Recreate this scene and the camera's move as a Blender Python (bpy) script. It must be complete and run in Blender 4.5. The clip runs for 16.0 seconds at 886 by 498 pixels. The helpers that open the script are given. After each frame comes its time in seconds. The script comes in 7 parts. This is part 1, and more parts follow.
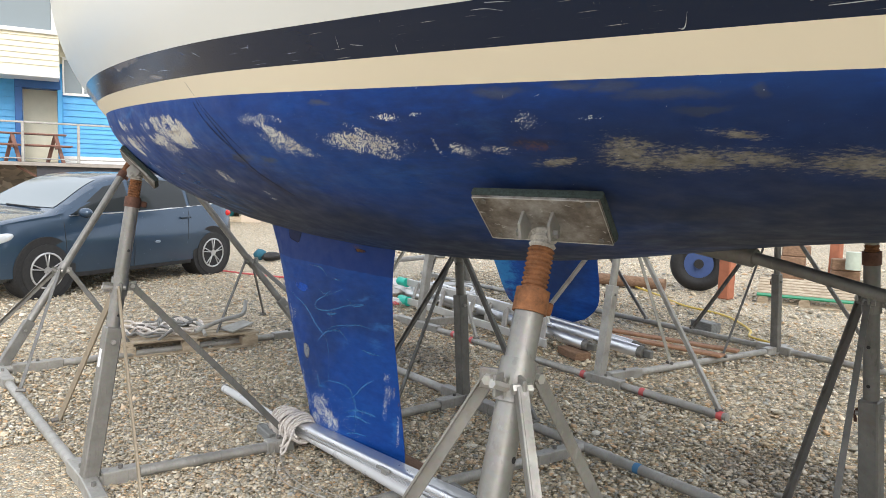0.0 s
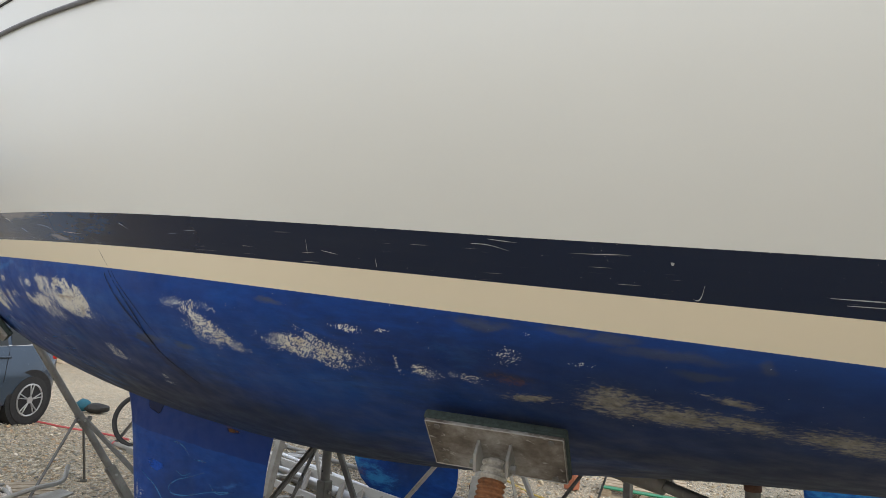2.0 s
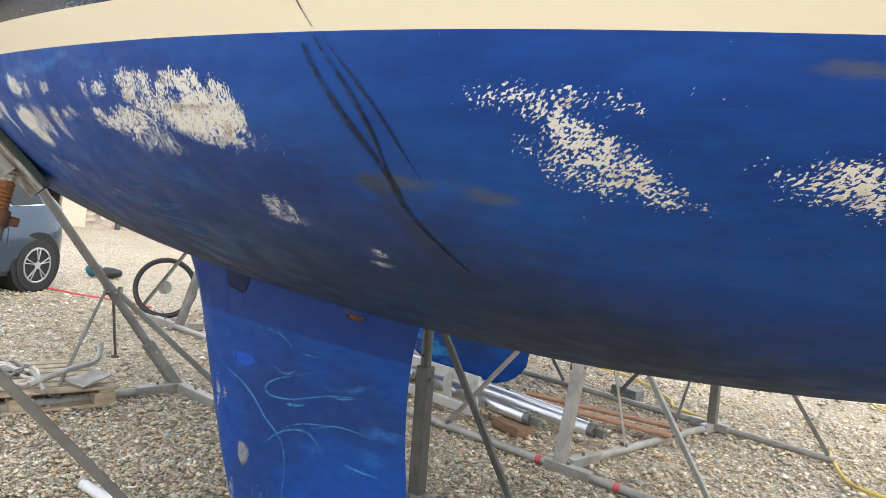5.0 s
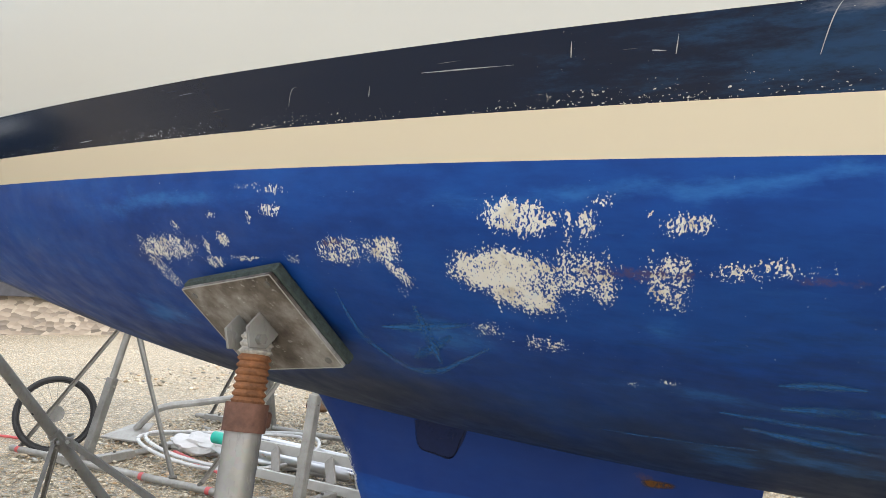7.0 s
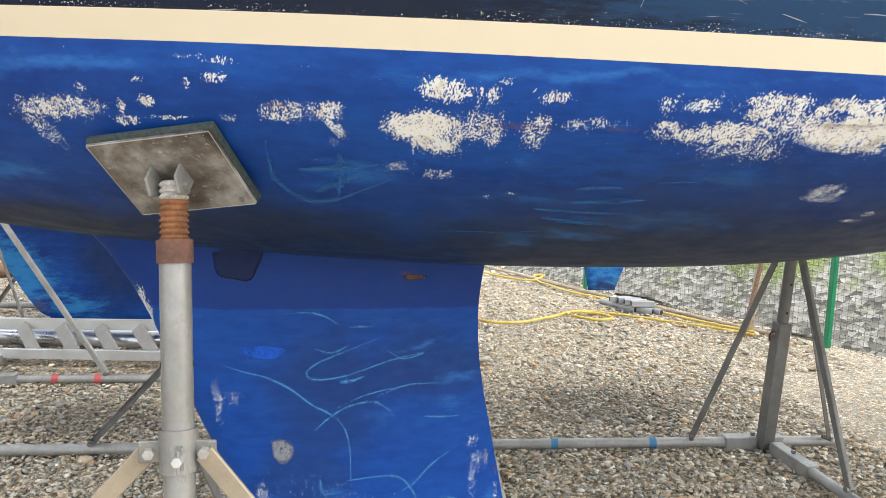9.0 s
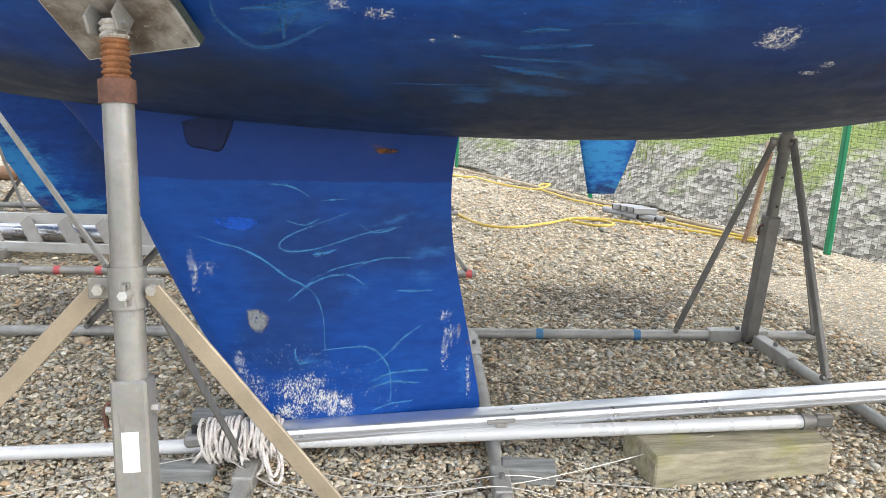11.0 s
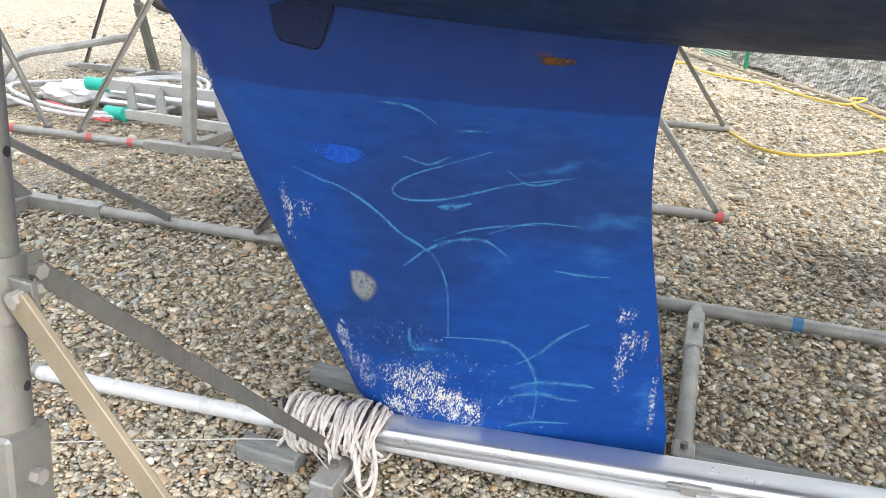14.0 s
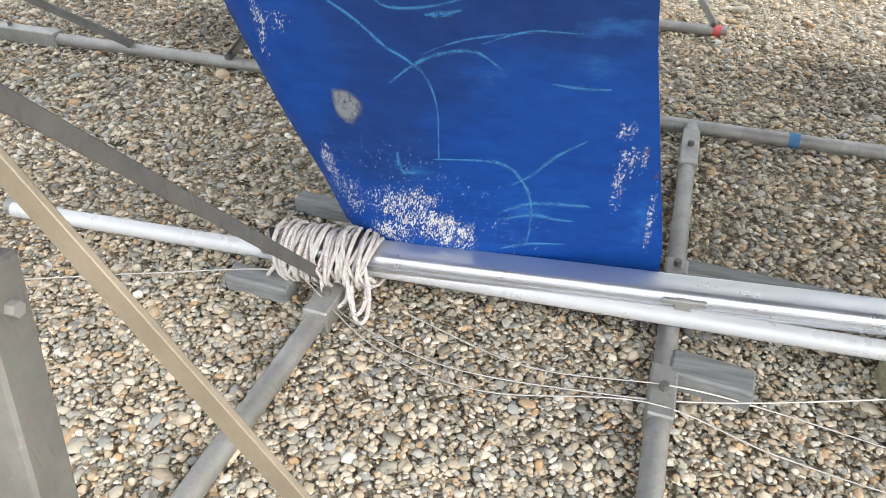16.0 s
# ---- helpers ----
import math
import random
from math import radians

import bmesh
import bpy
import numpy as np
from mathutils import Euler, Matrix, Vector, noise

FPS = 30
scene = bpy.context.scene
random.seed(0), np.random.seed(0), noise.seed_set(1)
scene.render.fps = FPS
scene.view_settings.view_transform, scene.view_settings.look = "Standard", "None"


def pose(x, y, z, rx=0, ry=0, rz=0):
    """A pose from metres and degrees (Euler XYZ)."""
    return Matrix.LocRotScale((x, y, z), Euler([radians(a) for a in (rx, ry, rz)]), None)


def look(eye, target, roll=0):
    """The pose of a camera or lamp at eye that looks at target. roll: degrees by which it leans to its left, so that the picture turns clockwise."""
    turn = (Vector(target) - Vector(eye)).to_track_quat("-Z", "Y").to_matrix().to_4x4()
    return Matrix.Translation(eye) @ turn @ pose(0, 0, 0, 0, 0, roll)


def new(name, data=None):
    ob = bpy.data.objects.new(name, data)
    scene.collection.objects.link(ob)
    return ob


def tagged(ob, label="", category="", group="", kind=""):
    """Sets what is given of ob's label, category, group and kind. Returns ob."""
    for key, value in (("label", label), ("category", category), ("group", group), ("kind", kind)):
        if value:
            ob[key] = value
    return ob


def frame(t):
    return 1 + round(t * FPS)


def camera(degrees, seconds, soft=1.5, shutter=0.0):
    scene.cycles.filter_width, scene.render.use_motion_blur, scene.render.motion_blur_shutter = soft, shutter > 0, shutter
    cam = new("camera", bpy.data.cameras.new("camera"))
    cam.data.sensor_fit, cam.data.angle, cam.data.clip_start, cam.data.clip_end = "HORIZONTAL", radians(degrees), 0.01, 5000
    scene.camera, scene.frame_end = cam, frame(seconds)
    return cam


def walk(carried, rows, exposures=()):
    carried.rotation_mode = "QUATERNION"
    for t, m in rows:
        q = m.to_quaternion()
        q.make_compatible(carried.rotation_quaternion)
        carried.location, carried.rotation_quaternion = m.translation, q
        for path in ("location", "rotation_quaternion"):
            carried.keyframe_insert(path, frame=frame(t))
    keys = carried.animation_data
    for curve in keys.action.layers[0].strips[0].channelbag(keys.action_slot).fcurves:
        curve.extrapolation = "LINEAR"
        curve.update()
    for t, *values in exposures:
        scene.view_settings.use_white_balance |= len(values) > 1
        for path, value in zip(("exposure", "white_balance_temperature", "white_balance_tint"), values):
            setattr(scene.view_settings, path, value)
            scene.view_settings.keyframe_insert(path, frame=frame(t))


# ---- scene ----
cam = camera(62.1, 16.0, soft=0.75)
PATH = [
    (0, (-0.253, -0.186, 1.616), (-1.783, 1.087, 1.413), 2.0),
    (0.5, (-0.401, -0.292, 1.683), (-1.903, 1.026, 1.622), 5.2),
    (1, (-0.465, -0.316, 1.714), (-1.921, 1.048, 1.851), 6.2),
    (1.5, (-0.479, -0.322, 1.733), (-1.823, 1.141, 1.961), 7.2),
    (2, (-0.496, -0.312, 1.72), (-1.754, 1.22, 1.987), 7.7),
    (2.5, (-0.568, -0.305, 1.662), (-1.815, 1.256, 1.758), 7.8),
    (3, (-0.611, -0.301, 1.596), (-1.844, 1.271, 1.505), 8.3),
    (3.5, (-0.77, -0.199, 1.58), (-2.016, 1.36, 1.442), 8.7),
    (3.7, (-0.869, -0.128, 1.587), (-2.154, 1.399, 1.465), 7.6),
    (5.8, (-2.402, 0.037, 1.626), (-3.497, 1.711, 1.597), 7.1),
    (6, (-2.594, -0.003, 1.632), (-3.66, 1.689, 1.637), 6.9),
    (6.5, (-2.941, -0.053, 1.639), (-3.914, 1.694, 1.694), 6.1),
    (7, (-3.258, -0.132, 1.663), (-4.046, 1.702, 1.789), 3.8),
    (7.5, (-3.449, -0.308, 1.727), (-3.831, 1.648, 1.893), 1.5),
    (8, (-3.507, -0.518, 1.707), (-3.641, 1.47, 1.873), 2.3),
    (8.5, (-3.671, -0.623, 1.683), (-3.452, 1.361, 1.558), 3.0),
    (9, (-3.736, -0.671, 1.651), (-3.469, 1.293, 1.389), 1.6),
    (9.5, (-3.673, -0.701, 1.603), (-3.39, 1.25, 1.265), 1.1),
    (9.6, (-3.655, -0.703, 1.588), (-3.379, 1.245, 1.229), 0.9),
    (9.7, (-3.65, -0.715, 1.573), (-3.369, 1.227, 1.189), 0.8),
    (11.8, (-3.492, -0.724, 1.472), (-3.366, 1.212, 0.988), 2.5),
    (12, (-3.471, -0.636, 1.463), (-3.375, 1.302, 0.976), 2.5),
    (12.5, (-3.423, -0.29, 1.457), (-3.385, 1.647, 0.961), 3.0),
    (13, (-3.334, -0.04, 1.465), (-3.475, 1.864, 0.87), 3.4),
    (13.5, (-3.239, 0.139, 1.472), (-3.702, 1.963, 0.794), 1.9),
    (14, (-3.273, 0.203, 1.453), (-3.749, 1.982, 0.674), 2.1),
    (14.5, (-3.303, 0.222, 1.426), (-3.749, 1.972, 0.567), 1.5),
    (15, (-3.31, 0.236, 1.393), (-3.723, 1.915, 0.387), 1.2),
    (15.5, (-3.314, 0.253, 1.381), (-3.704, 1.85, 0.243), 1.3),
    (16, (-3.312, 0.266, 1.381), (-3.674, 1.846, 0.209), 1.6),
]
walk(cam, [(t, look(eye, target, roll)) for t, eye, target, roll in PATH], exposures=[(0.0, 0.3), (0.5, -0.1), (1.3, -0.25), (2.0, -0.25), (2.7, 0.05), (3.5, 0.45), (6.0, 0.6), (7.0, 0.45), (8.0, 0.3), (8.5, 0.4), (9.0, 0.85), (10.0, 0.85), (12.5, 0.8), (14.0, 0.9), (16.0, 0.8)])

# ---------------------------------------------------------------- world and light
world = bpy.data.worlds.new("sky")
scene.world = world
world.use_nodes = True
_nt = world.node_tree
_nt.nodes.clear()
_sky = _nt.nodes.new("ShaderNodeTexSky")
_sky.sky_type = "NISHITA"
_sky.sun_disc = False
_sky.sun_elevation, _sky.sun_rotation = radians(38), radians(113)
_sky.air_density, _sky.dust_density = 1.0, 4.0
_scale = _nt.nodes.new("ShaderNodeMixRGB")
_scale.blend_type = "MULTIPLY"
_scale.inputs[0].default_value = 1.0
_scale.inputs[2].default_value = (0.09, 0.09, 0.09, 1)
_cloud = _nt.nodes.new("ShaderNodeMixRGB")
_cloud.inputs[0].default_value = 0.72
_cloud.inputs[2].default_value = (0.91, 0.95, 1.02, 1)
_bg = _nt.nodes.new("ShaderNodeBackground")
_bg.inputs[1].default_value = 1.75
_wo = _nt.nodes.new("ShaderNodeOutputWorld")
_nt.links.new(_sky.outputs[0], _scale.inputs[1])
_nt.links.new(_scale.outputs[0], _cloud.inputs[1])
_nt.links.new(_cloud.outputs[0], _bg.inputs[0])
_nt.links.new(_bg.outputs[0], _wo.inputs[0])

_sun = bpy.data.lights.new("sun", "SUN")
_sun.energy, _sun.angle, _sun.color = 1.9, radians(36), (1.0, 0.975, 0.94)
sun = new("sun", _sun)
sun.matrix_world = look((14, -5, 13), (-2, 2, 0))


# ---------------------------------------------------------------- materials
class Mat:
    """Small wrapper for building a node material."""

    def __init__(self, name, rough=0.6, metal=0.0, spec=0.5):
        self.m = bpy.data.materials.new(name)
        self.m.use_nodes = True
        self.t = self.m.node_tree
        self.b = self.t.nodes["Principled BSDF"]
        self.b.inputs["Roughness"].default_value = rough
        self.b.inputs["Metallic"].default_value = metal
        self.b.inputs["Specular IOR Level"].default_value = spec
        self._pos = None

    def n(self, kind, **props):
        node = self.t.nodes.new("ShaderNode" + kind)
        for k, v in props.items():
            setattr(node, k, v)
        return node

    def link(self, a, b):
        self.t.links.new(a, b)

    def put(self, socket, value):
        if hasattr(value, "links"):
            self.t.links.new(value, socket)
        else:
            socket.default_value = value

    def pos(self):
        if self._pos is None:
            self._pos = self.n("NewGeometry").outputs["Position"]
        return self._pos

    def obj(self):
        return self.n("TexCoord").outputs["Object"]

    def scaled(self, vec, s, shift=(0, 0, 0)):
        m = self.n("Mapping")
        self.link(vec, m.inputs["Vector"])
        m.inputs["Scale"].default_value = s
        m.inputs["Location"].default_value = shift
        return m.outputs["Vector"]

    def noise(self, scale, vec=None, detail=4.0, rough=0.6, dist=0.0):
        n = self.n("TexNoise")
        self.link(self.pos() if vec is None else vec, n.inputs["Vector"])
        n.inputs["Scale"].default_value = scale
        n.inputs["Detail"].default_value = detail
        n.inputs["Roughness"].default_value = rough
        n.inputs["Distortion"].default_value = dist
        return n.outputs["Fac"]

    def math(self, op, a, b=0.0, c=0.0, clamp=False):
        n = self.n("Math", operation=op, use_clamp=clamp)
        for s, v in zip(n.inputs, (a, b, c)):
            self.put(s, v)
        return n.outputs[0]

    def ramp(self, fac, stops):
        r = self.n("ValToRGB")
        self.link(fac, r.inputs[0])
        el = r.color_ramp.elements
        while len(el) < len(stops):
            el.new(0.5)
        for e, (p, c) in zip(el, stops):
            e.position = p
            e.color = (c, c, c, 1) if isinstance(c, (int, float)) else (*c, 1)
        return r.outputs[0]

    def mix(self, fac, a, b, mode="MIX"):
        n = self.n("MixRGB", blend_type=mode)
        self.put(n.inputs[0], fac)
        for s, v in ((n.inputs[1], a), (n.inputs[2], b)):
            if hasattr(v, "links"):
                self.link(v, s)
            else:
                s.default_value = (*v, 1)
        return n.outputs[0]

    def step(self, v, lo, hi):
        n = self.n("MapRange", interpolation_type="SMOOTHSTEP")
        self.put(n.inputs["Value"], v)
        n.inputs["From Min"].default_value, n.inputs["From Max"].default_value = lo, hi
        return n.outputs[0]

    def color(self, c):
        self.put(self.b.inputs["Base Color"], c if hasattr(c, "links") else (*c, 1))
        return self

    def rough(self, r):
        self.put(self.b.inputs["Roughness"], r)
        return self

    def bump(self, h, strength=0.3, dist=0.01):
        n = self.n("Bump")
        n.inputs["Strength"].default_value = strength
        n.inputs["Distance"].default_value = dist
        self.link(h, n.inputs["Height"])
        self.link(n.outputs[0], self.b.inputs["Normal"])
        return self

    def blobs(self, spots, warp=0.0, scale=14.0):
        """The highest of several soft ellipses (x, z, half length, half height, slant) in the hull's side plane: 1 in the middle, 0 at the rim."""
        best = None
        sep = self.n("SeparateXYZ")
        at = self.pos()
        if warp:
            n = self.n("TexNoise")
            self.link(at, n.inputs["Vector"])
            n.inputs["Scale"].default_value = scale
            n.inputs["Detail"].default_value = 5.0
            off = self.n("VectorMath", operation="MULTIPLY_ADD")
            self.link(n.outputs["Color"], off.inputs[0])
            off.inputs[1].default_value = (2 * warp, 2 * warp, 2 * warp)
            off.inputs[2].default_value = (-warp, -warp, -warp)
            tot = self.n("VectorMath", operation="ADD")
            self.link(at, tot.inputs[0])
            self.link(off.outputs[0], tot.inputs[1])
            at = tot.outputs[0]
        self.link(at, sep.inputs[0])
        px, pz = sep.outputs["X"], sep.outputs["Z"]
        for x, z, rx, rz, slant in spots:
            dx = self.math("SUBTRACT", px, x)
            dz = self.math("SUBTRACT", self.math("SUBTRACT", pz, z), self.math("MULTIPLY", dx, slant))
            a = self.math("POWER", self.math("DIVIDE", dx, rx), 2.0)
            b = self.math("POWER", self.math("DIVIDE", dz, rz), 2.0)
            d = self.math("SUBTRACT", 1.0, self.math("SQRT", self.math("ADD", a, b)))
            best = d if best is None else self.math("MAXIMUM", best, d)
        return best


def _patches(self, spots, warp=0.007, scale=26.0):
    """Worn patches (x, z, half length, half height, slant, cover) in the side plane; each levels off at its own cover inside its rim."""
    n = self.n("TexNoise")
    self.link(self.pos(), n.inputs["Vector"])
    n.inputs["Scale"].default_value = scale
    n.inputs["Detail"].default_value = 4.0
    off = self.n("VectorMath", operation="MULTIPLY_ADD")
    self.link(n.outputs["Color"], off.inputs[0])
    off.inputs[1].default_value = (2 * warp,) * 3
    off.inputs[2].default_value = (-warp,) * 3
    at = self.n("VectorMath", operation="ADD")
    self.link(self.pos(), at.inputs[0])
    self.link(off.outputs[0], at.inputs[1])
    sep = self.n("SeparateXYZ")
    self.link(at.outputs[0], sep.inputs[0])
    px, pz = sep.outputs["X"], sep.outputs["Z"]
    best = None
    for x, z, rx, rz, slant, cover in spots:
        dx = self.math("SUBTRACT", px, x)
        dz = self.math("MULTIPLY_ADD", dx, -slant, self.math("SUBTRACT", pz, z))
        a, b = self.math("MULTIPLY", dx, 1 / (1.15 * rx)), self.math("MULTIPLY", dz, 1 / (1.2 * rz))
        r = self.math("SQRT", self.math("MULTIPLY_ADD", a, a, self.math("MULTIPLY", b, b)))
        k = 2.4 * max(cover, 0.35)
        d = self.math("MINIMUM", self.math("MULTIPLY_ADD", r, -k, k), cover)
        best = d if best is None else self.math("MAXIMUM", best, d)
    return best


Mat.patches = _patches


def plain(name, c, rough=0.6, metal=0.0, vary=0.12, scale=12.0, bump=0.05, fine=140.0):
    """A simple surface: two scales of variation and a fine relief."""
    m = Mat(name, rough, metal)
    k = tuple(max(0.0, v * (1 - vary)) for v in c)
    h = tuple(min(1.0, v * (1 + vary)) for v in c)
    big = m.ramp(m.noise(scale), [(0.3, k), (0.7, h)])
    m.color(m.mix(0.25, big, m.ramp(m.noise(fine, detail=2), [(0.3, k), (0.7, h)])))
    m.rough(m.ramp(m.noise(scale * 2.3), [(0.3, max(0.02, rough - 0.1)), (0.7, min(1, rough + 0.1))]))
    if bump:
        m.bump(m.noise(fine), bump, 0.004)
    return m.m


def galvanised(name, tone=0.42, brown=0.25, rough=0.45):
    m = Mat(name, rough, 0.5)
    base = m.ramp(m.noise(7.0, detail=6), [(0.3, (tone * 0.70, tone * 0.68, tone * 0.62)), (0.7, (tone * 1.08, tone * 1.06, tone * 0.99))])
    spang = m.n("TexVoronoi")
    m.link(m.pos(), spang.inputs["Vector"])
    spang.inputs["Scale"].default_value = 90
    base = m.mix(0.05, base, spang.outputs["Color"], "SOFT_LIGHT")
    scrape = m.step(m.noise(55.0, m.scaled(m.pos(), (1.0, 1.0, 0.16)), detail=5, rough=0.7), 0.56, 0.66)
    base = m.mix(m.math("MULTIPLY", scrape, 0.35), base, (tone * 0.45, tone * 0.43, tone * 0.40))
    pale = m.step(m.noise(34.0, m.scaled(m.pos(), (1.0, 1.0, 0.4)), detail=6, rough=0.75), 0.60, 0.72)
    base = m.mix(m.math("MULTIPLY", pale, 0.4), base, (tone * 1.6, tone * 1.58, tone * 1.5))
    dirt = m.step(m.noise(16.0, detail=8, rough=0.7), 0.52, 0.72)
    base = m.mix(m.math("MULTIPLY", dirt, brown), base, (0.16, 0.13, 0.10))
    m.color(base)
    m.put(m.b.inputs["Metallic"], m.ramp(dirt, [(0.0, 0.45), (1.0, 0.15)]))
    m.rough(m.ramp(m.noise(22), [(0.3, rough - 0.08), (0.7, rough + 0.16)]))
    m.bump(m.noise(120, detail=5), 0.12, 0.003)
    return m.m


GALV = galvanised("galvanised_steel", 0.25, 0.55)
GALV_TUBE = galvanised("pale_galvanised_tube", 0.40, 0.3, 0.5)
GALV_DARK = galvanised("weathered_dark_steel", 0.20, 0.6, 0.55)
GALV_LIGHT = galvanised("bright_galvanised_steel", 0.42, 0.25, 0.42)
ALU = galvanised("aluminium_extrusion", 0.72, 0.06, 0.3)
PAD_STEEL = Mat("stained_pad_steel", 0.5, 0.3)
_n = PAD_STEEL.noise(7, detail=7, rough=0.65)
_c = PAD_STEEL.ramp(_n, [(0.34, (0.035, 0.028, 0.022)), (0.47, (0.15, 0.13, 0.11)), (0.60, (0.33, 0.32, 0.30)), (0.75, (0.46, 0.46, 0.45))])
_s = PAD_STEEL.step(PAD_STEEL.noise(60, PAD_STEEL.scaled(PAD_STEEL.pos(), (1, 0.3, 2)), detail=4), 0.62, 0.70)
PAD_STEEL.color(PAD_STEEL.mix(PAD_STEEL.math("MULTIPLY", _s, 0.6), _c, (0.5, 0.5, 0.48)))
PAD_STEEL.bump(PAD_STEEL.noise(110, detail=5), 0.15, 0.003)
PAD_STEEL = PAD_STEEL.m
BRASSY = plain("khaki_painted_steel", (0.31, 0.26, 0.19), 0.5, 0.4, 0.2, 9)
RUST = plain("rusty_steel", (0.20, 0.085, 0.035), 0.85, 0.2, 0.5, 40, 0.5)
RUST_DARK = plain("dark_rusty_collar", (0.13, 0.065, 0.045), 0.8, 0.3, 0.4, 30, 0.3)
BLACK = plain("black_rubber", (0.02, 0.02, 0.021), 0.7)
RUBBER_PAD = plain("green_black_pad_carpet", (0.035, 0.05, 0.045), 0.95, 0, 0.5, 90, 0.8, 400)
RED = plain("red_tape", (0.58, 0.11, 0.11), 0.5)
YELLOW = plain("yellow_hose", (0.62, 0.45, 0.08), 0.45)
TEAL = plain("turquoise_plastic", (0.02, 0.5, 0.38), 0.4)
GREEN = plain("green_painted_post", (0.01, 0.2, 0.09), 0.45)


# ---------------------------------------------------------------- shapes
def thing(name, base, label, category, group="", kind=""):
    ob = new(name)
    ob.location = base
    ob.empty_display_size = 0.1
    return tagged(ob, label, category, group, kind)


def part(name, bm, material, parent=None, label="", smooth=False):
    """Links a bmesh, given in world places, as one mesh under a thing or a part."""
    me = bpy.data.meshes.new(name)
    bm.normal_update()
    bm.to_mesh(me)
    bm.free()
    me.materials.append(material)
    if smooth:
        me.polygons.foreach_set("use_smooth", [True] * len(me.polygons))
        me.set_sharp_from_angle(angle=radians(38))
    ob = new(name, me)
    if parent is not None:
        ob.parent = parent
        top = parent
        while top.parent is not None:
            top = top.parent
        if parent is top:
            ob.matrix_parent_inverse = top.matrix_basis.inverted()
    return tagged(ob, label)


def axes(p, q, up=(0, 0, 1)):
    d = (Vector(q) - Vector(p)).normalized()
    u = Vector(up)
    if abs(d.dot(u)) > 0.98:
        u = Vector((1, 0, 0))
    s = d.cross(u).normalized()
    return d, s, s.cross(d).normalized()


def tube(p, q, r, r2=None, seg=14, bm=None, caps=True):
    bm = bm or bmesh.new()
    d, s, u = axes(p, q)
    rings = []
    for c, rad in ((Vector(p), r), (Vector(q), r if r2 is None else r2)):
        rings.append([bm.verts.new(c + rad * (math.cos(a) * s + math.sin(a) * u)) for a in (math.tau * i / seg for i in range(seg))])
    for i in range(seg):
        j = (i + 1) % seg
        bm.faces.new((rings[0][i], rings[0][j], rings[1][j], rings[1][i]))
    if caps:
        bm.faces.new(rings[0][::-1])
        bm.faces.new(rings[1])
    return bm


def pipe(points, r, seg=8, bm=None, closed=False):
    """A round bar swept along points."""
    bm = bm or bmesh.new()
    pts = [Vector(p) for p in points]
    n = len(pts)
    rings = []
    u = None
    for i, c in enumerate(pts):
        a = pts[i - 1] if (i > 0 or closed) else c
        b = pts[(i + 1) % n] if (i < n - 1 or closed) else c
        d = (b - a).normalized()
        if u is None:
            u = Vector((0, 0, 1)) if abs(d.z) < 0.9 else Vector((1, 0, 0))
        u = (u - d * u.dot(d)).normalized()
        s = d.cross(u)
        rings.append([bm.verts.new(c + r * (math.cos(t) * s + math.sin(t) * u)) for t in (math.tau * k / seg for k in range(seg))])
    m = n if closed else n - 1
    for i in range(m):
        A, B = rings[i], rings[(i + 1) % n]
        for k in range(seg):
            j = (k + 1) % seg
            bm.faces.new((A[k], B[k], B[j], A[j]))
    if not closed:
        bm.faces.new(rings[0])
        bm.faces.new(rings[-1][::-1])
    bmesh.ops.recalc_face_normals(bm, faces=bm.faces[:])
    return bm


def smooth_line(points, n):
    """Points along a Catmull-Rom curve through the given ones."""
    P = [Vector(p) for p in points]
    P = [2 * P[0] - P[1]] + P + [2 * P[-1] - P[-2]]
    out = []
    for i in range(1, len(P) - 2):
        for k in range(n):
            t = k / n
            a, b, c, d = P[i - 1:i + 3]
            out.append(0.5 * (2 * b + (c - a) * t + (2 * a - 5 * b + 4 * c - d) * t * t + (3 * b - a - 3 * c + d) * t ** 3))
    out.append(P[-2])
    return out


def bar(p, q, w, h, bevel=0.003, up=(0, 0, 1), bm=None):
    """A box bar from p to q, w wide and h high."""
    fresh = bm is None
    bm = bm or bmesh.new()
    d, s, u = axes(p, q, up)
    vs = []
    for c in (Vector(p), Vector(q)):
        vs.append([bm.verts.new(c + a * s * w / 2 + b * u * h / 2) for a, b in ((-1, -1), (1, -1), (1, 1), (-1, 1))])
    A, B = vs
    bm.faces.new(A[::-1])
    bm.faces.new(B)
    for i in range(4):
        j = (i + 1) % 4
        bm.faces.new((A[i], A[j], B[j], B[i]))
    if bevel and fresh:
        bmesh.ops.bevel(bm, geom=bm.edges[:], offset=min(bevel, w * 0.3, h * 0.3), segments=1, affect="EDGES")
    bmesh.ops.recalc_face_normals(bm, faces=bm.faces[:])
    return bm


def box(x0, y0, z0, x1, y1, z1, bevel=0.004):
    return bar((x0, (y0 + y1) / 2, (z0 + z1) / 2), (x1, (y0 + y1) / 2, (z0 + z1) / 2), abs(y1 - y0), abs(z1 - z0), bevel)


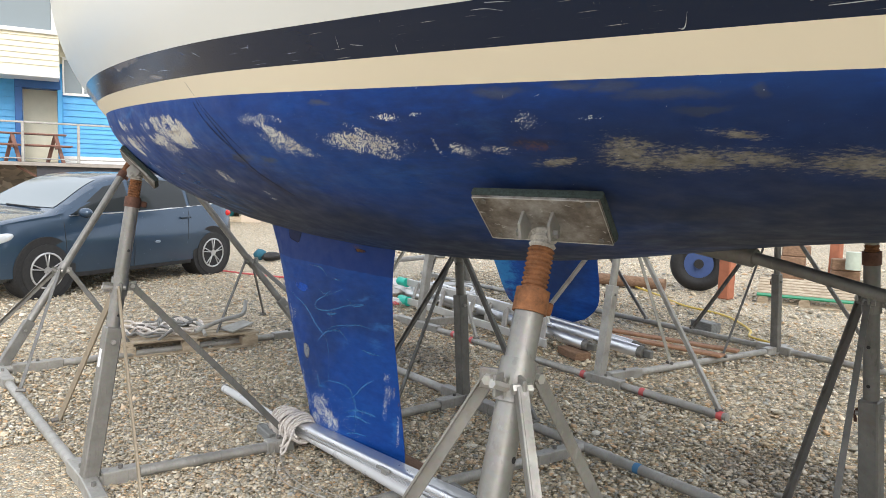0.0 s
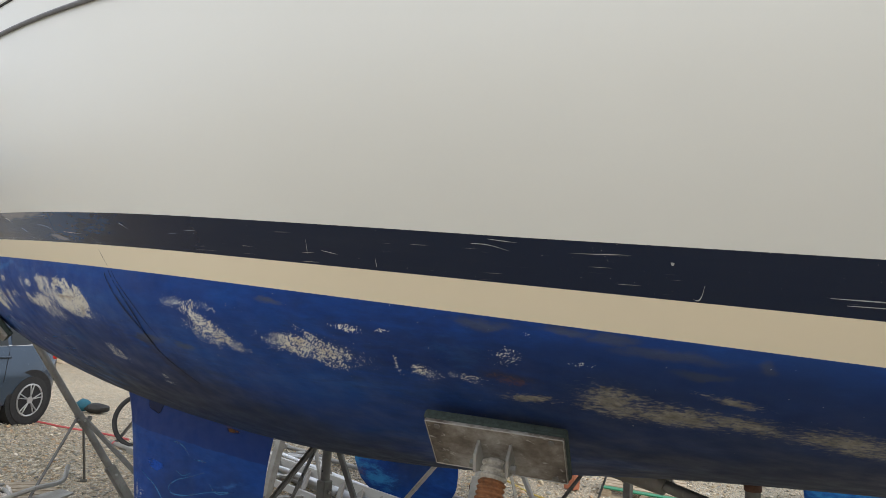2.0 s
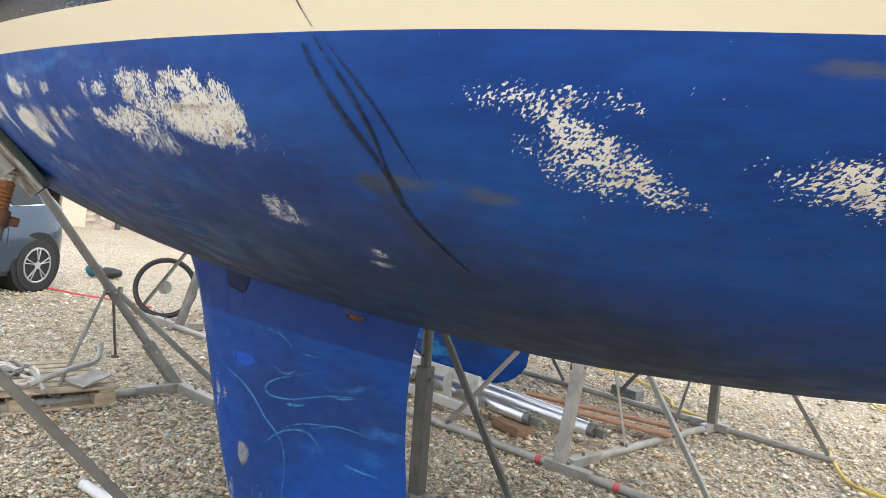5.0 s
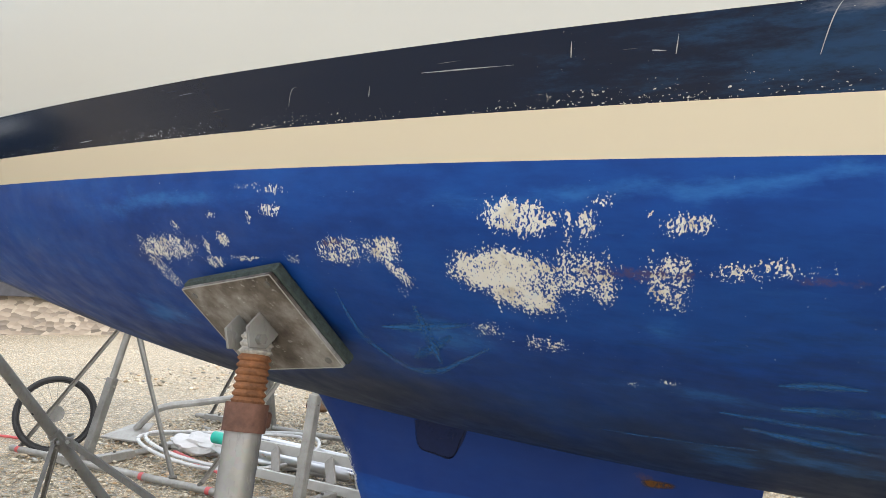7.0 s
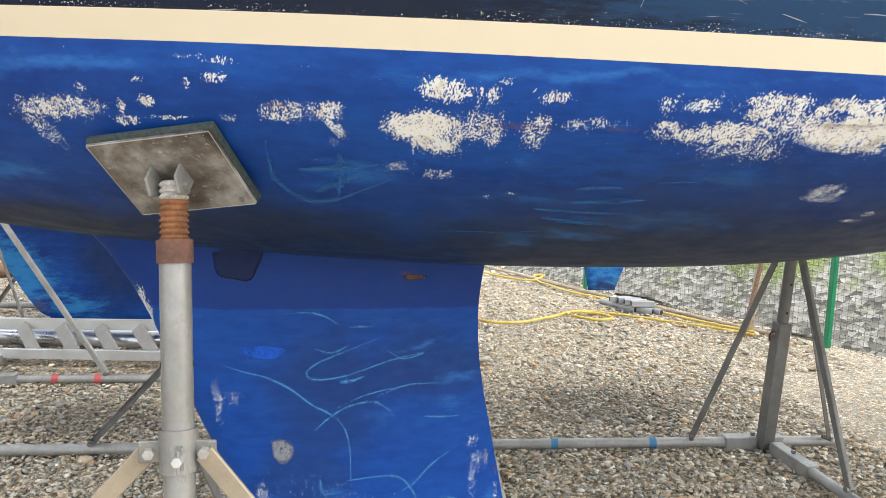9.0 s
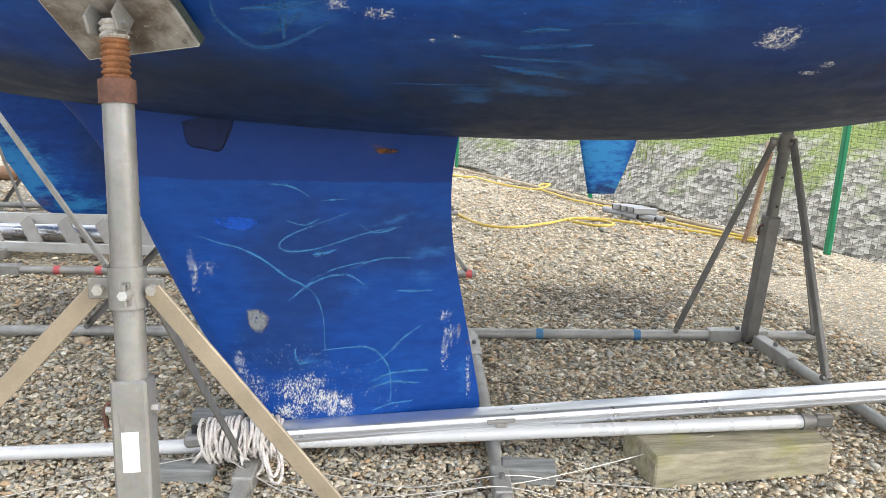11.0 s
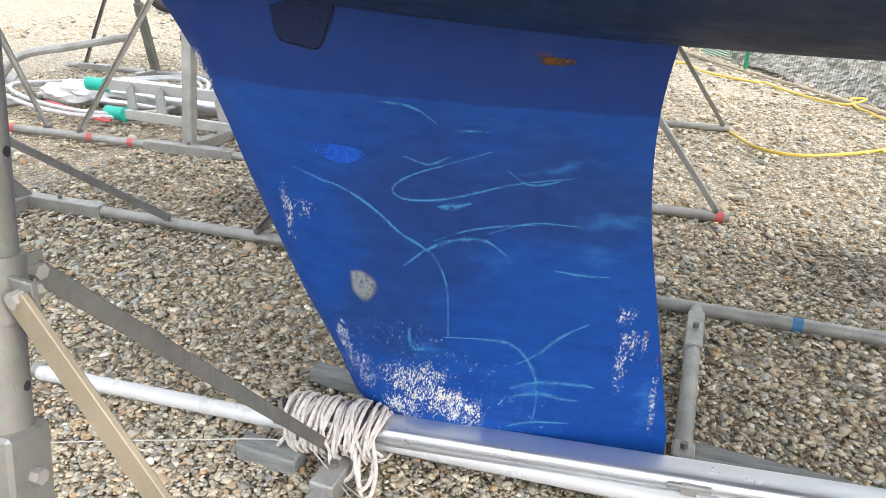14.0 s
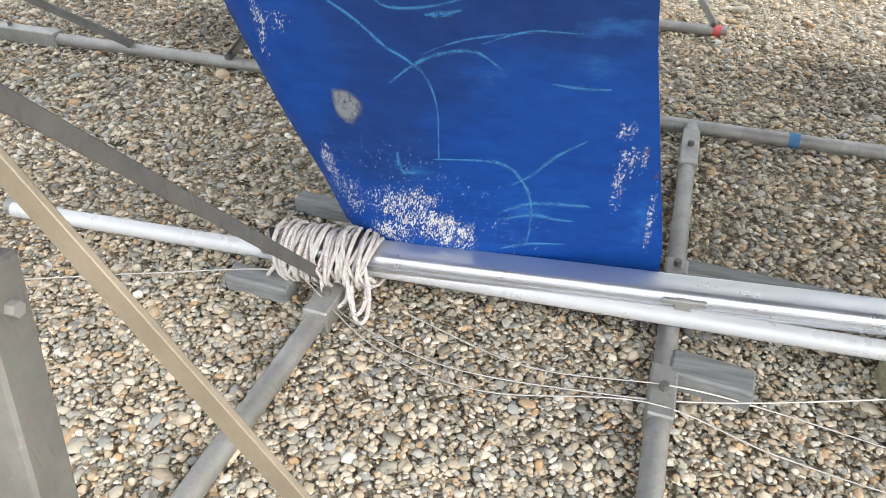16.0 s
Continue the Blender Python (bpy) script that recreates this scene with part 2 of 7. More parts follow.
def slab(points, normal, thick, bevel=0.0):
    """A flat plate from its outline, made thick along the normal."""
    bm = bmesh.new()
    n = Vector(normal).normalized() * thick
    a = [bm.verts.new(Vector(p)) for p in points]
    b = [bm.verts.new(Vector(p) + n) for p in points]
    bm.faces.new(a[::-1])
    bm.faces.new(b)
    for i in range(len(a)):
        j = (i + 1) % len(a)
        bm.faces.new((a[i], a[j], b[j], b[i]))
    if bevel:
        bmesh.ops.bevel(bm, geom=bm.edges[:], offset=bevel, segments=1, affect="EDGES")
    bmesh.ops.recalc_face_normals(bm, faces=bm.faces[:])
    return bm


def curve_at(table, x):
    """Smooth value between rows (x, value)."""
    xs = [r[0] for r in table]
    if x <= xs[0]:
        return table[0][1]
    if x >= xs[-1]:
        return table[-1][1]
    i = max(k for k in range(len(xs) - 1) if xs[k] <= x)
    (x1, b), (x2, c) = table[i], table[i + 1]
    x0, a = table[i - 1] if i else (2 * x1 - x2, 2 * b - c)
    x3, d = table[i + 2] if i + 2 < len(table) else (2 * x2 - x1, 2 * c - b)
    m1, m2 = (c - a) / (x2 - x0), (d - b) / (x3 - x1)
    t = (x - x1) / (x2 - x1)
    L = x2 - x1
    return (2 * t ** 3 - 3 * t * t + 1) * b + (t ** 3 - 2 * t * t + t) * L * m1 + (-2 * t ** 3 + 3 * t * t) * c + (t ** 3 - t * t) * L * m2


# ---------------------------------------------------------------- ground
def gravel_material(name, pieces):
    """Beach gravel; pieces: the colour goes by the pebble's own mesh island, else by cells of its size."""
    m = Mat(name, 0.75)
    stops = [(0.0, (0.14, 0.145, 0.14)), (0.10, (0.47, 0.40, 0.30)), (0.22, (0.28, 0.30, 0.29)), (0.34, (0.62, 0.56, 0.45)), (0.46, (0.40, 0.41, 0.40)), (0.58, (0.70, 0.65, 0.56)), (0.68, (0.50, 0.42, 0.32)), (0.76, (0.50, 0.34, 0.20)), (0.82, (0.86, 0.84, 0.79)), (0.9, (0.36, 0.385, 0.40)), (1.0, (0.20, 0.205, 0.20))]
    if pieces:
        rnd = m.n("NewGeometry").outputs["Random Per Island"]
        c = m.ramp(rnd, stops)
        c = m.mix(0.08, c, (0.47, 0.44, 0.375))
        c = m.mix(0.3, c, m.ramp(m.noise(130, detail=3), [(0.3, (0.5, 0.48, 0.44)), (0.7, (1.0, 0.98, 0.92))]), "MULTIPLY")
        m.bump(m.noise(220, detail=3), 0.15, 0.002)
    else:
        v = m.n("TexVoronoi")
        m.link(m.scaled(m.pos(), (1, 1, 0.0)), v.inputs["Vector"])
        v.inputs["Scale"].default_value = 52
        e = m.n("TexVoronoi", feature="DISTANCE_TO_EDGE")
        m.link(m.scaled(m.pos(), (1, 1, 0.0)), e.inputs["Vector"])
        e.inputs["Scale"].default_value = 52
        sep = m.n("SeparateColor")
        m.link(v.outputs["Color"], sep.inputs[0])
        c = m.ramp(sep.outputs[0], stops)
        gap = m.step(e.outputs["Distance"], 0.0, 0.16)
        c = m.mix(gap, (0.27, 0.245, 0.20), c)
        c = m.mix(1.0, c, m.ramp(m.noise(26.0, detail=6, rough=0.8), [(0.36, (0.62, 0.60, 0.56)), (0.64, (1.55, 1.52, 1.46))]), "MULTIPLY")
        m.bump(m.math("ADD", m.step(e.outputs["Distance"], 0.0, 0.4), m.math("MULTIPLY", sep.outputs[1], 0.8)), 0.9, 0.012)
    big = m.ramp(m.noise(0.55, detail=5), [(0.3, (1.03, 0.985, 0.915)), (0.7, (1.20, 1.15, 1.07))])
    c = m.mix(1.0, c, big, "MULTIPLY")
    c = m.mix(0.8, c, m.ramp(m.noise(9.0, detail=7, rough=0.75), [(0.32, (0.74, 0.72, 0.68)), (0.68, (1.28, 1.26, 1.21))]), "MULTIPLY")
    # damp gravel where water drips from the boat
    sep2 = m.n("SeparateXYZ")
    m.link(m.pos(), sep2.inputs[0])
    damp = None
    for x, y, rx, ry in ((-1.98, 3.86, 0.72, 0.46), (-0.6, 1.9, 0.5, 0.4), (-5.2, 3.8, 0.6, 0.4)):
        a = m.math("POWER", m.math("DIVIDE", m.math("SUBTRACT", sep2.outputs["X"], x), rx), 2.0)
        b = m.math("POWER", m.math("DIVIDE", m.math("SUBTRACT", sep2.outputs["Y"], y), ry), 2.0)
        d = m.math("SUBTRACT", 1.0, m.math("SQRT", m.math("ADD", a, b)))
        damp = d if damp is None else m.math("MAXIMUM", damp, d)
    wet = m.step(m.math("ADD", damp, m.math("MULTIPLY", m.math("SUBTRACT", m.noise(3.0, detail=6), 0.5), 0.9)), -0.05, 0.5)
    c = m.mix(m.math("MULTIPLY", wet, 0.6), c, m.mix(1.0, c, (0.36, 0.34, 0.33), "MULTIPLY"))
    m.color(c)
    m.rough(m.ramp(wet, [(0.0, 0.78), (1.0, 0.5)]))
    return m.m


GRAVEL = gravel_material("gravel_ground", False)
PEBBLE = gravel_material("gravel_pebbles", True)

_bm = bmesh.new()
_xs = [-400, -60, -22] + [-16 + 0.5 * i for i in range(61)] + [25, 70, 400]
_ys = [-400, -60, -14] + [-8 + 0.5 * i for i in range(57)] + [32, 80, 400]
_v = {}
for _i, _x in enumerate(_xs):
    for _j, _y in enumerate(_ys):
        _v[_i, _j] = _bm.verts.new((_x, _y, -0.015 + 0.008 * noise.noise((_x * 0.7, _y * 0.7, 0.3))))
for _i in range(len(_xs) - 1):
    for _j in range(len(_ys) - 1):
        _bm.faces.new((_v[_i, _j], _v[_i + 1, _j], _v[_i + 1, _j + 1], _v[_i, _j + 1]))
ground = tagged(part("ground", _bm, GRAVEL, smooth=True), "pale beige and grey gravel yard with damp patches", "ground", kind="structure")


# ---------------------------------------------------------------- the sailing boat
YC = 2.05            # centre plane of the boat
WL = lambda x: 1.788 + (-1.2 - x) * 0.021      # top of the blue bottom paint
CU = lambda x: 1.847 + (-1.2 - x) * 0.019      # top of the cream band
NU = lambda x: 1.922 + (-1.2 - x) * 0.016 + 0.012 * math.sin(math.pi * min(1.0, max(0.0, (-1.2 - x) / 5.5)))       # top of the navy band
BW = [(-7.4, 0.0), (-7.1, 0.12), (-6.5, 0.38), (-6.0, 0.58), (-5.5, 0.76), (-5.0, 0.93), (-4.6, 1.055), (-4.3, 1.14), (-4.0, 1.22), (-3.5, 1.315), (-2.9, 1.385), (-2.45, 1.405), (-2.1, 1.39), (-1.65, 1.325), (-1.2, 1.25), (-0.5, 1.12), (0.3, 0.92), (1.2, 0.58), (1.9, 0.2), (2.2, 0.0)]
BD = [(-8.2, 0.0), (-7.7, 0.25), (-7.1, 0.55), (-6.5, 0.80), (-6.0, 0.97), (-5.5, 1.12), (-5.0, 1.25), (-4.3, 1.40), (-3.5, 1.52), (-2.8, 1.57), (-2.1, 1.56), (-1.2, 1.49), (0.3, 1.28), (1.2, 1.08), (2.2, 0.82), (2.9, 0.66)]
DP = [(-7.4, 0.0), (-7.0, 0.10), (-6.5, 0.20), (-6.0, 0.30), (-5.5, 0.39), (-5.0, 0.47), (-4.6, 0.515), (-3.9, 0.56), (-3.2, 0.575), (-2.5, 0.55), (-2.0, 0.49), (-1.6, 0.415), (-1.2, 0.34), (-0.5, 0.24), (0.3, 0.15), (1.2, 0.06), (2.2, 0.0)]
SH = [(-8.2, 2.98), (-7.0, 2.86), (-5.5, 2.735), (-4.1, 2.665), (-2.9, 2.625), (-1.2, 2.58), (0.5, 2.58), (2.9, 2.64)]
X0, X1 = -8.2, 2.9


def half_breadth(x, z):
    """Half the hull's breadth at x and height z."""
    w, bw, bd, dp, sh = WL(x), curve_at(BW, x), curve_at(BD, x), curve_at(DP, x), curve_at(SH, x)
    if x < -7.4:
        # raked stem above the water
        zs = w + (sh - w) * ((-7.4 - x) / 0.8)
        if z <= zs:
            return 0.0
        return bd * ((z - zs) / (sh - zs + 1e-6)) ** 0.8
    if x > 2.2:
        zs = w + (sh - w) * ((x - 2.2) / 1.6)
        if z <= zs:
            return 0.0
        return bd * min(1.0, (z - zs) / (sh - zs)) ** 0.45
    if z >= w:
        v = min(1.0, (z - w) / (sh - w))
        return bw + (bd - bw) * (1 - (1 - v) ** 2.6)
    u = (w - z) / max(dp, 1e-4)
    return bw * math.sqrt(max(0.0, 1 - min(1.0, u) ** 1.55))


def hull_point(x, z, side=-1):
    return Vector((x, YC + side * half_breadth(x, z), z))


def hull_grid(levels, n_x=150, jitter=0.0):
    """A strip of both sides of the hull; levels: functions of x that give the heights of its rows."""
    bm = bmesh.new()
    for side in (-1, 1):
        rows = []
        for k, f in enumerate(levels):
            row = []
            for i in range(n_x + 1):
                x = X0 + (X1 - X0) * i / n_x
                row.append(bm.verts.new(hull_point(x, f(x), side)))
            rows.append(row)
        for a, b in zip(rows, rows[1:]):
            for i in range(n_x):
                vs = [a[i], a[i + 1], b[i + 1], b[i]]
                try:
                    bm.faces.new(vs if side < 0 else vs[::-1])
                except ValueError:
                    pass
    bmesh.ops.remove_doubles(bm, verts=bm.verts[:], dist=0.0006)
    bmesh.ops.dissolve_degenerate(bm, edges=bm.edges[:], dist=0.0005)
    return bm


def between(f, g, n):
    return [(lambda x, k=k: f(x) + (g(x) - f(x)) * k / n) for k in range(n + 1)]


def low(x):
    return WL(x) - max(curve_at(DP, x), 0.001)


def below_rows(n):
    """Rows from the keel line up to the water line, closer together at the turn near the centre."""
    out = []
    for k in range(n + 1):
        t = k / n
        out.append(lambda x, t=t: low(x) + (WL(x) - low(x)) * (t ** 1.8))
    return out


# the white, navy and cream gelcoat
def gelcoat(name, c, rough, chips=None, vary=0.02, dirt=0.012, edge=None, spec=0.5, faded=()):
    m = Mat(name, rough, spec=spec)
    lo, hi = tuple(v * (1 - vary) for v in c), tuple(min(1, v * (1 + vary)) for v in c)
    col = m.ramp(m.noise(2.2, detail=5), [(0.05, lo), (0.95, hi)])
    streak = m.noise(5.0, m.scaled(m.pos(), (0.5, 1, 6)), detail=6)
    col = m.mix(m.math("MULTIPLY", m.step(streak, 0.45, 0.85), dirt), col, (0.35, 0.30, 0.22))
    for spots, tone, cover in faded:
        # gelcoat bleached or rubbed through in places
        f = m.step(m.math("ADD", m.blobs(spots, 0.02, 9.0), m.math("MULTIPLY", m.math("SUBTRACT", m.noise(24, m.scaled(m.pos(), (0.4, 1, 2.0)), detail=7, rough=0.72), 0.5), 1.8)), 0.0, 0.6)
        col = m.mix(m.math("MULTIPLY", f, cover), col, tone)
    if chips:
        tint, lo_t, size = chips
        fine = m.noise(size, m.scaled(m.pos(), (1.0, 1.0, 1.6)), detail=3, rough=0.55)
        area = m.noise(3.0, detail=3)
        if edge:
            # paint chipped away along the lower edge of the band
            sx = m.n("SeparateXYZ")
            m.link(m.pos(), sx.inputs[0])
            up = m.math("SUBTRACT", sx.outputs["Z"], m.math("ADD", edge[0], m.math("MULTIPLY", sx.outputs["X"], edge[1])))
            area = m.math("ADD", area, m.math("MULTIPLY", m.math("MULTIPLY", m.math("SUBTRACT", 1.0, m.step(up, 0.0, 0.035)), m.math("SUBTRACT", 1.0, m.step(sx.outputs["X"], -2.7, -2.2))), 0.34))
        chip = m.step(m.math("ADD", fine, m.math("MULTIPLY", m.math("SUBTRACT", area, 0.5), 0.35)), lo_t, lo_t + 0.03)
        scratch = None
        for turn, where in ((12, 5.0), (-24, 6.5), (70, 7.5)):
            lean = m.n("Mapping")
            m.link(m.pos(), lean.inputs["Vector"])
            lean.inputs["Rotation"].default_value = (0, radians(turn), 0)
            lean.inputs["Scale"].default_value = (0.12, 1.0, 20.0)
            line = m.math("MULTIPLY", m.step(m.noise(30, lean.outputs["Vector"], detail=1), 0.74, 0.78), m.step(m.noise(where, detail=2), 0.55, 0.62))
            scratch = line if scratch is None else m.math("MAXIMUM", scratch, line)
        scratch = m.math("MULTIPLY", scratch, 0.7)
        col = m.mix(m.math("MAXIMUM", chip, scratch), col, tint)
    m.color(col)
    m.rough(m.ramp(m.noise(4, detail=3), [(0.0, rough * 0.9), (1.0, rough * 1.15)]))
    return m.m


WHITE_HULL = gelcoat("off_white_gelcoat", (0.63, 0.64, 0.61), 0.3)
NAVY = gelcoat("navy_gelcoat", (0.004, 0.011, 0.032), 0.13, ((0.62, 0.62, 0.58), 0.75, 230), edge=(1.8242, -0.019), spec=0.3,
               faded=(([(-2.85, 1.93, 0.62, 0.09, 0.0)], (0.012, 0.055, 0.14), 0.75), ([(-2.98, 1.955, 0.26, 0.02, -0.03), (-2.66, 1.888, 0.09, 0.008, -0.1)], (0.40, 0.37, 0.35), 0.36)))
CREAM = gelcoat("cream_stripe_paint", (0.72, 0.645, 0.49), 0.4, None)


def bottom_paint(name, scuffs, thin, growth_shade, rusts=(), greys=(), step=None, smudges=(), deep=0.88, fade=0.5, calm=0.0):
    """Blue antifouling: worn through to white in patches, rubbed pale, and darkened lower down by slime and painted-in
    shade.
    """
    m = Mat(name, 0.55, spec=0.22)
    p = m.pos()
    streaky = m.scaled(p, (0.45, 1.0, 2.2))
    base = m.ramp(m.noise(3.2, streaky, detail=6, rough=0.65), [(0.22, (0.003, 0.026, 0.15)), (0.5, (0.004, 0.048, 0.245)), (0.80, (0.008, 0.085, 0.35))])
    if calm:
        base = m.mix(calm, base, (0.004, 0.064, 0.315))
    mottle = m.ramp(m.noise(26, m.scaled(p, (0.5, 1, 1.4)), detail=5), [(0.35, (0.70, 0.73, 0.78)), (0.7, (1.16, 1.13, 1.08))])
    col = m.mix(0.7, base, mottle, "MULTIPLY")
    wisps = m.math("MULTIPLY", m.step(m.noise(9, m.scaled(p, (0.35, 1, 3.0)), detail=7, rough=0.7), 0.58, 0.8), 0.28)
    col = m.mix(wisps, col, (0.03, 0.15, 0.40))
    # blue-black patches: slime, with the underside's shade painted into the same colour
    g = m.step(m.math("ADD", m.blobs(growth_shade, 0.06, 5.0), m.math("MULTIPLY", m.math("SUBTRACT", m.noise(3.0, m.scaled(p, (0.8, 1.0, 1.4)), detail=6, rough=0.6), 0.5), 1.0)), -0.12, 0.6)
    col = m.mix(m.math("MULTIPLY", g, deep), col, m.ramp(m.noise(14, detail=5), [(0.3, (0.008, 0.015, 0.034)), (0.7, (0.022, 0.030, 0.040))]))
    if thin:
        t = m.step(m.math("ADD", m.blobs(thin, 0.05, 6.0), m.math("MULTIPLY", m.math("SUBTRACT", m.noise(13, m.scaled(p, (0.5, 1, 1.6)), detail=8, rough=0.72), 0.5), 3.4)), *((0.3, 1.5) if fade < 0.55 else (-0.1, 0.9)))
        col = m.mix(m.math("MULTIPLY", t, fade), col, (0.035, 0.19, 0.52) if fade < 0.55 else (0.04, 0.28, 0.56))
    for spots, tone, cover in smudges:
        q = m.step(m.math("ADD", m.blobs(spots, 0.012, 20.0), m.math("MULTIPLY", m.math("SUBTRACT", m.noise(30, streaky, detail=6, rough=0.7), 0.5), 1.6)), -0.05, 0.7)
        col = m.mix(m.math("MULTIPLY", q, cover), col, tone)
    if greys:
        q = m.math("ADD", m.blobs(greys), m.math("ADD", m.math("MULTIPLY", m.math("SUBTRACT", m.noise(120, m.scaled(p, (0.45, 1, 1.2)), detail=6, rough=0.75), 0.5), 3.4), m.math("MULTIPLY", m.math("SUBTRACT", m.noise(12, streaky, detail=4), 0.5), 1.6)))
        col = m.mix(m.math("MULTIPLY", m.step(q, 0.10, 0.85), 0.8), col, m.ramp(m.noise(50, detail=4), [(0.3, (0.13, 0.12, 0.085)), (0.7, (0.34, 0.33, 0.28))]))
    if step:
        sx = m.n("SeparateXYZ")
        m.link(p, sx.inputs[0])
        lap = m.step(m.math("ADD", m.math("SUBTRACT", sx.outputs["Z"], m.math("ADD", 1.045, m.math("MULTIPLY", sx.outputs["X"], -0.0115))), m.math("MULTIPLY", m.math("SUBTRACT", m.noise(5, detail=3), 0.5), 0.03)), -0.003, 0.004)
        col = m.mix(m.math("MULTIPLY", lap, 0.75), col, step)
    if scuffs:
        patch = m.patches(scuffs)
        # upright flecks forward, raked ones aft, as the paint was dragged off
        streaks = []
        for turn, stretch in ((-14, (1.25, 1.0, 0.58)), (-52, (1.35, 1.0, 0.5))):
            lean = m.n("Mapping")
            m.link(p, lean.inputs["Vector"])
            lean.inputs["Rotation"].default_value = (0, radians(turn), 0)
            streaks.append(m.scaled(lean.outputs["Vector"], stretch))
        sx0 = m.n("SeparateXYZ")
        m.link(p, sx0.inputs[0])
        aft = m.step(sx0.outputs["X"], -2.5, -2.2)
        where = m.n("MixRGB")
        m.link(aft, where.inputs[0])
        m.link(streaks[0], where.inputs[1])
        m.link(streaks[1], where.inputs[2])
        grain = m.noise(240, where.outputs[0], detail=3, rough=0.6)
        broad = m.noise(45, where.outputs[0], detail=3, rough=0.6)
        v = m.math("ADD", m.math("MULTIPLY", patch, 0.74), m.math("ADD", m.math("MULTIPLY", m.math("SUBTRACT", grain, 0.5), 3.7), m.math("MULTIPLY", m.math("SUBTRACT", broad, 0.5), 1.5)))
        worn = m.step(v, 0.48, 0.53)
        tone = m.ramp(m.noise(26, detail=5), [(0.3, (0.44, 0.39, 0.31)), (0.46, (0.64, 0.63, 0.57)), (0.62, (0.66, 0.66, 0.62)), (0.8, (0.46, 0.60, 0.70))])
        rim = m.step(v, 0.22, 0.47)
        col = m.mix(m.math("MULTIPLY", rim, 0.22), col, (0.03, 0.13, 0.42))
        col = m.mix(worn, col, tone)
        m.bump(m.math("SUBTRACT", m.math("MULTIPLY", m.noise(60, detail=4), 0.4), worn), 0.12, 0.003)
    else:
        m.bump(m.noise(60, detail=5), 0.25, 0.004)
    if rusts:
        r = m.step(m.math("ADD", m.blobs(rusts), m.math("MULTIPLY", m.math("SUBTRACT", m.noise(60, detail=6, rough=0.7), 0.5), 3.2)), 0.25, 1.1)
        col = m.mix(m.math("MULTIPLY", r, 0.45), col, (0.14, 0.06, 0.02))
    m.color(col)
    m.rough(m.ramp(m.noise(12, detail=5), [(0.3, 0.42), (0.7, 0.66)]))
    return m.m


# worn patches along the bottom: x, z, half length, half height, slant, cover
BOW_SCUFFS = [(-4.335, 1.721, 0.094, 0.022, 0.02, 0.75), (-4.383, 1.68, 0.034, 0.026, -0.7, 0.42), (-4.194, 1.728, 0.008, 0.013, -0.62, 0.6), (-4.186, 1.699, 0.025, 0.01, 0.02, 0.75),
    (-4.137, 1.74, 0.019, 0.012, 0.02, 0.8), (-4.154, 1.779, 0.014, 0.006, 0.01, 0.5), (-4.275, 1.763, 0.01, 0.006, 0.01, 0.4), (-4.095, 1.707, 0.036, 0.004, 0.02, 0.55),
    (-4.042, 1.82, 0.028, 0.004, 0.01, 0.35), (-3.982, 1.813, 0.026, 0.007, 0.02, 0.5), (-3.992, 1.783, 0.027, 0.009, 0.02, 0.8), (-4.05, 1.773, 0.007, 0.011, 0.02, 0.55),
    (-3.971, 1.708, 0.014, 0.006, 0.02, 0.5), (-3.855, 1.722, 0.048, 0.018, 0.02, 0.72)]
MID_SCUFFS = [(-3.776, 1.726, 0.038, 0.019, 0.02, 0.8), (-3.754, 1.692, 0.023, 0.013, -0.75, 0.7), (-3.76, 1.667, 0.009, 0.007, 0.03, 0.35), (-3.585, 1.702, 0.074, 0.028, 0.03, 1.25),
    (-3.558, 1.67, 0.057, 0.02, -0.21, 1.1), (-3.533, 1.693, 0.067, 0.024, 0.03, 0.8), (-3.543, 1.769, 0.052, 0.021, -0.07, 0.95), (-3.477, 1.76, 0.008, 0.021, 0.03, 0.6),
    (-3.453, 1.763, 0.015, 0.019, 0.03, 0.62), (-3.429, 1.789, 0.013, 0.006, 0.03, 0.45), (-3.467, 1.702, 0.042, 0.028, 0.03, 0.62),
    (-3.434, 1.692, 0.018, 0.022, 0.03, 0.55), (-3.359, 1.694, 0.028, 0.029, 0.03, 0.6), (-3.348, 1.716, 0.022, 0.011, 0.03, 0.55),
    (-3.331, 1.762, 0.032, 0.012, 0.03, 0.62), (-3.379, 1.775, 0.005, 0.006, 0.03, 0.4)]
MID_SCUFFS_LOW = [(-3.628, 1.615, 0.019, 0.01, 0.03, 0.35), (-3.536, 1.603, 0.029, 0.01, 0.03, 0.4), (-3.258, 1.711, 0.055, 0.01, 0.03, 0.45), (-3.366, 1.562, 0.012, 0.004, 0.03, 0.45),
    (-3.419, 1.554, 0.007, 0.004, 0.03, 0.45), (-3.597, 1.684, 0.006, 0.019, -6.81, 0.7)]
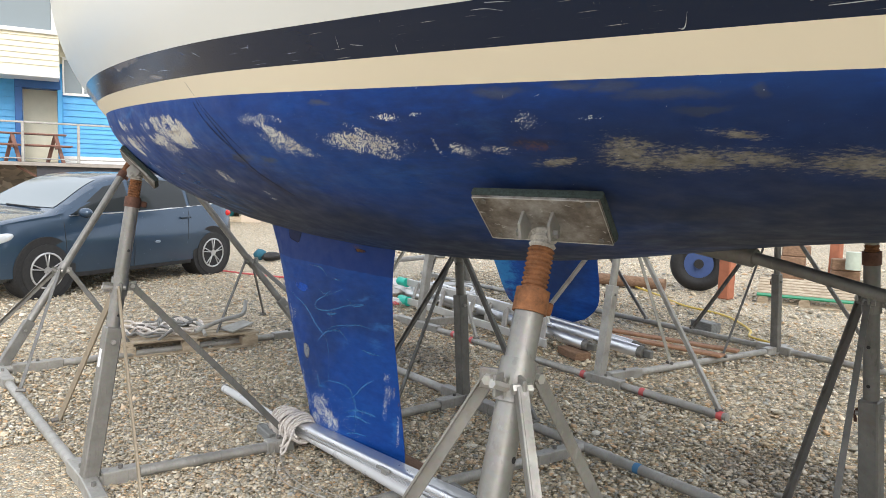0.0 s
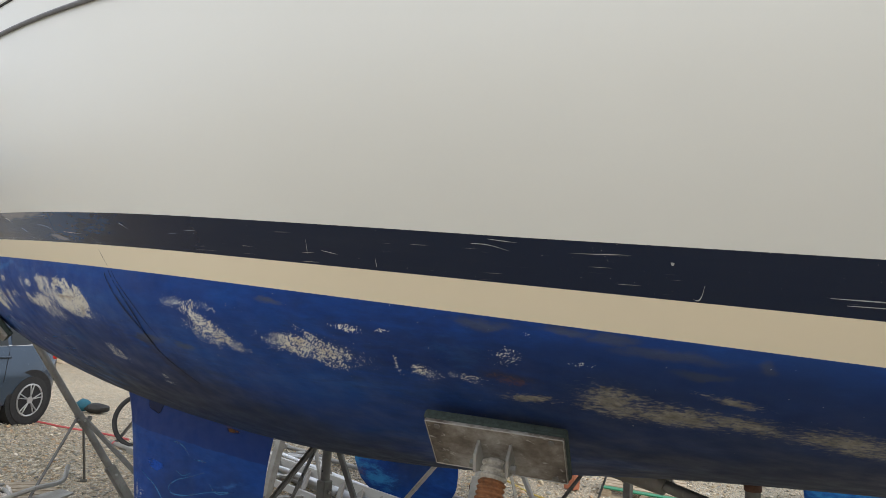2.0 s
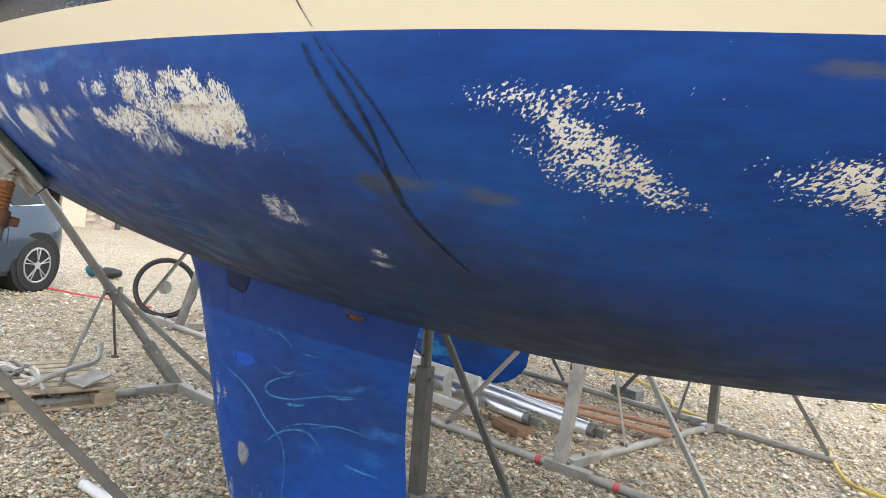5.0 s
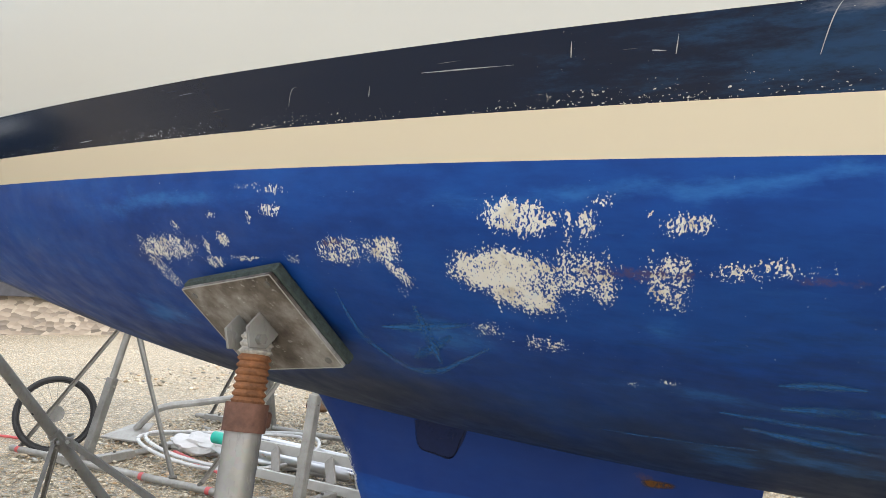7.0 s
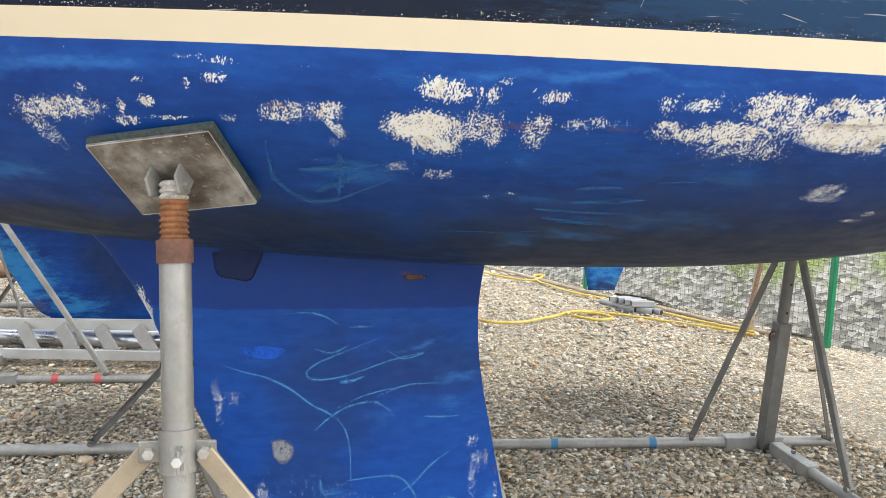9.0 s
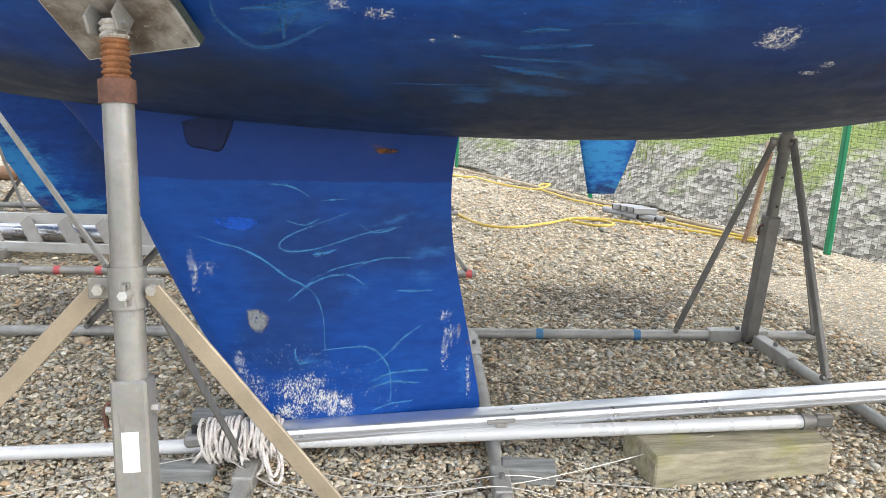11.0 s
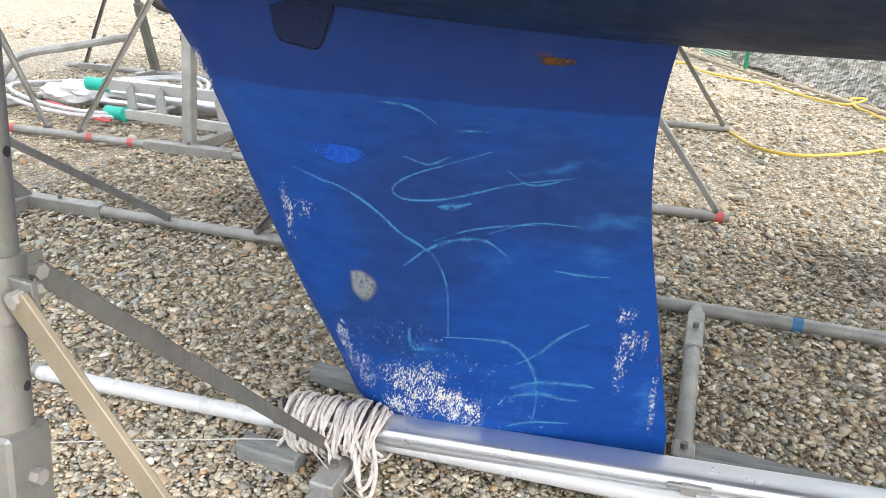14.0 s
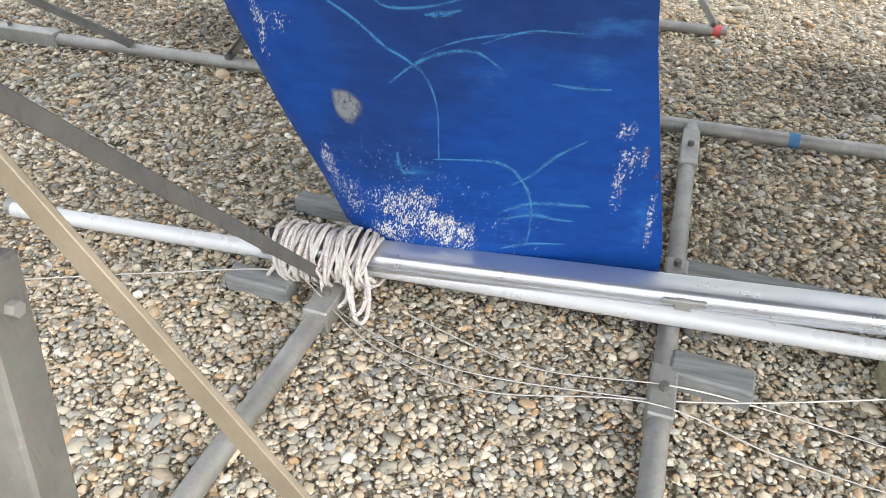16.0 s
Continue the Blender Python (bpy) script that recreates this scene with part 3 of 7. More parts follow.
BIG_SCUFFS = [(-3.11, 1.754, 0.017, 0.016, 0.03, 0.55), (-3.044, 1.753, 0.035, 0.012, 0.03, 0.8), (-3.054, 1.697, 0.028, 0.013, 0.03, 0.85), (-3.098, 1.705, 0.031, 0.02, 0.03, 0.65),
    (-2.976, 1.701, 0.08, 0.024, 0.03, 0.88), (-2.955, 1.675, 0.064, 0.018, 0.03, 0.55), (-2.931, 1.765, 0.034, 0.014, 0.03, 0.75),
    (-2.932, 1.741, 0.034, 0.013, 0.03, 0.85), (-2.878, 1.761, 0.051, 0.019, 0.03, 0.85), (-2.857, 1.73, 0.069, 0.023, 0.03, 0.7), (-2.96, 1.705, 0.103, 0.011, 0.03, 0.7),
    (-2.804, 1.721, 0.035, 0.015, 0.03, 0.95), (-2.768, 1.762, 0.037, 0.015, 0.03, 0.85), (-2.762, 1.712, 0.068, 0.02, -0.06, 1.15),
    (-2.802, 1.753, 0.022, 0.013, 0.02, 0.85), (-2.791, 1.719, 0.169, 0.027, -0.21, 0.62)]
BIG_SCUFFS_LOW = [(-2.91, 1.69, 0.066, 0.034, -0.15, 0.5)]
WIDE_SCUFFS = [(-2.736, 1.708, 0.101, 0.029, 0.03, 1.2), (-2.698, 1.724, 0.084, 0.024, 0.03, 1.2), (-2.705, 1.682, 0.073, 0.011, 0.03, 0.7), (-2.702, 1.762, 0.023, 0.013, 0.03, 0.95),
    (-2.67, 1.580, 0.046, 0.020, 0.02, 0.52), (-2.521, 1.513, 0.024, 0.005, 0.02, 0.5), (-2.504, 1.533, 0.015, 0.005, 0.02, 0.5), (-2.688, 1.712, 0.08, 0.024, -0.09, 1.25),
    (-2.673, 1.689, 0.042, 0.014, -0.23, 1), (-2.735, 1.755, 0.03, 0.012, -0.17, 0.95), (-2.691, 1.752, 0.016, 0.006, -0.08, 0.7), (-2.641, 1.745, 0.029, 0.017, -0.07, 1.1),
    (-2.626, 1.72, 0.025, 0.022, -0.05, 1.2)]
AFT_SCUFFS = [(-2.099, 1.744, 0.076, 0.011, -0.02, 0.40), (-2.047, 1.696, 0.078, 0.024, -0.49, 0.80), (-2.059, 1.684, 0.063, 0.024, -0.07, 0.48),
    (-1.748, 1.682, 0.123, 0.022, -0.04, 0.74), (-1.711, 1.696, 0.047, 0.015, -0.46, 0.64), (-1.72, 1.661, 0.052, 0.011, -0.09, 0.48),
    (-1.615, 1.737, 0.033, 0.006, -0.01, 0.48), (-1.518, 1.74, 0.014, 0.004, 0.06, 0.44), (-1.532, 1.671, 0.009, 0.009, 1.77, 0.48), (-1.471, 1.668, 0.03, 0.011, 0.03, 0.52),
    (-1.381, 1.67, 0.032, 0.007, -0.09, 0.44), (-1.379, 1.673, 0.011, 0.005, 0.02, 0.48), (-1.257, 1.723, 0.023, 0.011, 0.08, 0.40), (-1.118, 1.725, 0.018, 0.004, 0.08, 0.40),
    (-1.205, 1.765, 0.011, 0.004, 0.07, 0.44)]
SPECKLE = [(-3.4, 1.725, 1.25, 0.085, 0, -0.72), (-1.9, 1.70, 0.7, 0.06, 0, -0.85)]
SCUFFS = BOW_SCUFFS + MID_SCUFFS + MID_SCUFFS_LOW + BIG_SCUFFS + BIG_SCUFFS_LOW + WIDE_SCUFFS + AFT_SCUFFS + SPECKLE
THIN = [(-3.72, 1.585, 0.17, 0.08, 0.0), (-3.314, 1.553, 0.2, 0.03, 0.0), (-3.0, 1.50, 0.35, 0.06, 0.0), (-3.2, 1.45, 0.3, 0.04, 0.0), (-2.9, 1.61, 0.15, 0.04, 0.0), (-4.5, 1.58, 0.25, 0.05, 0.1), (-3.375, 1.632, 0.06, 0.025, 0.0), (-3.3, 1.80, 0.8, 0.02, 0.0), (-4.3, 1.80, 0.5, 0.03, 0.0), (-1.4, 1.72, 0.12, 0.05, 0.0)]
GREYS = [(-1.26, 1.648, 0.08, 0.011, 0.1), (-1.10, 1.666, 0.09, 0.030, 0.1), (-0.98, 1.656, 0.10, 0.024, 0.03), (-0.87, 1.660, 0.10, 0.020, -0.02), (-0.72, 1.656, 0.16, 0.024, 0.0), (-0.88, 1.696, 0.06, 0.009, -0.1)]
SMUDGES = (([(-1.29, 1.773, 0.07, 0.012, 0.0), (-1.13, 1.778, 0.06, 0.010, 0.0), (-1.05, 1.772, 0.06, 0.012, 0.0), (-0.95, 1.757, 0.12, 0.013, 0.0), (-0.81, 1.757, 0.015, 0.015, 0.0), (-0.91, 1.733, 0.06, 0.008, 0.0), (-1.81, 1.773, 0.05, 0.010, 0.0), (-2.36, 1.643, 0.11, 0.015, 0.05), (-2.21, 1.640, 0.05, 0.014, 0.0)], (0.10, 0.10, 0.065), 0.5),
           ([(-1.28, 1.684, 0.07, 0.010, 0.0), (-2.37, 1.57, 0.05, 0.07, -1.2)], (0.035, 0.022, 0.018), 0.6),
           # wide dark blue patches, deepening the aft and middle bottom
           ([(-0.8, 1.68, 1.2, 0.22, 0.0), (-2.75, 1.56, 0.75, 0.15, 0.0)], (0.008, 0.022, 0.075), 0.55))
# low dark patches: slime together with painted shade of the hull's underside
GROWTH_SHADE = [(-4.2, 1.36, 1.5, 0.20, 0.0), (-2.8, 1.36, 1.6, 0.23, 0.0), (-0.75, 1.42, 1.1, 0.33, 0.02), (0.9, 1.52, 1.7, 0.26, 0.06), (-5.6, 1.5, 0.8, 0.12, -0.1)]
BOTTOM = bottom_paint("worn_blue_antifouling", SCUFFS, THIN, GROWTH_SHADE, [(-3.40, 1.705, 0.1, 0.012, 0.0), (-3.18, 1.705, 0.07, 0.008, 0.0), (-2.75, 1.725, 0.2, 0.008, 0.0), (-3.87, 1.735, 0.05, 0.01, 0.0), (-1.28, 1.678, 0.09, 0.012, 0.0)], GREYS, smudges=SMUDGES)

boat = thing("sailing_boat", (-3.0, YC, 0.0), "weathered cruising sailboat, white topsides, worn blue bottom, propped ashore", "sailboat")
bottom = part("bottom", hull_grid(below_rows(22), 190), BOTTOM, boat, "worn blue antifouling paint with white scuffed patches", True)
cream = part("cream_band", hull_grid(between(WL, CU, 2), 190), CREAM, boat, "cream waterline stripe", True)
navy = part("navy_band", hull_grid(between(CU, NU, 3), 190), NAVY, boat, "scratched glossy navy stripe", True)
SHEER = lambda x: curve_at(SH, x)
part("topside", hull_grid(between(NU, SHEER, 14), 190), WHITE_HULL, boat, "off-white gelcoat topsides", True)

# deck, rubbing strake and toe rail
_bm = bmesh.new()
_rows = []
for _i in range(81):
    _x = X0 + 0.02 + (X1 - X0 - 0.04) * _i / 80
    _b = curve_at(BD, _x)
    _rows.append([_bm.verts.new((_x, YC + _s * _b, SHEER(_x) + 0.05 * (1 - _s * _s))) for _s in (-1, -0.5, 0, 0.5, 1)])
for _a, _b in zip(_rows, _rows[1:]):
    for _k in range(4):
        _bm.faces.new((_a[_k], _b[_k], _b[_k + 1], _a[_k + 1]))
bmesh.ops.recalc_face_normals(_bm, faces=_bm.faces[:])
part("deck", _bm, WHITE_HULL, boat, smooth=True)
STRAKE = plain("grey_rubbing_strake", (0.13, 0.135, 0.15), 0.5)
for _side in (-1, 1):
    _line = [hull_point(_x, SHEER(_x) - 0.112, _side) + Vector((0, _side * 0.005, 0)) for _x in np.linspace(-7.9, 2.6, 90)]
    part("rubbing_strake", pipe(_line, 0.0065, 8), STRAKE, boat, "slim grey rubbing strake", smooth=True)
    _line = [hull_point(_x, SHEER(_x), _side) + Vector((0, _side * 0.002, 0.002)) for _x in np.linspace(-7.9, 2.6, 90)]
    part("deck_joint", pipe(_line, 0.004, 6), BLACK, boat, "dark deck joint", smooth=True)
    _xs = np.linspace(-7.8, 2.5, 52)
    for _k in range(0, 51, 3):
        _pl = [hull_point(_x, SHEER(_x), _side) + Vector((0, -_side * 0.02, 0)) for _x in _xs[_k:_k + 4]]
        _bm = bmesh.new()
        for _a, _b in zip(_pl, _pl[1:]):
            bar(_a + Vector((0, 0, 0.046)), _b + Vector((0, 0, 0.046)), 0.012, 0.012, 0.0, bm=_bm)
        bar(_pl[0] + Vector((0, 0, 0.012)), _pl[0].lerp(_pl[1], 0.8) + Vector((0, 0, 0.012)), 0.010, 0.056, 0.0, bm=_bm)
        part("toe_rail", _bm, ALU, boat)
    for _x in (-7.0, -6.0, -5.2, -4.4, -3.4, -2.2, -1.0, 0.2, 1.4):
        _p = hull_point(_x, SHEER(_x), _side) + Vector((0, -_side * 0.04, 0))
        part("stanchion", tube(_p, _p + Vector((0, 0, 0.6)), 0.0125), ALU, boat, smooth=True)
    for _h in (0.32, 0.59):
        part("guard_wire", pipe([hull_point(_x, SHEER(_x), _side) + Vector((0, -_side * 0.04, _h)) for _x in np.linspace(-7.0, 1.4, 30)], 0.003, 5), ALU, boat)

# bare scratches in the navy stripe, each a thin sliver of exposed undercoat
SCRATCH = plain("bare_undercoat", (0.34, 0.36, 0.38), 0.6, 0, 0.25, 60, 0)


def scratch(x0, v0, x1, v1, bend=0.0, width=0.0009):
    """A scratch on the navy stripe from one end to the other; v: 0 at the stripe's foot, 1 at its top."""
    bm, prev = bmesh.new(), None
    n = 9
    for i in range(n + 1):
        f = i / n
        x = x0 + (x1 - x0) * f
        v = v0 + (v1 - v0) * f + bend * math.sin(math.pi * f)
        z = CU(x) + (NU(x) - CU(x)) * v
        w = 0.65 * width * (0.25 + 0.75 * math.sin(math.pi * min(1.0, 0.12 + f))) * (1 + 0.4 * noise.noise((x * 60, z * 60, 1)))
        d = Vector((x1 - x0, 0, (v1 - v0) * 0.075)).normalized()
        s = Vector((-d.z, 0, d.x))
        pair = []
        for k in (-1, 1):
            q = hull_point(x + s.x * w * k, z + s.z * w * k)
            pair.append(bm.verts.new(q + Vector((0, -0.0012, 0))))
        if prev:
            bm.faces.new((prev[0], prev[1], pair[1], pair[0]))
        prev = pair
    bmesh.ops.recalc_face_normals(bm, faces=bm.faces[:])
    part("scratch", bm, SCRATCH, navy)


FORE_SCRATCHES = [(-3.21, 0.42, -3.19, 1.0, 0.12), (-3.66, 0.62, -3.53, 0.60), (-3.75, 0.36, -3.745, 0.52), (-3.46, 0.62, -3.458, 0.82, 0.02, 0.0012), (-3.345, 0.55, -3.342, 0.78), (-3.37, 0.62, -3.355, 0.60, 0, 0.001), (-3.10, 0.80, -3.02, 0.60, 0.06), (-3.90, 0.34, -3.875, 0.62, 0.1, 0.0006), (-2.95, 0.45, -2.90, 0.30), (-2.80, 0.55, -2.70, 0.42, 0.05, 0.001), (-2.62, 0.35, -2.50, 0.30)]
AFT_SCRATCHES = [(-2.30, 0.72, -2.26, 0.55), (-2.0, 0.5, -1.995, 0.7, 0.02, 0.0006), (-1.62, 0.36, -1.58, 0.30), (-1.66, 0.25, -1.655, 0.62, 0.03, 0.0008), (-1.27, 0.80, -1.20, 0.70, 0.04), (-1.235, 0.92, -1.18, 0.88), (-1.49, 0.08, -1.488, 0.28), (-0.905, 0.05, -0.885, 0.32, -0.12, 0.0013), (-0.72, 0.30, -0.52, 0.34, 0, 0.0012), (-0.70, 0.20, -0.50, 0.26, 0, 0.0010), (-0.93, 0.66, -0.925, 0.70, 0, 0.004)]
for _row in FORE_SCRATCHES + AFT_SCRATCHES:
    scratch(*_row)

# fin keel
KEEL_PAINT = bottom_paint("keel_blue_antifouling",
    [(-3.792, 0.285, 0.092, 0.053, -0.2, 0.55), (-3.693, 0.247, 0.096, 0.052, -0.3, 0.6), (-3.826, 0.209, 0.06, 0.035, 0, 0.5), (-3.744, 0.331, 0.05, 0.03, 0, 0.4), (-4.01, 0.37, 0.025, 0.06, -1.4, 0.45), (-3.949, 0.301, 0.03, 0.052, -0.6, 0.35), (-4.171, 0.753, 0.016, 0.06, -1.4, 0.42), (-4.125, 0.769, 0.026, 0.02, 0, 0.25), (-4.42, 1.085, 0.03, 0.06, -1.4, 0.9), (-3.245, 0.568, 0.022, 0.02, 0, 0.4), (-3.227, 0.488, 0.02, 0.036, 0, 0.42), (-3.242, 0.437, 0.014, 0.058, 0, 0.3), (-3.146, 0.324, 0.008, 0.07, 0, 0.35), (-3.192, 0.49, 0.009, 0.033, 0, 0.4), (-3.75, 0.26, 0.2, 0.12, -0.2, -0.3)],
    [(-3.36, 0.718, 0.12, 0.05, 0.0), (-3.594, 0.682, 0.13, 0.05, 0.0), (-3.301, 0.817, 0.2, 0.04, 0.2), (-3.448, 0.952, 0.25, 0.025, 0.2), (-3.768, 0.396, 0.08, 0.04, 0.0), (-3.447, 0.323, 0.12, 0.04, 0.0), (-3.163, 0.311, 0.05, 0.15, 0.0)],
    [(-3.788, 0.773, 0.30, 0.25, 0.0), (-3.448, 0.87, 0.3, 0.16, 0.0), (-3.886, 0.473, 0.2, 0.15, 0.0)],
    [(-3.516, 1.214, 0.045, 0.014, 0.0), (-3.188, 0.518, 0.012, 0.02, 0.0), (-3.153, 0.451, 0.010, 0.02, 0.0)], step=(0.005, 0.028, 0.165), deep=0.35, calm=0.55)
KEEL_Y = 1.98
KLE = [(0.155, -3.972), (0.175, -3.996), (0.317, -4.062), (0.513, -4.17), (0.818, -4.311), (1.016, -4.394), (1.185, -4.482), (1.355, -4.612), (1.425, -4.712)]
KTE = [(0.162, -3.092), (0.224, -3.096), (0.572, -3.168), (0.853, -3.223), (1.077, -3.237), (1.271, -3.215), (1.406, -3.184)]


def fin(le, te, yc, thick, z0, z1, rows, material, parent, name, root=1.2, flare=0.35):
    bm = bmesh.new()
    n = 24
    rings = []
    for k in range(rows + 1):
        z = z0 + (z1 - z0) * k / rows
        a, b = curve_at(le, z), curve_at(te, z)
        t = thick * (1.0 + (flare * ((z - root) / (z1 - root)) ** 2 if z > root else 0.0))
        if k == 0:
            t *= 0.92
        ring = []
        for i in range(n):
            s = i / n
            u = 2 * s if s <= 0.5 else 2 - 2 * s
            c = (1 - math.cos(math.pi * u)) / 2
            prof = 2.6 * (0.2969 * math.sqrt(c) - 0.126 * c - 0.3516 * c * c + 0.2843 * c ** 3 - 0.1015 * c ** 4) / 0.26 * 0.5 + 0.02 * c
            ring.append(bm.verts.new((a + (b - a) * c, yc + (-1 if s <= 0.5 else 1) * prof * t, z)))
        rings.append(ring)
    for A, B in zip(rings, rings[1:]):
        for i in range(n):
            j = (i + 1) % n
            bm.faces.new((A[i], A[j], B[j], B[i]))
    bm.faces.new(rings[0][::-1])
    bm.faces.new(rings[-1])
    bmesh.ops.recalc_face_normals(bm, faces=bm.faces[:])
    return part(name, bm, material, parent, smooth=True)


keel = fin(KLE, KTE, KEEL_Y, 0.18, KLE[0][0], 1.42, 40, KEEL_PAINT, boat, "fin_keel")
tagged(keel, "blue fin keel, scuffed at its foot")



def keel_y(x, z):
    """The near face of the keel."""
    a, b = curve_at(KLE, z), curve_at(KTE, z)
    q = min(0.999, max(0.001, (x - a) / (b - a)))
    prof = 2.6 * (0.2969 * math.sqrt(q) - 0.126 * q - 0.3516 * q * q + 0.2843 * q ** 3 - 0.1015 * q ** 4) / 0.26 * 0.5 + 0.02 * q
    return KEEL_Y - prof * 0.18 * (1.0 + (0.35 * ((z - 1.2) / (1.42 - 1.2)) ** 2 if z > 1.2 else 0.0))


def rubbed(name, c, cover, rough=0.6, soft=(0.0, 1.0)):
    """Thin rubbed paint, broken up and thinning towards its edges, so that the paint below shows through."""
    m = Mat(name, rough, spec=0.2)
    m.color(m.ramp(m.noise(60, detail=4), [(0.3, tuple(v * 0.8 for v in c)), (0.7, c)]))
    n = m.math("ADD", m.noise(150, detail=5, rough=0.75), m.math("MULTIPLY", m.math("SUBTRACT", m.noise(22, detail=3), 0.5), 0.8))
    edge = m.n("SeparateXYZ")
    m.link(m.n("UVMap").outputs[0], edge.inputs[0])
    inner = m.math("SUBTRACT", 1.0, m.step(edge.outputs["X"], *soft))
    m.put(m.b.inputs["Alpha"], m.math("MULTIPLY", m.math("MULTIPLY", m.step(n, 0.50 - 0.3 * cover, 0.80 - 0.3 * cover), inner), min(1.0, 0.45 + 0.55 * cover)))
    return m.m


def edge_uv(bm, across):
    """Stores how far each vertex lies from the middle of a mark: 0 inside, 1 on its rim."""
    uv = bm.loops.layers.uv.new("UVMap")
    for f in bm.faces:
        for l in f.loops:
            l[uv].uv = (across[l.vert], 0.0)


CHALK = rubbed("rubbed_pale_blue", (0.06, 0.25, 0.58), 0.75)
THIN_CHALK = rubbed("thin_rubbed_blue", (0.03, 0.14, 0.40), 0.7)
RUB_DARK = rubbed("dark_rub_mark", (0.018, 0.022, 0.024), 0.8)


def hull_y(x, z):
    return hull_point(x, z).y


def smear(name, ctl, width, material, lift=0.0012, surface=keel_y, parent=None):
    """A strip of rubbed paint along a line of (x, z) on the keel or on the hull's near side."""
    line = smooth_line([(x, 0, z) for x, z in ctl], 10)
    bm = bmesh.new()
    prev, across = None, {}
    for i, q in enumerate(line):
        d = (line[min(i + 1, len(line) - 1)] - line[max(i - 1, 0)]).normalized()
        s = Vector((-d.z, 0, d.x))
        w = width * (0.35 + 0.65 * min(1.0, 3.0 * min(i, len(line) - 1 - i) / len(line))) * (1 + 0.35 * noise.noise((q.x * 25, q.z * 25, 0)))
        pair = []
        for k in (-1, 0, 1):
            x, z = q.x + s.x * w * k, q.z + s.z * w * k
            pair.append(bm.verts.new((x, surface(x, z) - lift, z)))
            across[pair[-1]] = abs(k)
        if prev:
            for k in (0, 1):
                bm.faces.new((prev[k], prev[k + 1], pair[k + 1], pair[k]))
        prev = pair
    edge_uv(bm, across)
    bmesh.ops.recalc_face_normals(bm, faces=bm.faces[:])
    return part(name, bm, material, parent or keel)


def dab(name, outline, material, lift=0.0014):
    """A flat patch on the keel from its outline of (x, z)."""
    c = Vector((sum(x for x, z in outline) / len(outline), 0, sum(z for x, z in outline) / len(outline)))
    ring = smooth_line([(x, 0, z) for x, z in outline + outline[:1]], 5)[:-1]
    bm = bmesh.new()
    rings, across = [], {}
    for f in (1.0, 0.9, 0.5):
        rings.append([])
        for q in ring:
            x, z = c.x + (q.x - c.x) * f, c.z + (q.z - c.z) * f
            rings[-1].append(bm.verts.new((x, keel_y(x, z) - lift, z)))
            across[rings[-1][-1]] = f
    mid = bm.verts.new((c.x, keel_y(c.x, c.z) - lift, c.z))
    across[mid] = 0.0
    n = len(ring)
    for A, B in zip(rings, rings[1:]):
        for i in range(n):
            j = (i + 1) % n
            bm.faces.new((A[i], A[j], B[j], B[i]))
    for i in range(n):
        bm.faces.new((rings[-1][i], rings[-1][(i + 1) % n], mid))
    edge_uv(bm, across)
    bmesh.ops.recalc_face_normals(bm, faces=bm.faces[:])
    return part(name, bm, material, keel)


UPPER_STROKES = [
        (0.007, [(-4.147, 0.89), (-4.068, 0.865), (-3.999, 0.847), (-3.917, 0.803), (-3.842, 0.743), (-3.783, 0.711), (-3.737, 0.669), (-3.71, 0.592), (-3.702, 0.46)]),
        (0.008, [(-3.83, 0.651), (-3.775, 0.699), (-3.711, 0.733), (-3.626, 0.746), (-3.56, 0.708)]),
        (0.006, [(-3.618, 0.976), (-3.718, 0.938), (-3.808, 0.904), (-3.857, 0.871), (-3.857, 0.846), (-3.814, 0.835), (-3.729, 0.845), (-3.646, 0.87), (-3.553, 0.899), (-3.422, 0.924)]),
        (0.012, [(-3.745, 0.824), (-3.707, 0.827), (-3.661, 0.84)]),
        (0.008, [(-3.337, 0.537), (-3.406, 0.491), (-3.46, 0.436), (-3.516, 0.397)])]
LOWER_STROKES = [
        (0.008, [(-3.716, 0.455), (-3.595, 0.464), (-3.527, 0.455), (-3.487, 0.417), (-3.461, 0.368), (-3.451, 0.298), (-3.457, 0.225)]),
        (0.008, [(-3.54, 0.315), (-3.452, 0.351), (-3.334, 0.354), (-3.304, 0.351)]),
        (0.008, [(-3.539, 0.294), (-3.449, 0.316), (-3.388, 0.308), (-3.343, 0.305)]),
        (0.007, [(-3.525, 0.202), (-3.457, 0.225), (-3.351, 0.233)]),
        (0.014, [(-3.814, 0.462), (-3.801, 0.411), (-3.761, 0.409)]),
        (0.006, [(-3.941, 1.077), (-3.858, 1.078), (-3.803, 1.065), (-3.755, 1.035)]),
        (0.006, [(-3.71, 1.021), (-3.654, 1.024), (-3.627, 1.023)]),
        (0.004, [(-3.754, 0.729), (-3.669, 0.766), (-3.572, 0.789), (-3.491, 0.798)]),
        (0.005, [(-3.613, 0.764), (-3.505, 0.801), (-3.383, 0.802)]),
        (0.007, [(-3.439, 0.679), (-3.368, 0.672), (-3.3, 0.673)]),
        (0.005, [(-3.836, 0.948), (-3.773, 0.932), (-3.718, 0.956)]),
        (0.005, [(-3.575, 0.931), (-3.513, 0.9), (-3.409, 0.927)])]
for _w, _ctl in UPPER_STROKES + LOWER_STROKES:
    smear("chalk_stroke", _ctl, _w * 1.1, CHALK)
dab("paint_dab", [(-4.096, 0.958), (-4.017, 0.964), (-3.936, 0.951), (-3.944, 0.93), (-3.989, 0.911), (-4.049, 0.92), (-4.087, 0.941)], rubbed("fresh_blue_dab", (0.012, 0.10, 0.55), 0.9, soft=(0.9, 1.0)))
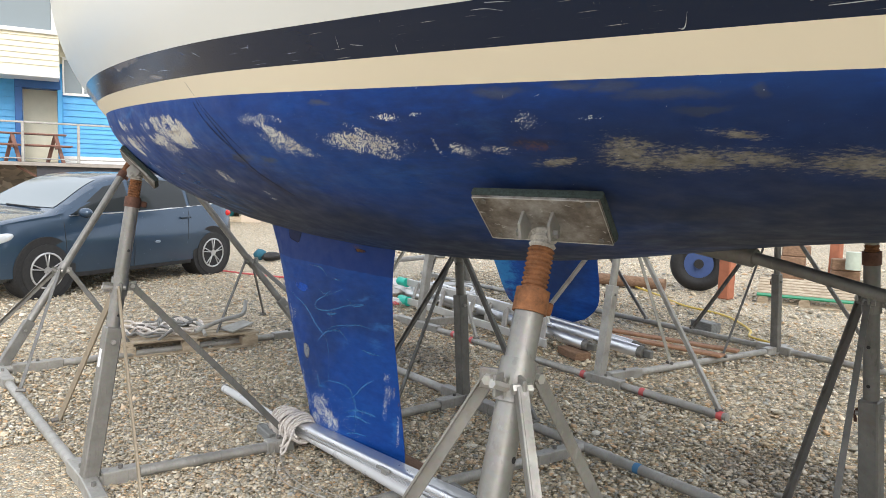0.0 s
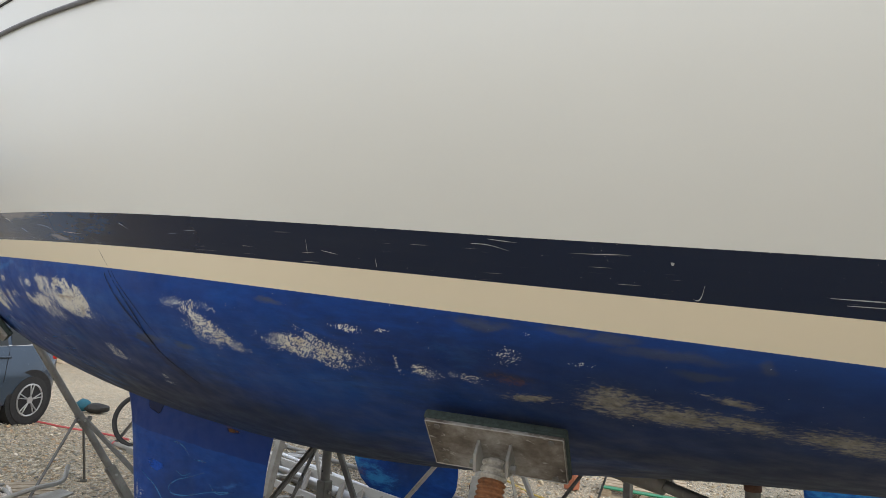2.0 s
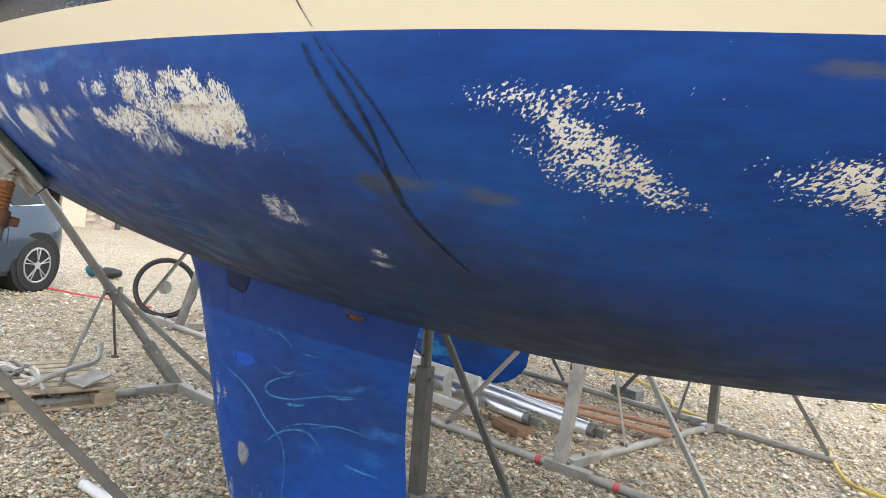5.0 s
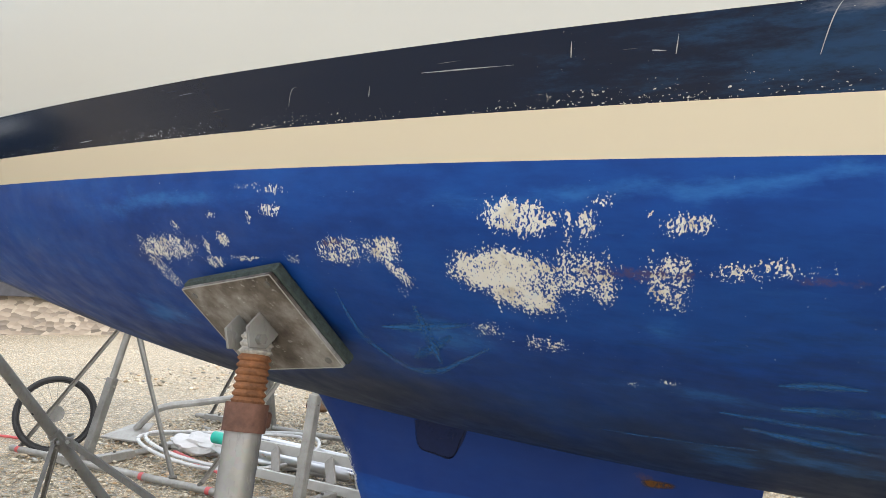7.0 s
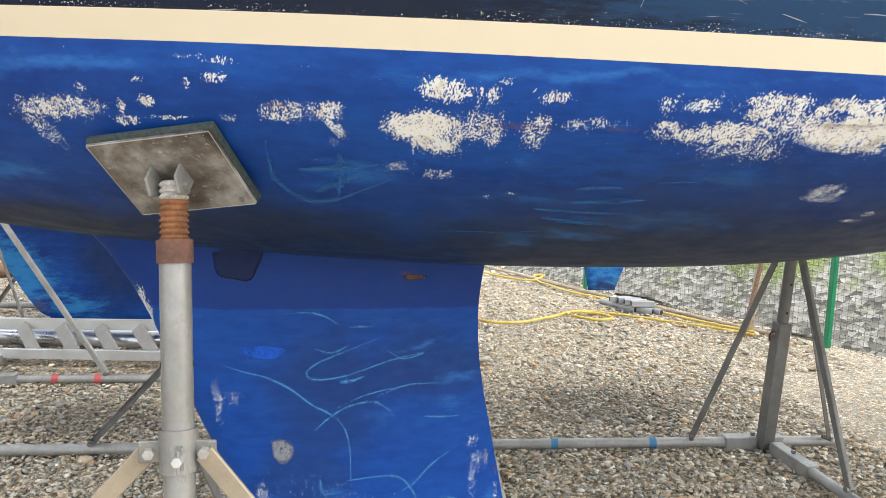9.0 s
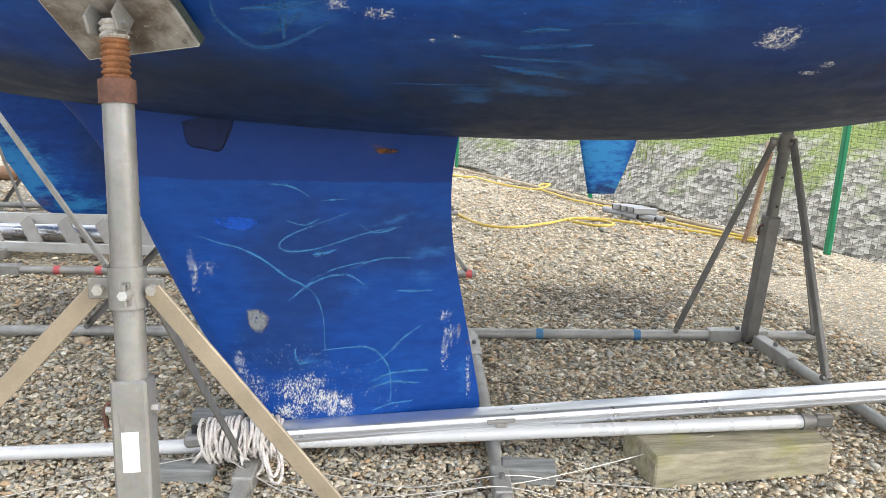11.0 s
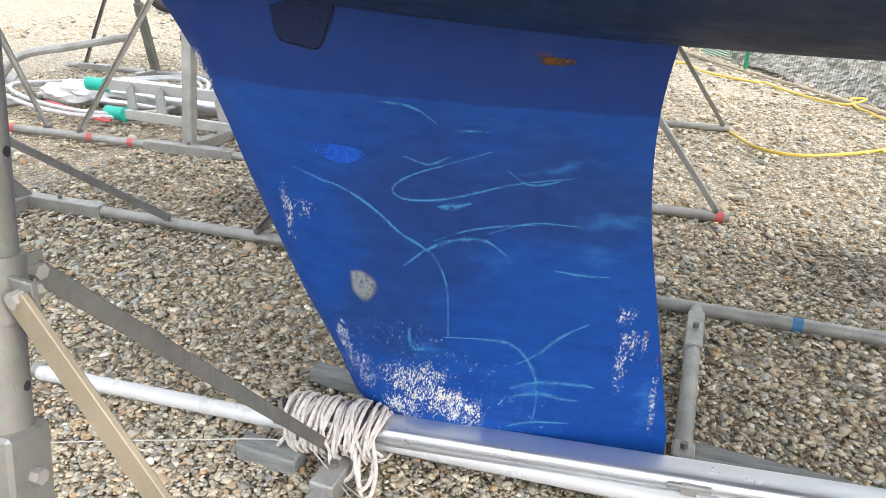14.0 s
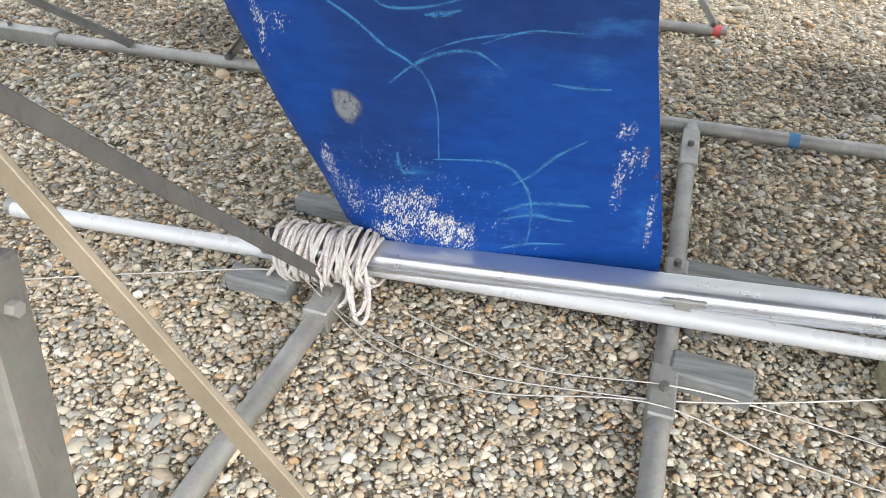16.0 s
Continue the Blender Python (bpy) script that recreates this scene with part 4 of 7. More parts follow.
dab("filler_spot", [(-3.992, 0.62), (-3.943, 0.624), (-3.896, 0.585), (-3.93, 0.52), (-3.979, 0.546)], rubbed("grey_filler", (0.26, 0.28, 0.30), 0.8, soft=(0.6, 1.0)))
dab("dark_patch", [(-4.179, 1.291), (-4.162, 1.214), (-4.11, 1.20), (-4.052, 1.195), (-4.009, 1.30), (-4.10, 1.31)], rubbed("old_dark_patch", (0.008, 0.018, 0.075), 1.3, soft=(0.95, 1.0)))

smear("patch_edge", [(-4.179, 1.291), (-4.163, 1.216), (-4.11, 1.20), (-4.054, 1.197), (-4.030, 1.25), (-4.009, 1.30)], 0.004, rubbed("dark_patch_rim", (0.004, 0.008, 0.025), 0.8), 0.002)
# loops and wisps rubbed into the bottom paint
for _w, _ctl in (
        (0.010, [(-3.748, 1.644), (-3.744, 1.60), (-3.748, 1.546)]), (0.006, [(-3.834, 1.604), (-3.75, 1.61), (-3.652, 1.622)]), (0.007, [(-3.80, 1.552), (-3.75, 1.575), (-3.698, 1.60)]),
        (0.005, [(-3.901, 1.663), (-3.897, 1.61), (-3.887, 1.576), (-3.827, 1.529), (-3.76, 1.533), (-3.723, 1.547), (-3.637, 1.585)]),
        (0.006, [(-3.27, 1.503), (-3.18, 1.492), (-3.095, 1.484)]), (0.007, [(-3.224, 1.543), (-3.15, 1.548), (-3.065, 1.555)]), (0.005, [(-3.229, 1.577), (-3.18, 1.582), (-3.132, 1.583)]),
        (0.002, [(-3.523, 1.454), (-3.38, 1.455), (-3.247, 1.461)]), (0.002, [(-3.077, 1.595), (-3.0, 1.60), (-2.91, 1.604)]), (0.004, [(-3.30, 1.525), (-3.20, 1.520), (-3.06, 1.518)])):
    smear("rub_mark", _ctl, _w * 1.7, THIN_CHALK, 0.0012, hull_y, bottom)
smear("rub_streak", [(-2.432, 1.858), (-2.42, 1.835), (-2.409, 1.818)], 0.0022, RUB_DARK, 0.0012, hull_y, cream)
for _w, _ctl in ((0.007, [(-2.409, 1.809), (-2.366, 1.75), (-2.35, 1.70), (-2.357, 1.645)]), (0.004, [(-2.39, 1.806), (-2.33, 1.73), (-2.30, 1.645)]), (0.010, [(-2.43, 1.80), (-2.40, 1.74), (-2.36, 1.66), (-2.36, 1.60), (-2.33, 1.53)])):
    smear("rub_streak", _ctl, _w, RUB_DARK, 0.0014, hull_y, bottom)

dab("rust_stain", [(-3.534, 1.207), (-3.501, 1.212), (-3.433, 1.206), (-3.438, 1.192), (-3.513, 1.188)], rubbed("brown_rust_stain", (0.13, 0.06, 0.014), 0.9, soft=(0.5, 1.0)))

# propeller shaft below the counter
part("shaft_log", tube((-1.62, YC, 1.43), (-1.40, YC, 1.385), 0.05, 0.03), GALV_DARK, boat, smooth=True)
part("propeller_shaft", tube((-1.45, YC, 1.395), (-0.25, YC, 1.19), 0.019), GALV_DARK, boat, smooth=True)
part("shaft_strut", bar((-0.35, YC, 1.21), (-0.30, YC, 1.62), 0.02, 0.07), GALV_DARK, boat)


# ---------------------------------------------------------------- cradles
def pad(parent, c, e1, e2, face, hull_gap=0.0, tint=None):
    """A steel pad plate with carpet on its hull side, lugs and bolts; e1, e2: half its sides."""
    c, e1, e2 = Vector(c), Vector(e1), Vector(e2)
    n = e1.cross(e2).normalized()
    if n.dot(Vector(face)) < 0:
        n = -n
    cs = [c - e1 - e2, c + e1 - e2, c + e1 + e2, c - e1 + e2]
    plate = part("pad_plate", slab(cs, -n, 0.008, 0.002), tint or PAD_STEEL, parent, "stained grey steel pad plate")
    part("pad_carpet", slab([p + (p - c) * 0.03 for p in cs], n, 0.022, 0.004), RUBBER_PAD, plate, "dark ribbed carpet facing")
    for a, b in ((0, 3), (1, 2), (0, 1), (3, 2)):
        p, q = cs[a] + (c - cs[a]) * 0.012 - n * 0.0085, cs[b] + (c - cs[b]) * 0.012 - n * 0.0085
        part("worn_edge", bar(p, q, 0.002, 0.002, 0.0005, tuple(n)), GALV_LIGHT, plate, "bright worn edge")
    for a, b in ((-1, -1), (1, -1), (1, 1), (-1, 1)):
        q = c + e1 * 0.82 * a + e2 * 0.82 * b - n * 0.008
        part("bolt", tube(q, q - n * 0.003, 0.007, seg=8), GALV_DARK, plate)
    for a in (-1, 1):
        q = c + e1.normalized() * 0.031 * a - n * 0.008
        w = e2.normalized()
        part("lug", slab([q - w * 0.034, q + w * 0.022, q + w * 0.022 - n * 0.038, q - w * 0.004 - n * 0.06, q - w * 0.034 - n * 0.038], e1.normalized(), 0.007 * a, 0.001), GALV, plate)
        r = q - n * 0.036
        part("lug_bolt", tube(r - e1.normalized() * 0.008, r + e1.normalized() * 0.018 * a, 0.010, seg=6), GALV_DARK, plate)
    return plate


SALTY = plain("salt_whitened_steel", (0.40, 0.38, 0.34), 0.85, 0.2, 0.5, 60, 0.4)


def screw(parent, p, q, r, material):
    """A threaded bar from p to q."""
    p, q = Vector(p), Vector(q)
    d, s, u = axes(p, q)
    bm = bmesh.new()
    L = (q - p).length
    turns = max(2, int(L / 0.0115))
    seg, rings = 14, []
    for k in range(turns * 4 + 1):
        c = p + d * (L * k / (turns * 4))
        rr = r * (1.0 + (0.0, 0.15, 0.20, 0.07)[k % 4])
        rings.append([bm.verts.new(c + rr * (math.cos(a) * s + math.sin(a) * u)) for a in (math.tau * i / seg for i in range(seg))])
    for A, B in zip(rings, rings[1:]):
        for i in range(seg):
            j = (i + 1) % seg
            bm.faces.new((A[i], A[j], B[j], B[i]))
    return part("screw_thread", bm, material, parent, "rusty threaded screw jack")


def stand(parent, base, top, sleeve_h, collar_z, thread_z, feet, pole_r=0.03, sleeve=0.075, pole_mat=None, collar_mat=None, feet_mats=None, thread=True, holes=(0, -1, 0)):
    """One prop of a cradle: a square sleeve, a round pole with holes, a brace collar, a screw jack, and flat braces to the feet."""
    pole_mat, collar_mat = pole_mat or GALV, collar_mat or RUST_DARK
    b, t = Vector(base), Vector(top)
    at = lambda z: b + (t - b) * ((z - b.z) / (t.z - b.z))
    sl = part("sleeve", bar(at(b.z), at(sleeve_h), sleeve, sleeve, 0.006, (1, 0, 0)), pole_mat, parent)
    d, s, u = axes(b, t, (1, 0, 0))
    q = at(sleeve_h - 0.07)
    part("sleeve_bolt", tube(q - u * (sleeve / 2 + 0.02), q + u * (sleeve / 2 + 0.015), 0.012, seg=6), GALV_LIGHT, sl)
    side_x = Vector((1, 0, 0))
    q = at(sleeve_h - 0.055) - u * (sleeve / 2 + 0.004)
    part("locking_pin", pipe(smooth_line([q + side_x * 0.012, q + side_x * 0.008 - u * 0.018, q - u * 0.02 - d * 0.02, q - u * 0.018 - d * 0.055], 5), 0.006, 8), RUST_DARK, sl, "bent rusty locking pin", True)
    pole = part("pole", tube(at(sleeve_h - 0.02), at(thread_z), pole_r, seg=18), pole_mat, parent, smooth=True)
    if holes:
        z = sleeve_h + 0.06
        while z < thread_z - 0.15:
            q = at(z)
            w = Vector(holes)
            w = (w - d * w.dot(d)).normalized()
            part("pin_hole", tube(q - w * (pole_r + 0.0006), q + w * (pole_r + 0.0006), 0.0075, seg=10), BLACK, pole)
            z += 0.16
    if thread:
        cut = thread_z + (t.z - thread_z) * 0.72
        screw(parent, at(thread_z), at(cut), pole_r * 0.78, RUST)
        tagged(screw(parent, at(cut), t, pole_r * 0.78, SALTY), "salt-whitened end of the screw jack")
        col = part("jack_nut", tube(at(thread_z - 0.035), at(thread_z + 0.015), pole_r * 1.16, seg=20), collar_mat, parent, "rusty brown jack nut", True)
        ear = at(thread_z - 0.012)
        part("nut_handle", bar(ear + s * pole_r, ear + s * (pole_r + 0.035), 0.022, 0.03, 0.004), collar_mat, col)
    if feet:
        c = at(collar_z)
        cl = part("brace_collar", tube(at(collar_z - 0.045), at(collar_z + 0.045), pole_r * 1.22, seg=18), GALV, parent, smooth=True)
        fr = Vector((0.25, -1, 0)).normalized() if b.y < YC else Vector((0.25, 1, 0)).normalized()
        for k in (-1, 1):
            part("collar_lug", bar(c + fr * pole_r + s * 0.016 * k, c + fr * (pole_r + 0.035) + s * 0.016 * k, 0.008, 0.05, 0.002), GALV, cl)
        part("collar_bolt", tube(c + fr * (pole_r + 0.022) - s * 0.032, c + fr * (pole_r + 0.022) + s * 0.032, 0.011, seg=6), GALV_LIGHT, cl)
        for i, f in enumerate(feet):
            f = Vector(f)
            out = Vector((f.x - c.x, f.y - c.y, 0)).normalized()
            ear = c + out * (pole_r + 0.026)
            part("ear", bar(c + out * pole_r * 0.9, ear + out * 0.022, 0.010, 0.048, 0.002), GALV, cl)
            side = out.cross(Vector((0, 0, 1)))
            part("ear_bolt", tube(ear - side * 0.022, ear + side * 0.022, 0.012, seg=6), GALV_LIGHT, cl)
            m = (feet_mats or [pole_mat] * 9)[i]
            slim = m is BRASSY
            bm = bar(ear + side * 0.012, f + side * 0.012, 0.010 if slim else 0.006, 0.043 if slim else 0.032, 0.0015)
            d3, s3, u3 = axes(ear, f)
            if not slim:
                bar(ear + side * 0.009 - s3 * 0.008 + u3 * 0.015, f + side * 0.009 - s3 * 0.008 + u3 * 0.015, 0.018, 0.005, 0.0, bm=bm)
            part("brace", bm, m, parent)
            part("foot_clip", tube(f - out.cross(Vector((0, 0, 1))) * 0.03, f + out.cross(Vector((0, 0, 1))) * 0.03, 0.014, seg=6), GALV_DARK, parent)
    return at


def ground_tube(parent, p, q, r=0.029, material=None, sleeves=(), size=0.074):
    """A pipe of the frame lying on the gravel; sleeves: (from, to) in metres along it of the square sleeves."""
    p, q = Vector(p), Vector(q)
    d = (q - p).normalized()
    part("ground_tube", tube(p, q, r, seg=16), material or GALV_TUBE, parent, smooth=True)
    for a, b in sleeves:
        sl = part("socket", bar(p + d * a, p + d * b, size, size, 0.005), material or GALV_TUBE, parent)
        m = p + d * (a + b) / 2
        part("socket_bolt", tube(m, m + Vector((0, 0, size / 2 + 0.018)), 0.012, seg=6), GALV_DARK, sl)


cradle = thing("boat_cradle", (-3.7, YC, 0.0), "galvanised steel tube cradle with screw props under the boat", "boat cradle")
G = 0.035
ground_tube(cradle, (-6.50, 3.32, G), (-0.85, 3.12, G), sleeves=((-0.06, 0.5), (2.2, 2.95), (4.95, 5.3)))
ground_tube(cradle, (-6.52, 0.72, G), (-4.03, 0.735, G), sleeves=((-0.06, 0.45), (2.2, 2.5)))
ground_tube(cradle, (-4.05, 0.735, G), (-0.6, 0.50, G), sleeves=((0.0, 0.3), (2.6, 3.1)))
ground_tube(cradle, (-4.06, 0.78, G), (-3.97, 1.82, G), sleeves=((0.02, 0.20), (0.88, 1.04)))
ground_tube(cradle, (-3.99, 1.82, G), (-4.05, 3.22, G), sleeves=((1.15, 1.45),))
ground_tube(cradle, (-3.13, 0.69, G), (-2.945, 3.2, G), sleeves=((0.05, 0.3), (0.84, 1.02), (1.42, 1.5), (2.12, 2.42)), size=0.066)
ground_tube(cradle, (-6.5, 0.76, G), (-6.5, 3.36, G), sleeves=((0.05, 0.4), (2.2, 2.55)))
ground_tube(cradle, (-1.22, 0.56, G), (-1.3, 3.08, G), sleeves=((0.05, 0.4), (2.15, 2.48)))
stand(cradle, (-4.048, 0.735, 0.02), (-4.105, 1.0, 1.57), 0.80, 1.0, 1.43, ((-4.02, 1.79, 0.09), (-3.28, 0.78, 0.07), (-5.0, 0.80, 0.07)), pole_r=0.0335, sleeve=0.078, holes=(-1, -0.25, 0), feet_mats=(GALV_DARK, BRASSY, BRASSY))
stand(cradle, (-1.22, 0.545, 0.02), (-1.412, 1.085, 1.495), 0.79, 1.165, 1.345, ((-1.33, 1.75, 0.07), (-0.62, 0.52, 0.07), (-1.95, 0.60, 0.07)), pole_r=0.034, sleeve=0.085, holes=(1, 0.25, 0), collar_mat=RUST)
stand(cradle, (-4.06, 3.22, 0.02), (-4.10, 3.12, 1.52), 0.78, 1.06, 1.40, ((-5.05, 3.27, 0.07), (-3.36, 3.22, 0.07), (-4.03, 2.6, 0.07)), pole_mat=GALV_DARK, feet_mats=(GALV_DARK,) * 3)
stand(cradle, (-1.33, 3.09, 0.02), (-1.375, 2.90, 1.42), 0.78, 1.18, 1.36, ((-1.75, 3.14, 0.07), (-0.95, 3.08, 0.07), (-1.27, 2.45, 0.07)), pole_mat=GALV_DARK, feet_mats=(GALV_DARK,) * 3)
stand(cradle, (-6.50, 3.32, 0.02), (-7.10, 2.14, 1.76), 0.36, 0.73, 1.52, ((-5.58, 3.27, 0.07), (-7.46, 3.33, 0.05), (-6.5, 2.4, 0.07)), feet_mats=(GALV_DARK,) * 3)
stand(cradle, (-6.52, 0.72, 0.02), (-7.16, 1.96, 1.76), 0.36, 0.73, 1.52, ((-5.75, 0.74, 0.07), (-7.5, 0.74, 0.05), (-6.5, 1.7, 0.07)), feet_mats=(GALV_DARK,) * 3)

# pale maker's sticker on the sleeve of the near prop
_at = Vector((-4.048, 0.735, 0.02)).lerp(Vector((-4.105, 1.0, 1.57)), 0.403)
_d, _s, _u = axes((-4.048, 0.735, 0.02), (-4.105, 1.0, 1.57), (1, 0, 0))
_f = max((_s, -_s, _u, -_u), key=lambda v: -v.y)
_t = _d.cross(_f)
_o = _at + _f * 0.0396
part("sticker", slab([_o - _t * 0.018 - _d * 0.045, _o + _t * 0.018 - _d * 0.045, _o + _t * 0.018 + _d * 0.045, _o - _t * 0.018 + _d * 0.045], _f, 0.001, 0.0), plain("white_sticker", (0.8, 0.8, 0.8), 0.5, 0, 0.04), cradle, "white paper sticker")

pad(cradle, (-4.104, 1.008, 1.588), (0.135, -0.046, 0.019), (0.039, 0.068, -0.0785), (0, 1, 0.6))
pad(cradle, (-1.393, 1.054, 1.524), (0.1375, 0.058, 0.002), (-0.018, 0.054, -0.050), (0, 1, 1))
pad(cradle, (-4.11, 3.138, 1.603), (0.135, 0.035, 0.018), (0.030, -0.075, -0.086), (0, -1, 0.6))
pad(cradle, (-1.395, 3.038, 1.516), (0.1375, -0.058, 0.002), (-0.02, -0.062, -0.058), (0, -1, 1))


# ---------------------------------------------------------------- spars, rope and timbers by the keel
def spar_bar(p, q, w, h, groove=True):
    """A spar's aluminium extrusion with rounded corners and a sail track along its face."""
    bm = bmesh.new()
    d, s, u = axes(p, q)
    outline = []
    for cx, cz, a0 in ((1, 1, 0), (-1, 1, 90), (-1, -1, 180), (1, -1, 270)):
        r = 0.020
        for k in range(5):
            a = radians(a0 + 22.5 * k)
            outline.append((cx * (w / 2 - r) + r * math.cos(a), cz * (h / 2 - r) + r * math.sin(a)))
    if groove:
        outline += [(w / 2, -0.014), (w / 2 - 0.008, -0.012), (w / 2 - 0.008, -0.004), (w / 2, -0.002), (w / 2, 0.006), (w / 2 - 0.004, 0.007), (w / 2 - 0.004, 0.010), (w / 2, 0.011)]
    rings = [[bm.verts.new(Vector(c) + s * a + u * b) for a, b in outline] for c in (p, q)]
    n = len(outline)
    for i in range(n):
        j = (i + 1) % n
        bm.faces.new((rings[0][i], rings[0][j], rings[1][j], rings[1][i]))
    bm.faces.new(rings[0][::-1])
    bm.faces.new(rings[1])
    bmesh.ops.recalc_face_normals(bm, faces=bm.faces[:])
    return bm


def mast_z(x):
    return 0.15 + (x + 3.68) * 0.053


MAST_ALU = plain("satin_anodised_aluminium", (0.74, 0.75, 0.77), 0.34, 0.85, 0.04, 2.5, 0.015, 90)
MAST_WHITE = plain("white_spar_paint", (0.62, 0.62, 0.615), 0.32, 0.1, 0.06, 5)
mast = thing("mast", (-1.0, 1.87, 0.1), "satin silver aluminium mast lying on timber blocks", "mast")
part("extrusion", spar_bar((-4.14, 1.86, mast_z(-4.14)), (2.4, 1.86, mast_z(2.4)), 0.10, 0.062), MAST_ALU, mast, smooth=True)
_z = mast_z(-3.035)
_cl = part("halyard_cleat", bar((-3.09, 1.803, _z + 0.008), (-2.98, 1.803, _z + 0.014), 0.012, 0.016), GALV_LIGHT, mast)
part("cleat_plate", slab([(-3.055, 1.81, _z - 0.016), (-3.015, 1.81, _z - 0.016), (-3.015, 1.81, _z + 0.02), (-3.055, 1.81, _z + 0.02)], (0, -1, 0), 0.006, 0.001), GALV_LIGHT, _cl)
part("mast_foot", bar((-4.215, 1.86, mast_z(-4.2)), (-4.14, 1.86, mast_z(-4.14)), 0.085, 0.045, 0.01), GALV_LIGHT, mast)
part("foot_bolt", tube((-4.182, 1.86, mast_z(-4.18) + 0.02), (-4.182, 1.86, mast_z(-4.18) + 0.048), 0.012), BLACK, mast)

boom = thing("spinnaker_pole", (-3.4, 1.80, 0.08), "white aluminium spinnaker pole lying beside the mast", "spar")
part("tube", tube((-5.12, 1.90, 0.05), (-1.84, 1.762, 0.192), 0.026, seg=20), MAST_WHITE, boom, smooth=True)
_e = part("end_fitting", tube((-1.845, 1.762, 0.192), (-1.79, 1.76, 0.194), 0.034, 0.024), GALV_DARK, boom, "grey cast end fitting", True)
part("jaw", bar((-1.79, 1.76, 0.194), (-1.715, 1.757, 0.197), 0.028, 0.05, 0.008), GALV_DARK, _e)
part("end_cap", tube((-5.15, 1.912, 0.049), (-5.11, 1.91, 0.05), 0.029), GALV_LIGHT, boom, smooth=True)

ROPE = Mat("pale_braided_rope", 0.85)
_c = ROPE.ramp(ROPE.noise(60, detail=3), [(0.3, (0.58, 0.52, 0.47)), (0.7, (0.80, 0.76, 0.71))])
_fl = ROPE.step(ROPE.noise(170, detail=1), 0.66, 0.7)
ROPE.color(ROPE.mix(ROPE.math("MULTIPLY", _fl, 0.7), _c, (0.30, 0.12, 0.12)))
ROPE.bump(ROPE.noise(420, detail=2), 0.7, 0.002)
rope = thing("rope_coil", (-4.05, 1.86, 0.1), "pale braided rope wrapped round the mast end", "rope")
_rng = random.Random(5)
for _layer in range(4):
    _pts = []
    _turns = 14
    _ph = _rng.uniform(0, 6)
    for _i in range(_turns * 14 + 1):
        _t = _i / 14
        _a = math.tau * _t
        _x = -4.15 + 0.27 * (_t / _turns) + 0.045 * math.sin(_a + _ph) * noise.noise((_t * 0.45, _layer * 3.3, 1)) * 2 + 0.05 * noise.noise((_t * 0.8, _layer * 7.0, 0))
        _ry = 0.070 + 0.008 * _layer + 0.020 * noise.noise((_t * 1.3, _layer * 3.0, 4))
        _rz = 0.052 + 0.008 * _layer + 0.024 * noise.noise((_t * 1.5, _layer * 5.0, 9))
        _pts.append((_x, 1.845 + _ry * math.cos(_a + _ph), mast_z(_x) - 0.008 + _rz * math.sin(_a + _ph)))
    part("wrap", pipe(_pts, 0.0058, 6), ROPE.m, rope, smooth=True)
for _k in range(3):
    _x, _y = -4.0 + 0.10 * _rng.random(), 1.765
    _zt, _low = 0.12 + 0.05 * _rng.random(), 0.022 + 0.06 * _rng.random()
    _w, _dx = 0.015 + 0.03 * _rng.random(), 0.06 * _rng.random()
    _o = -0.02 - 0.06 * _rng.random()
    part("loose_end", pipe(smooth_line([(_x, _y + 0.02, _zt), (_x + _dx * 0.4 - _w * 0.4, _y + _o * 0.4, (_zt + _low) * 0.55), (_x + _dx - _w * 0.6, _y + _o, _low + 0.01), (_x + _dx, _y + _o - 0.012, _low), (_x + _dx + _w * 0.6, _y + _o, _low + 0.015), (_x + _dx * 0.8 + _w, _y + _o * 0.5, (_zt + _low) * 0.5), (_x + _dx * 0.3 + _w, _y + 0.02, _zt - 0.01)], 6), 0.0062, 6), ROPE.m, rope, smooth=True)
WIRE = plain("thin_steel_wire", (0.5, 0.47, 0.42), 0.4, 0.6)
for _ctl in ([(-4.9, 1.60, 0.03), (-4.5, 1.72, 0.05), (-4.1, 1.78, 0.09), (-3.9, 1.70, 0.03), (-3.6, 1.60, 0.02), (-3.2, 1.58, 0.05), (-2.9, 1.62, 0.06), (-2.45, 1.72, 0.10), (-2.2, 1.76, 0.14)],
             [(-4.05, 1.76, 0.09), (-3.8, 1.62, 0.02), (-3.5, 1.54, 0.02), (-3.1, 1.56, 0.07), (-2.8, 1.52, 0.02), (-2.5, 1.47, 0.02), (-2.2, 1.50, 0.02)],
             [(-3.75, 1.76, 0.03), (-3.4, 1.66, 0.015), (-3.05, 1.63, 0.07), (-2.8, 1.66, 0.02), (-2.4, 1.58, 0.02)]):
    tagged(part("rigging_wire", pipe(smooth_line(_ctl, 8), 0.0022, 5), WIRE), "thin slack rigging wire lying over gravel", "wire", "rigging wires")


def timber(name, x0, y0, x1, y1, w, z0, z1, material, label):
    bm = bar((x0, y0, (z0 + z1) / 2), (x1, y1, (z0 + z1) / 2), w, z1 - z0, 0.006)
    bmesh.ops.subdivide_edges(bm, edges=[e for e in bm.edges if e.calc_length() > 0.1], cuts=4)
    for v in bm.verts:
        v.co += Vector((noise.noise(v.co * 9), noise.noise(v.co * 9 + Vector((5, 0, 0))), 0.6 * noise.noise(v.co * 9 + Vector((0, 7, 0))))) * 0.004
    return tagged(part(name, bm, material), label, "timber")


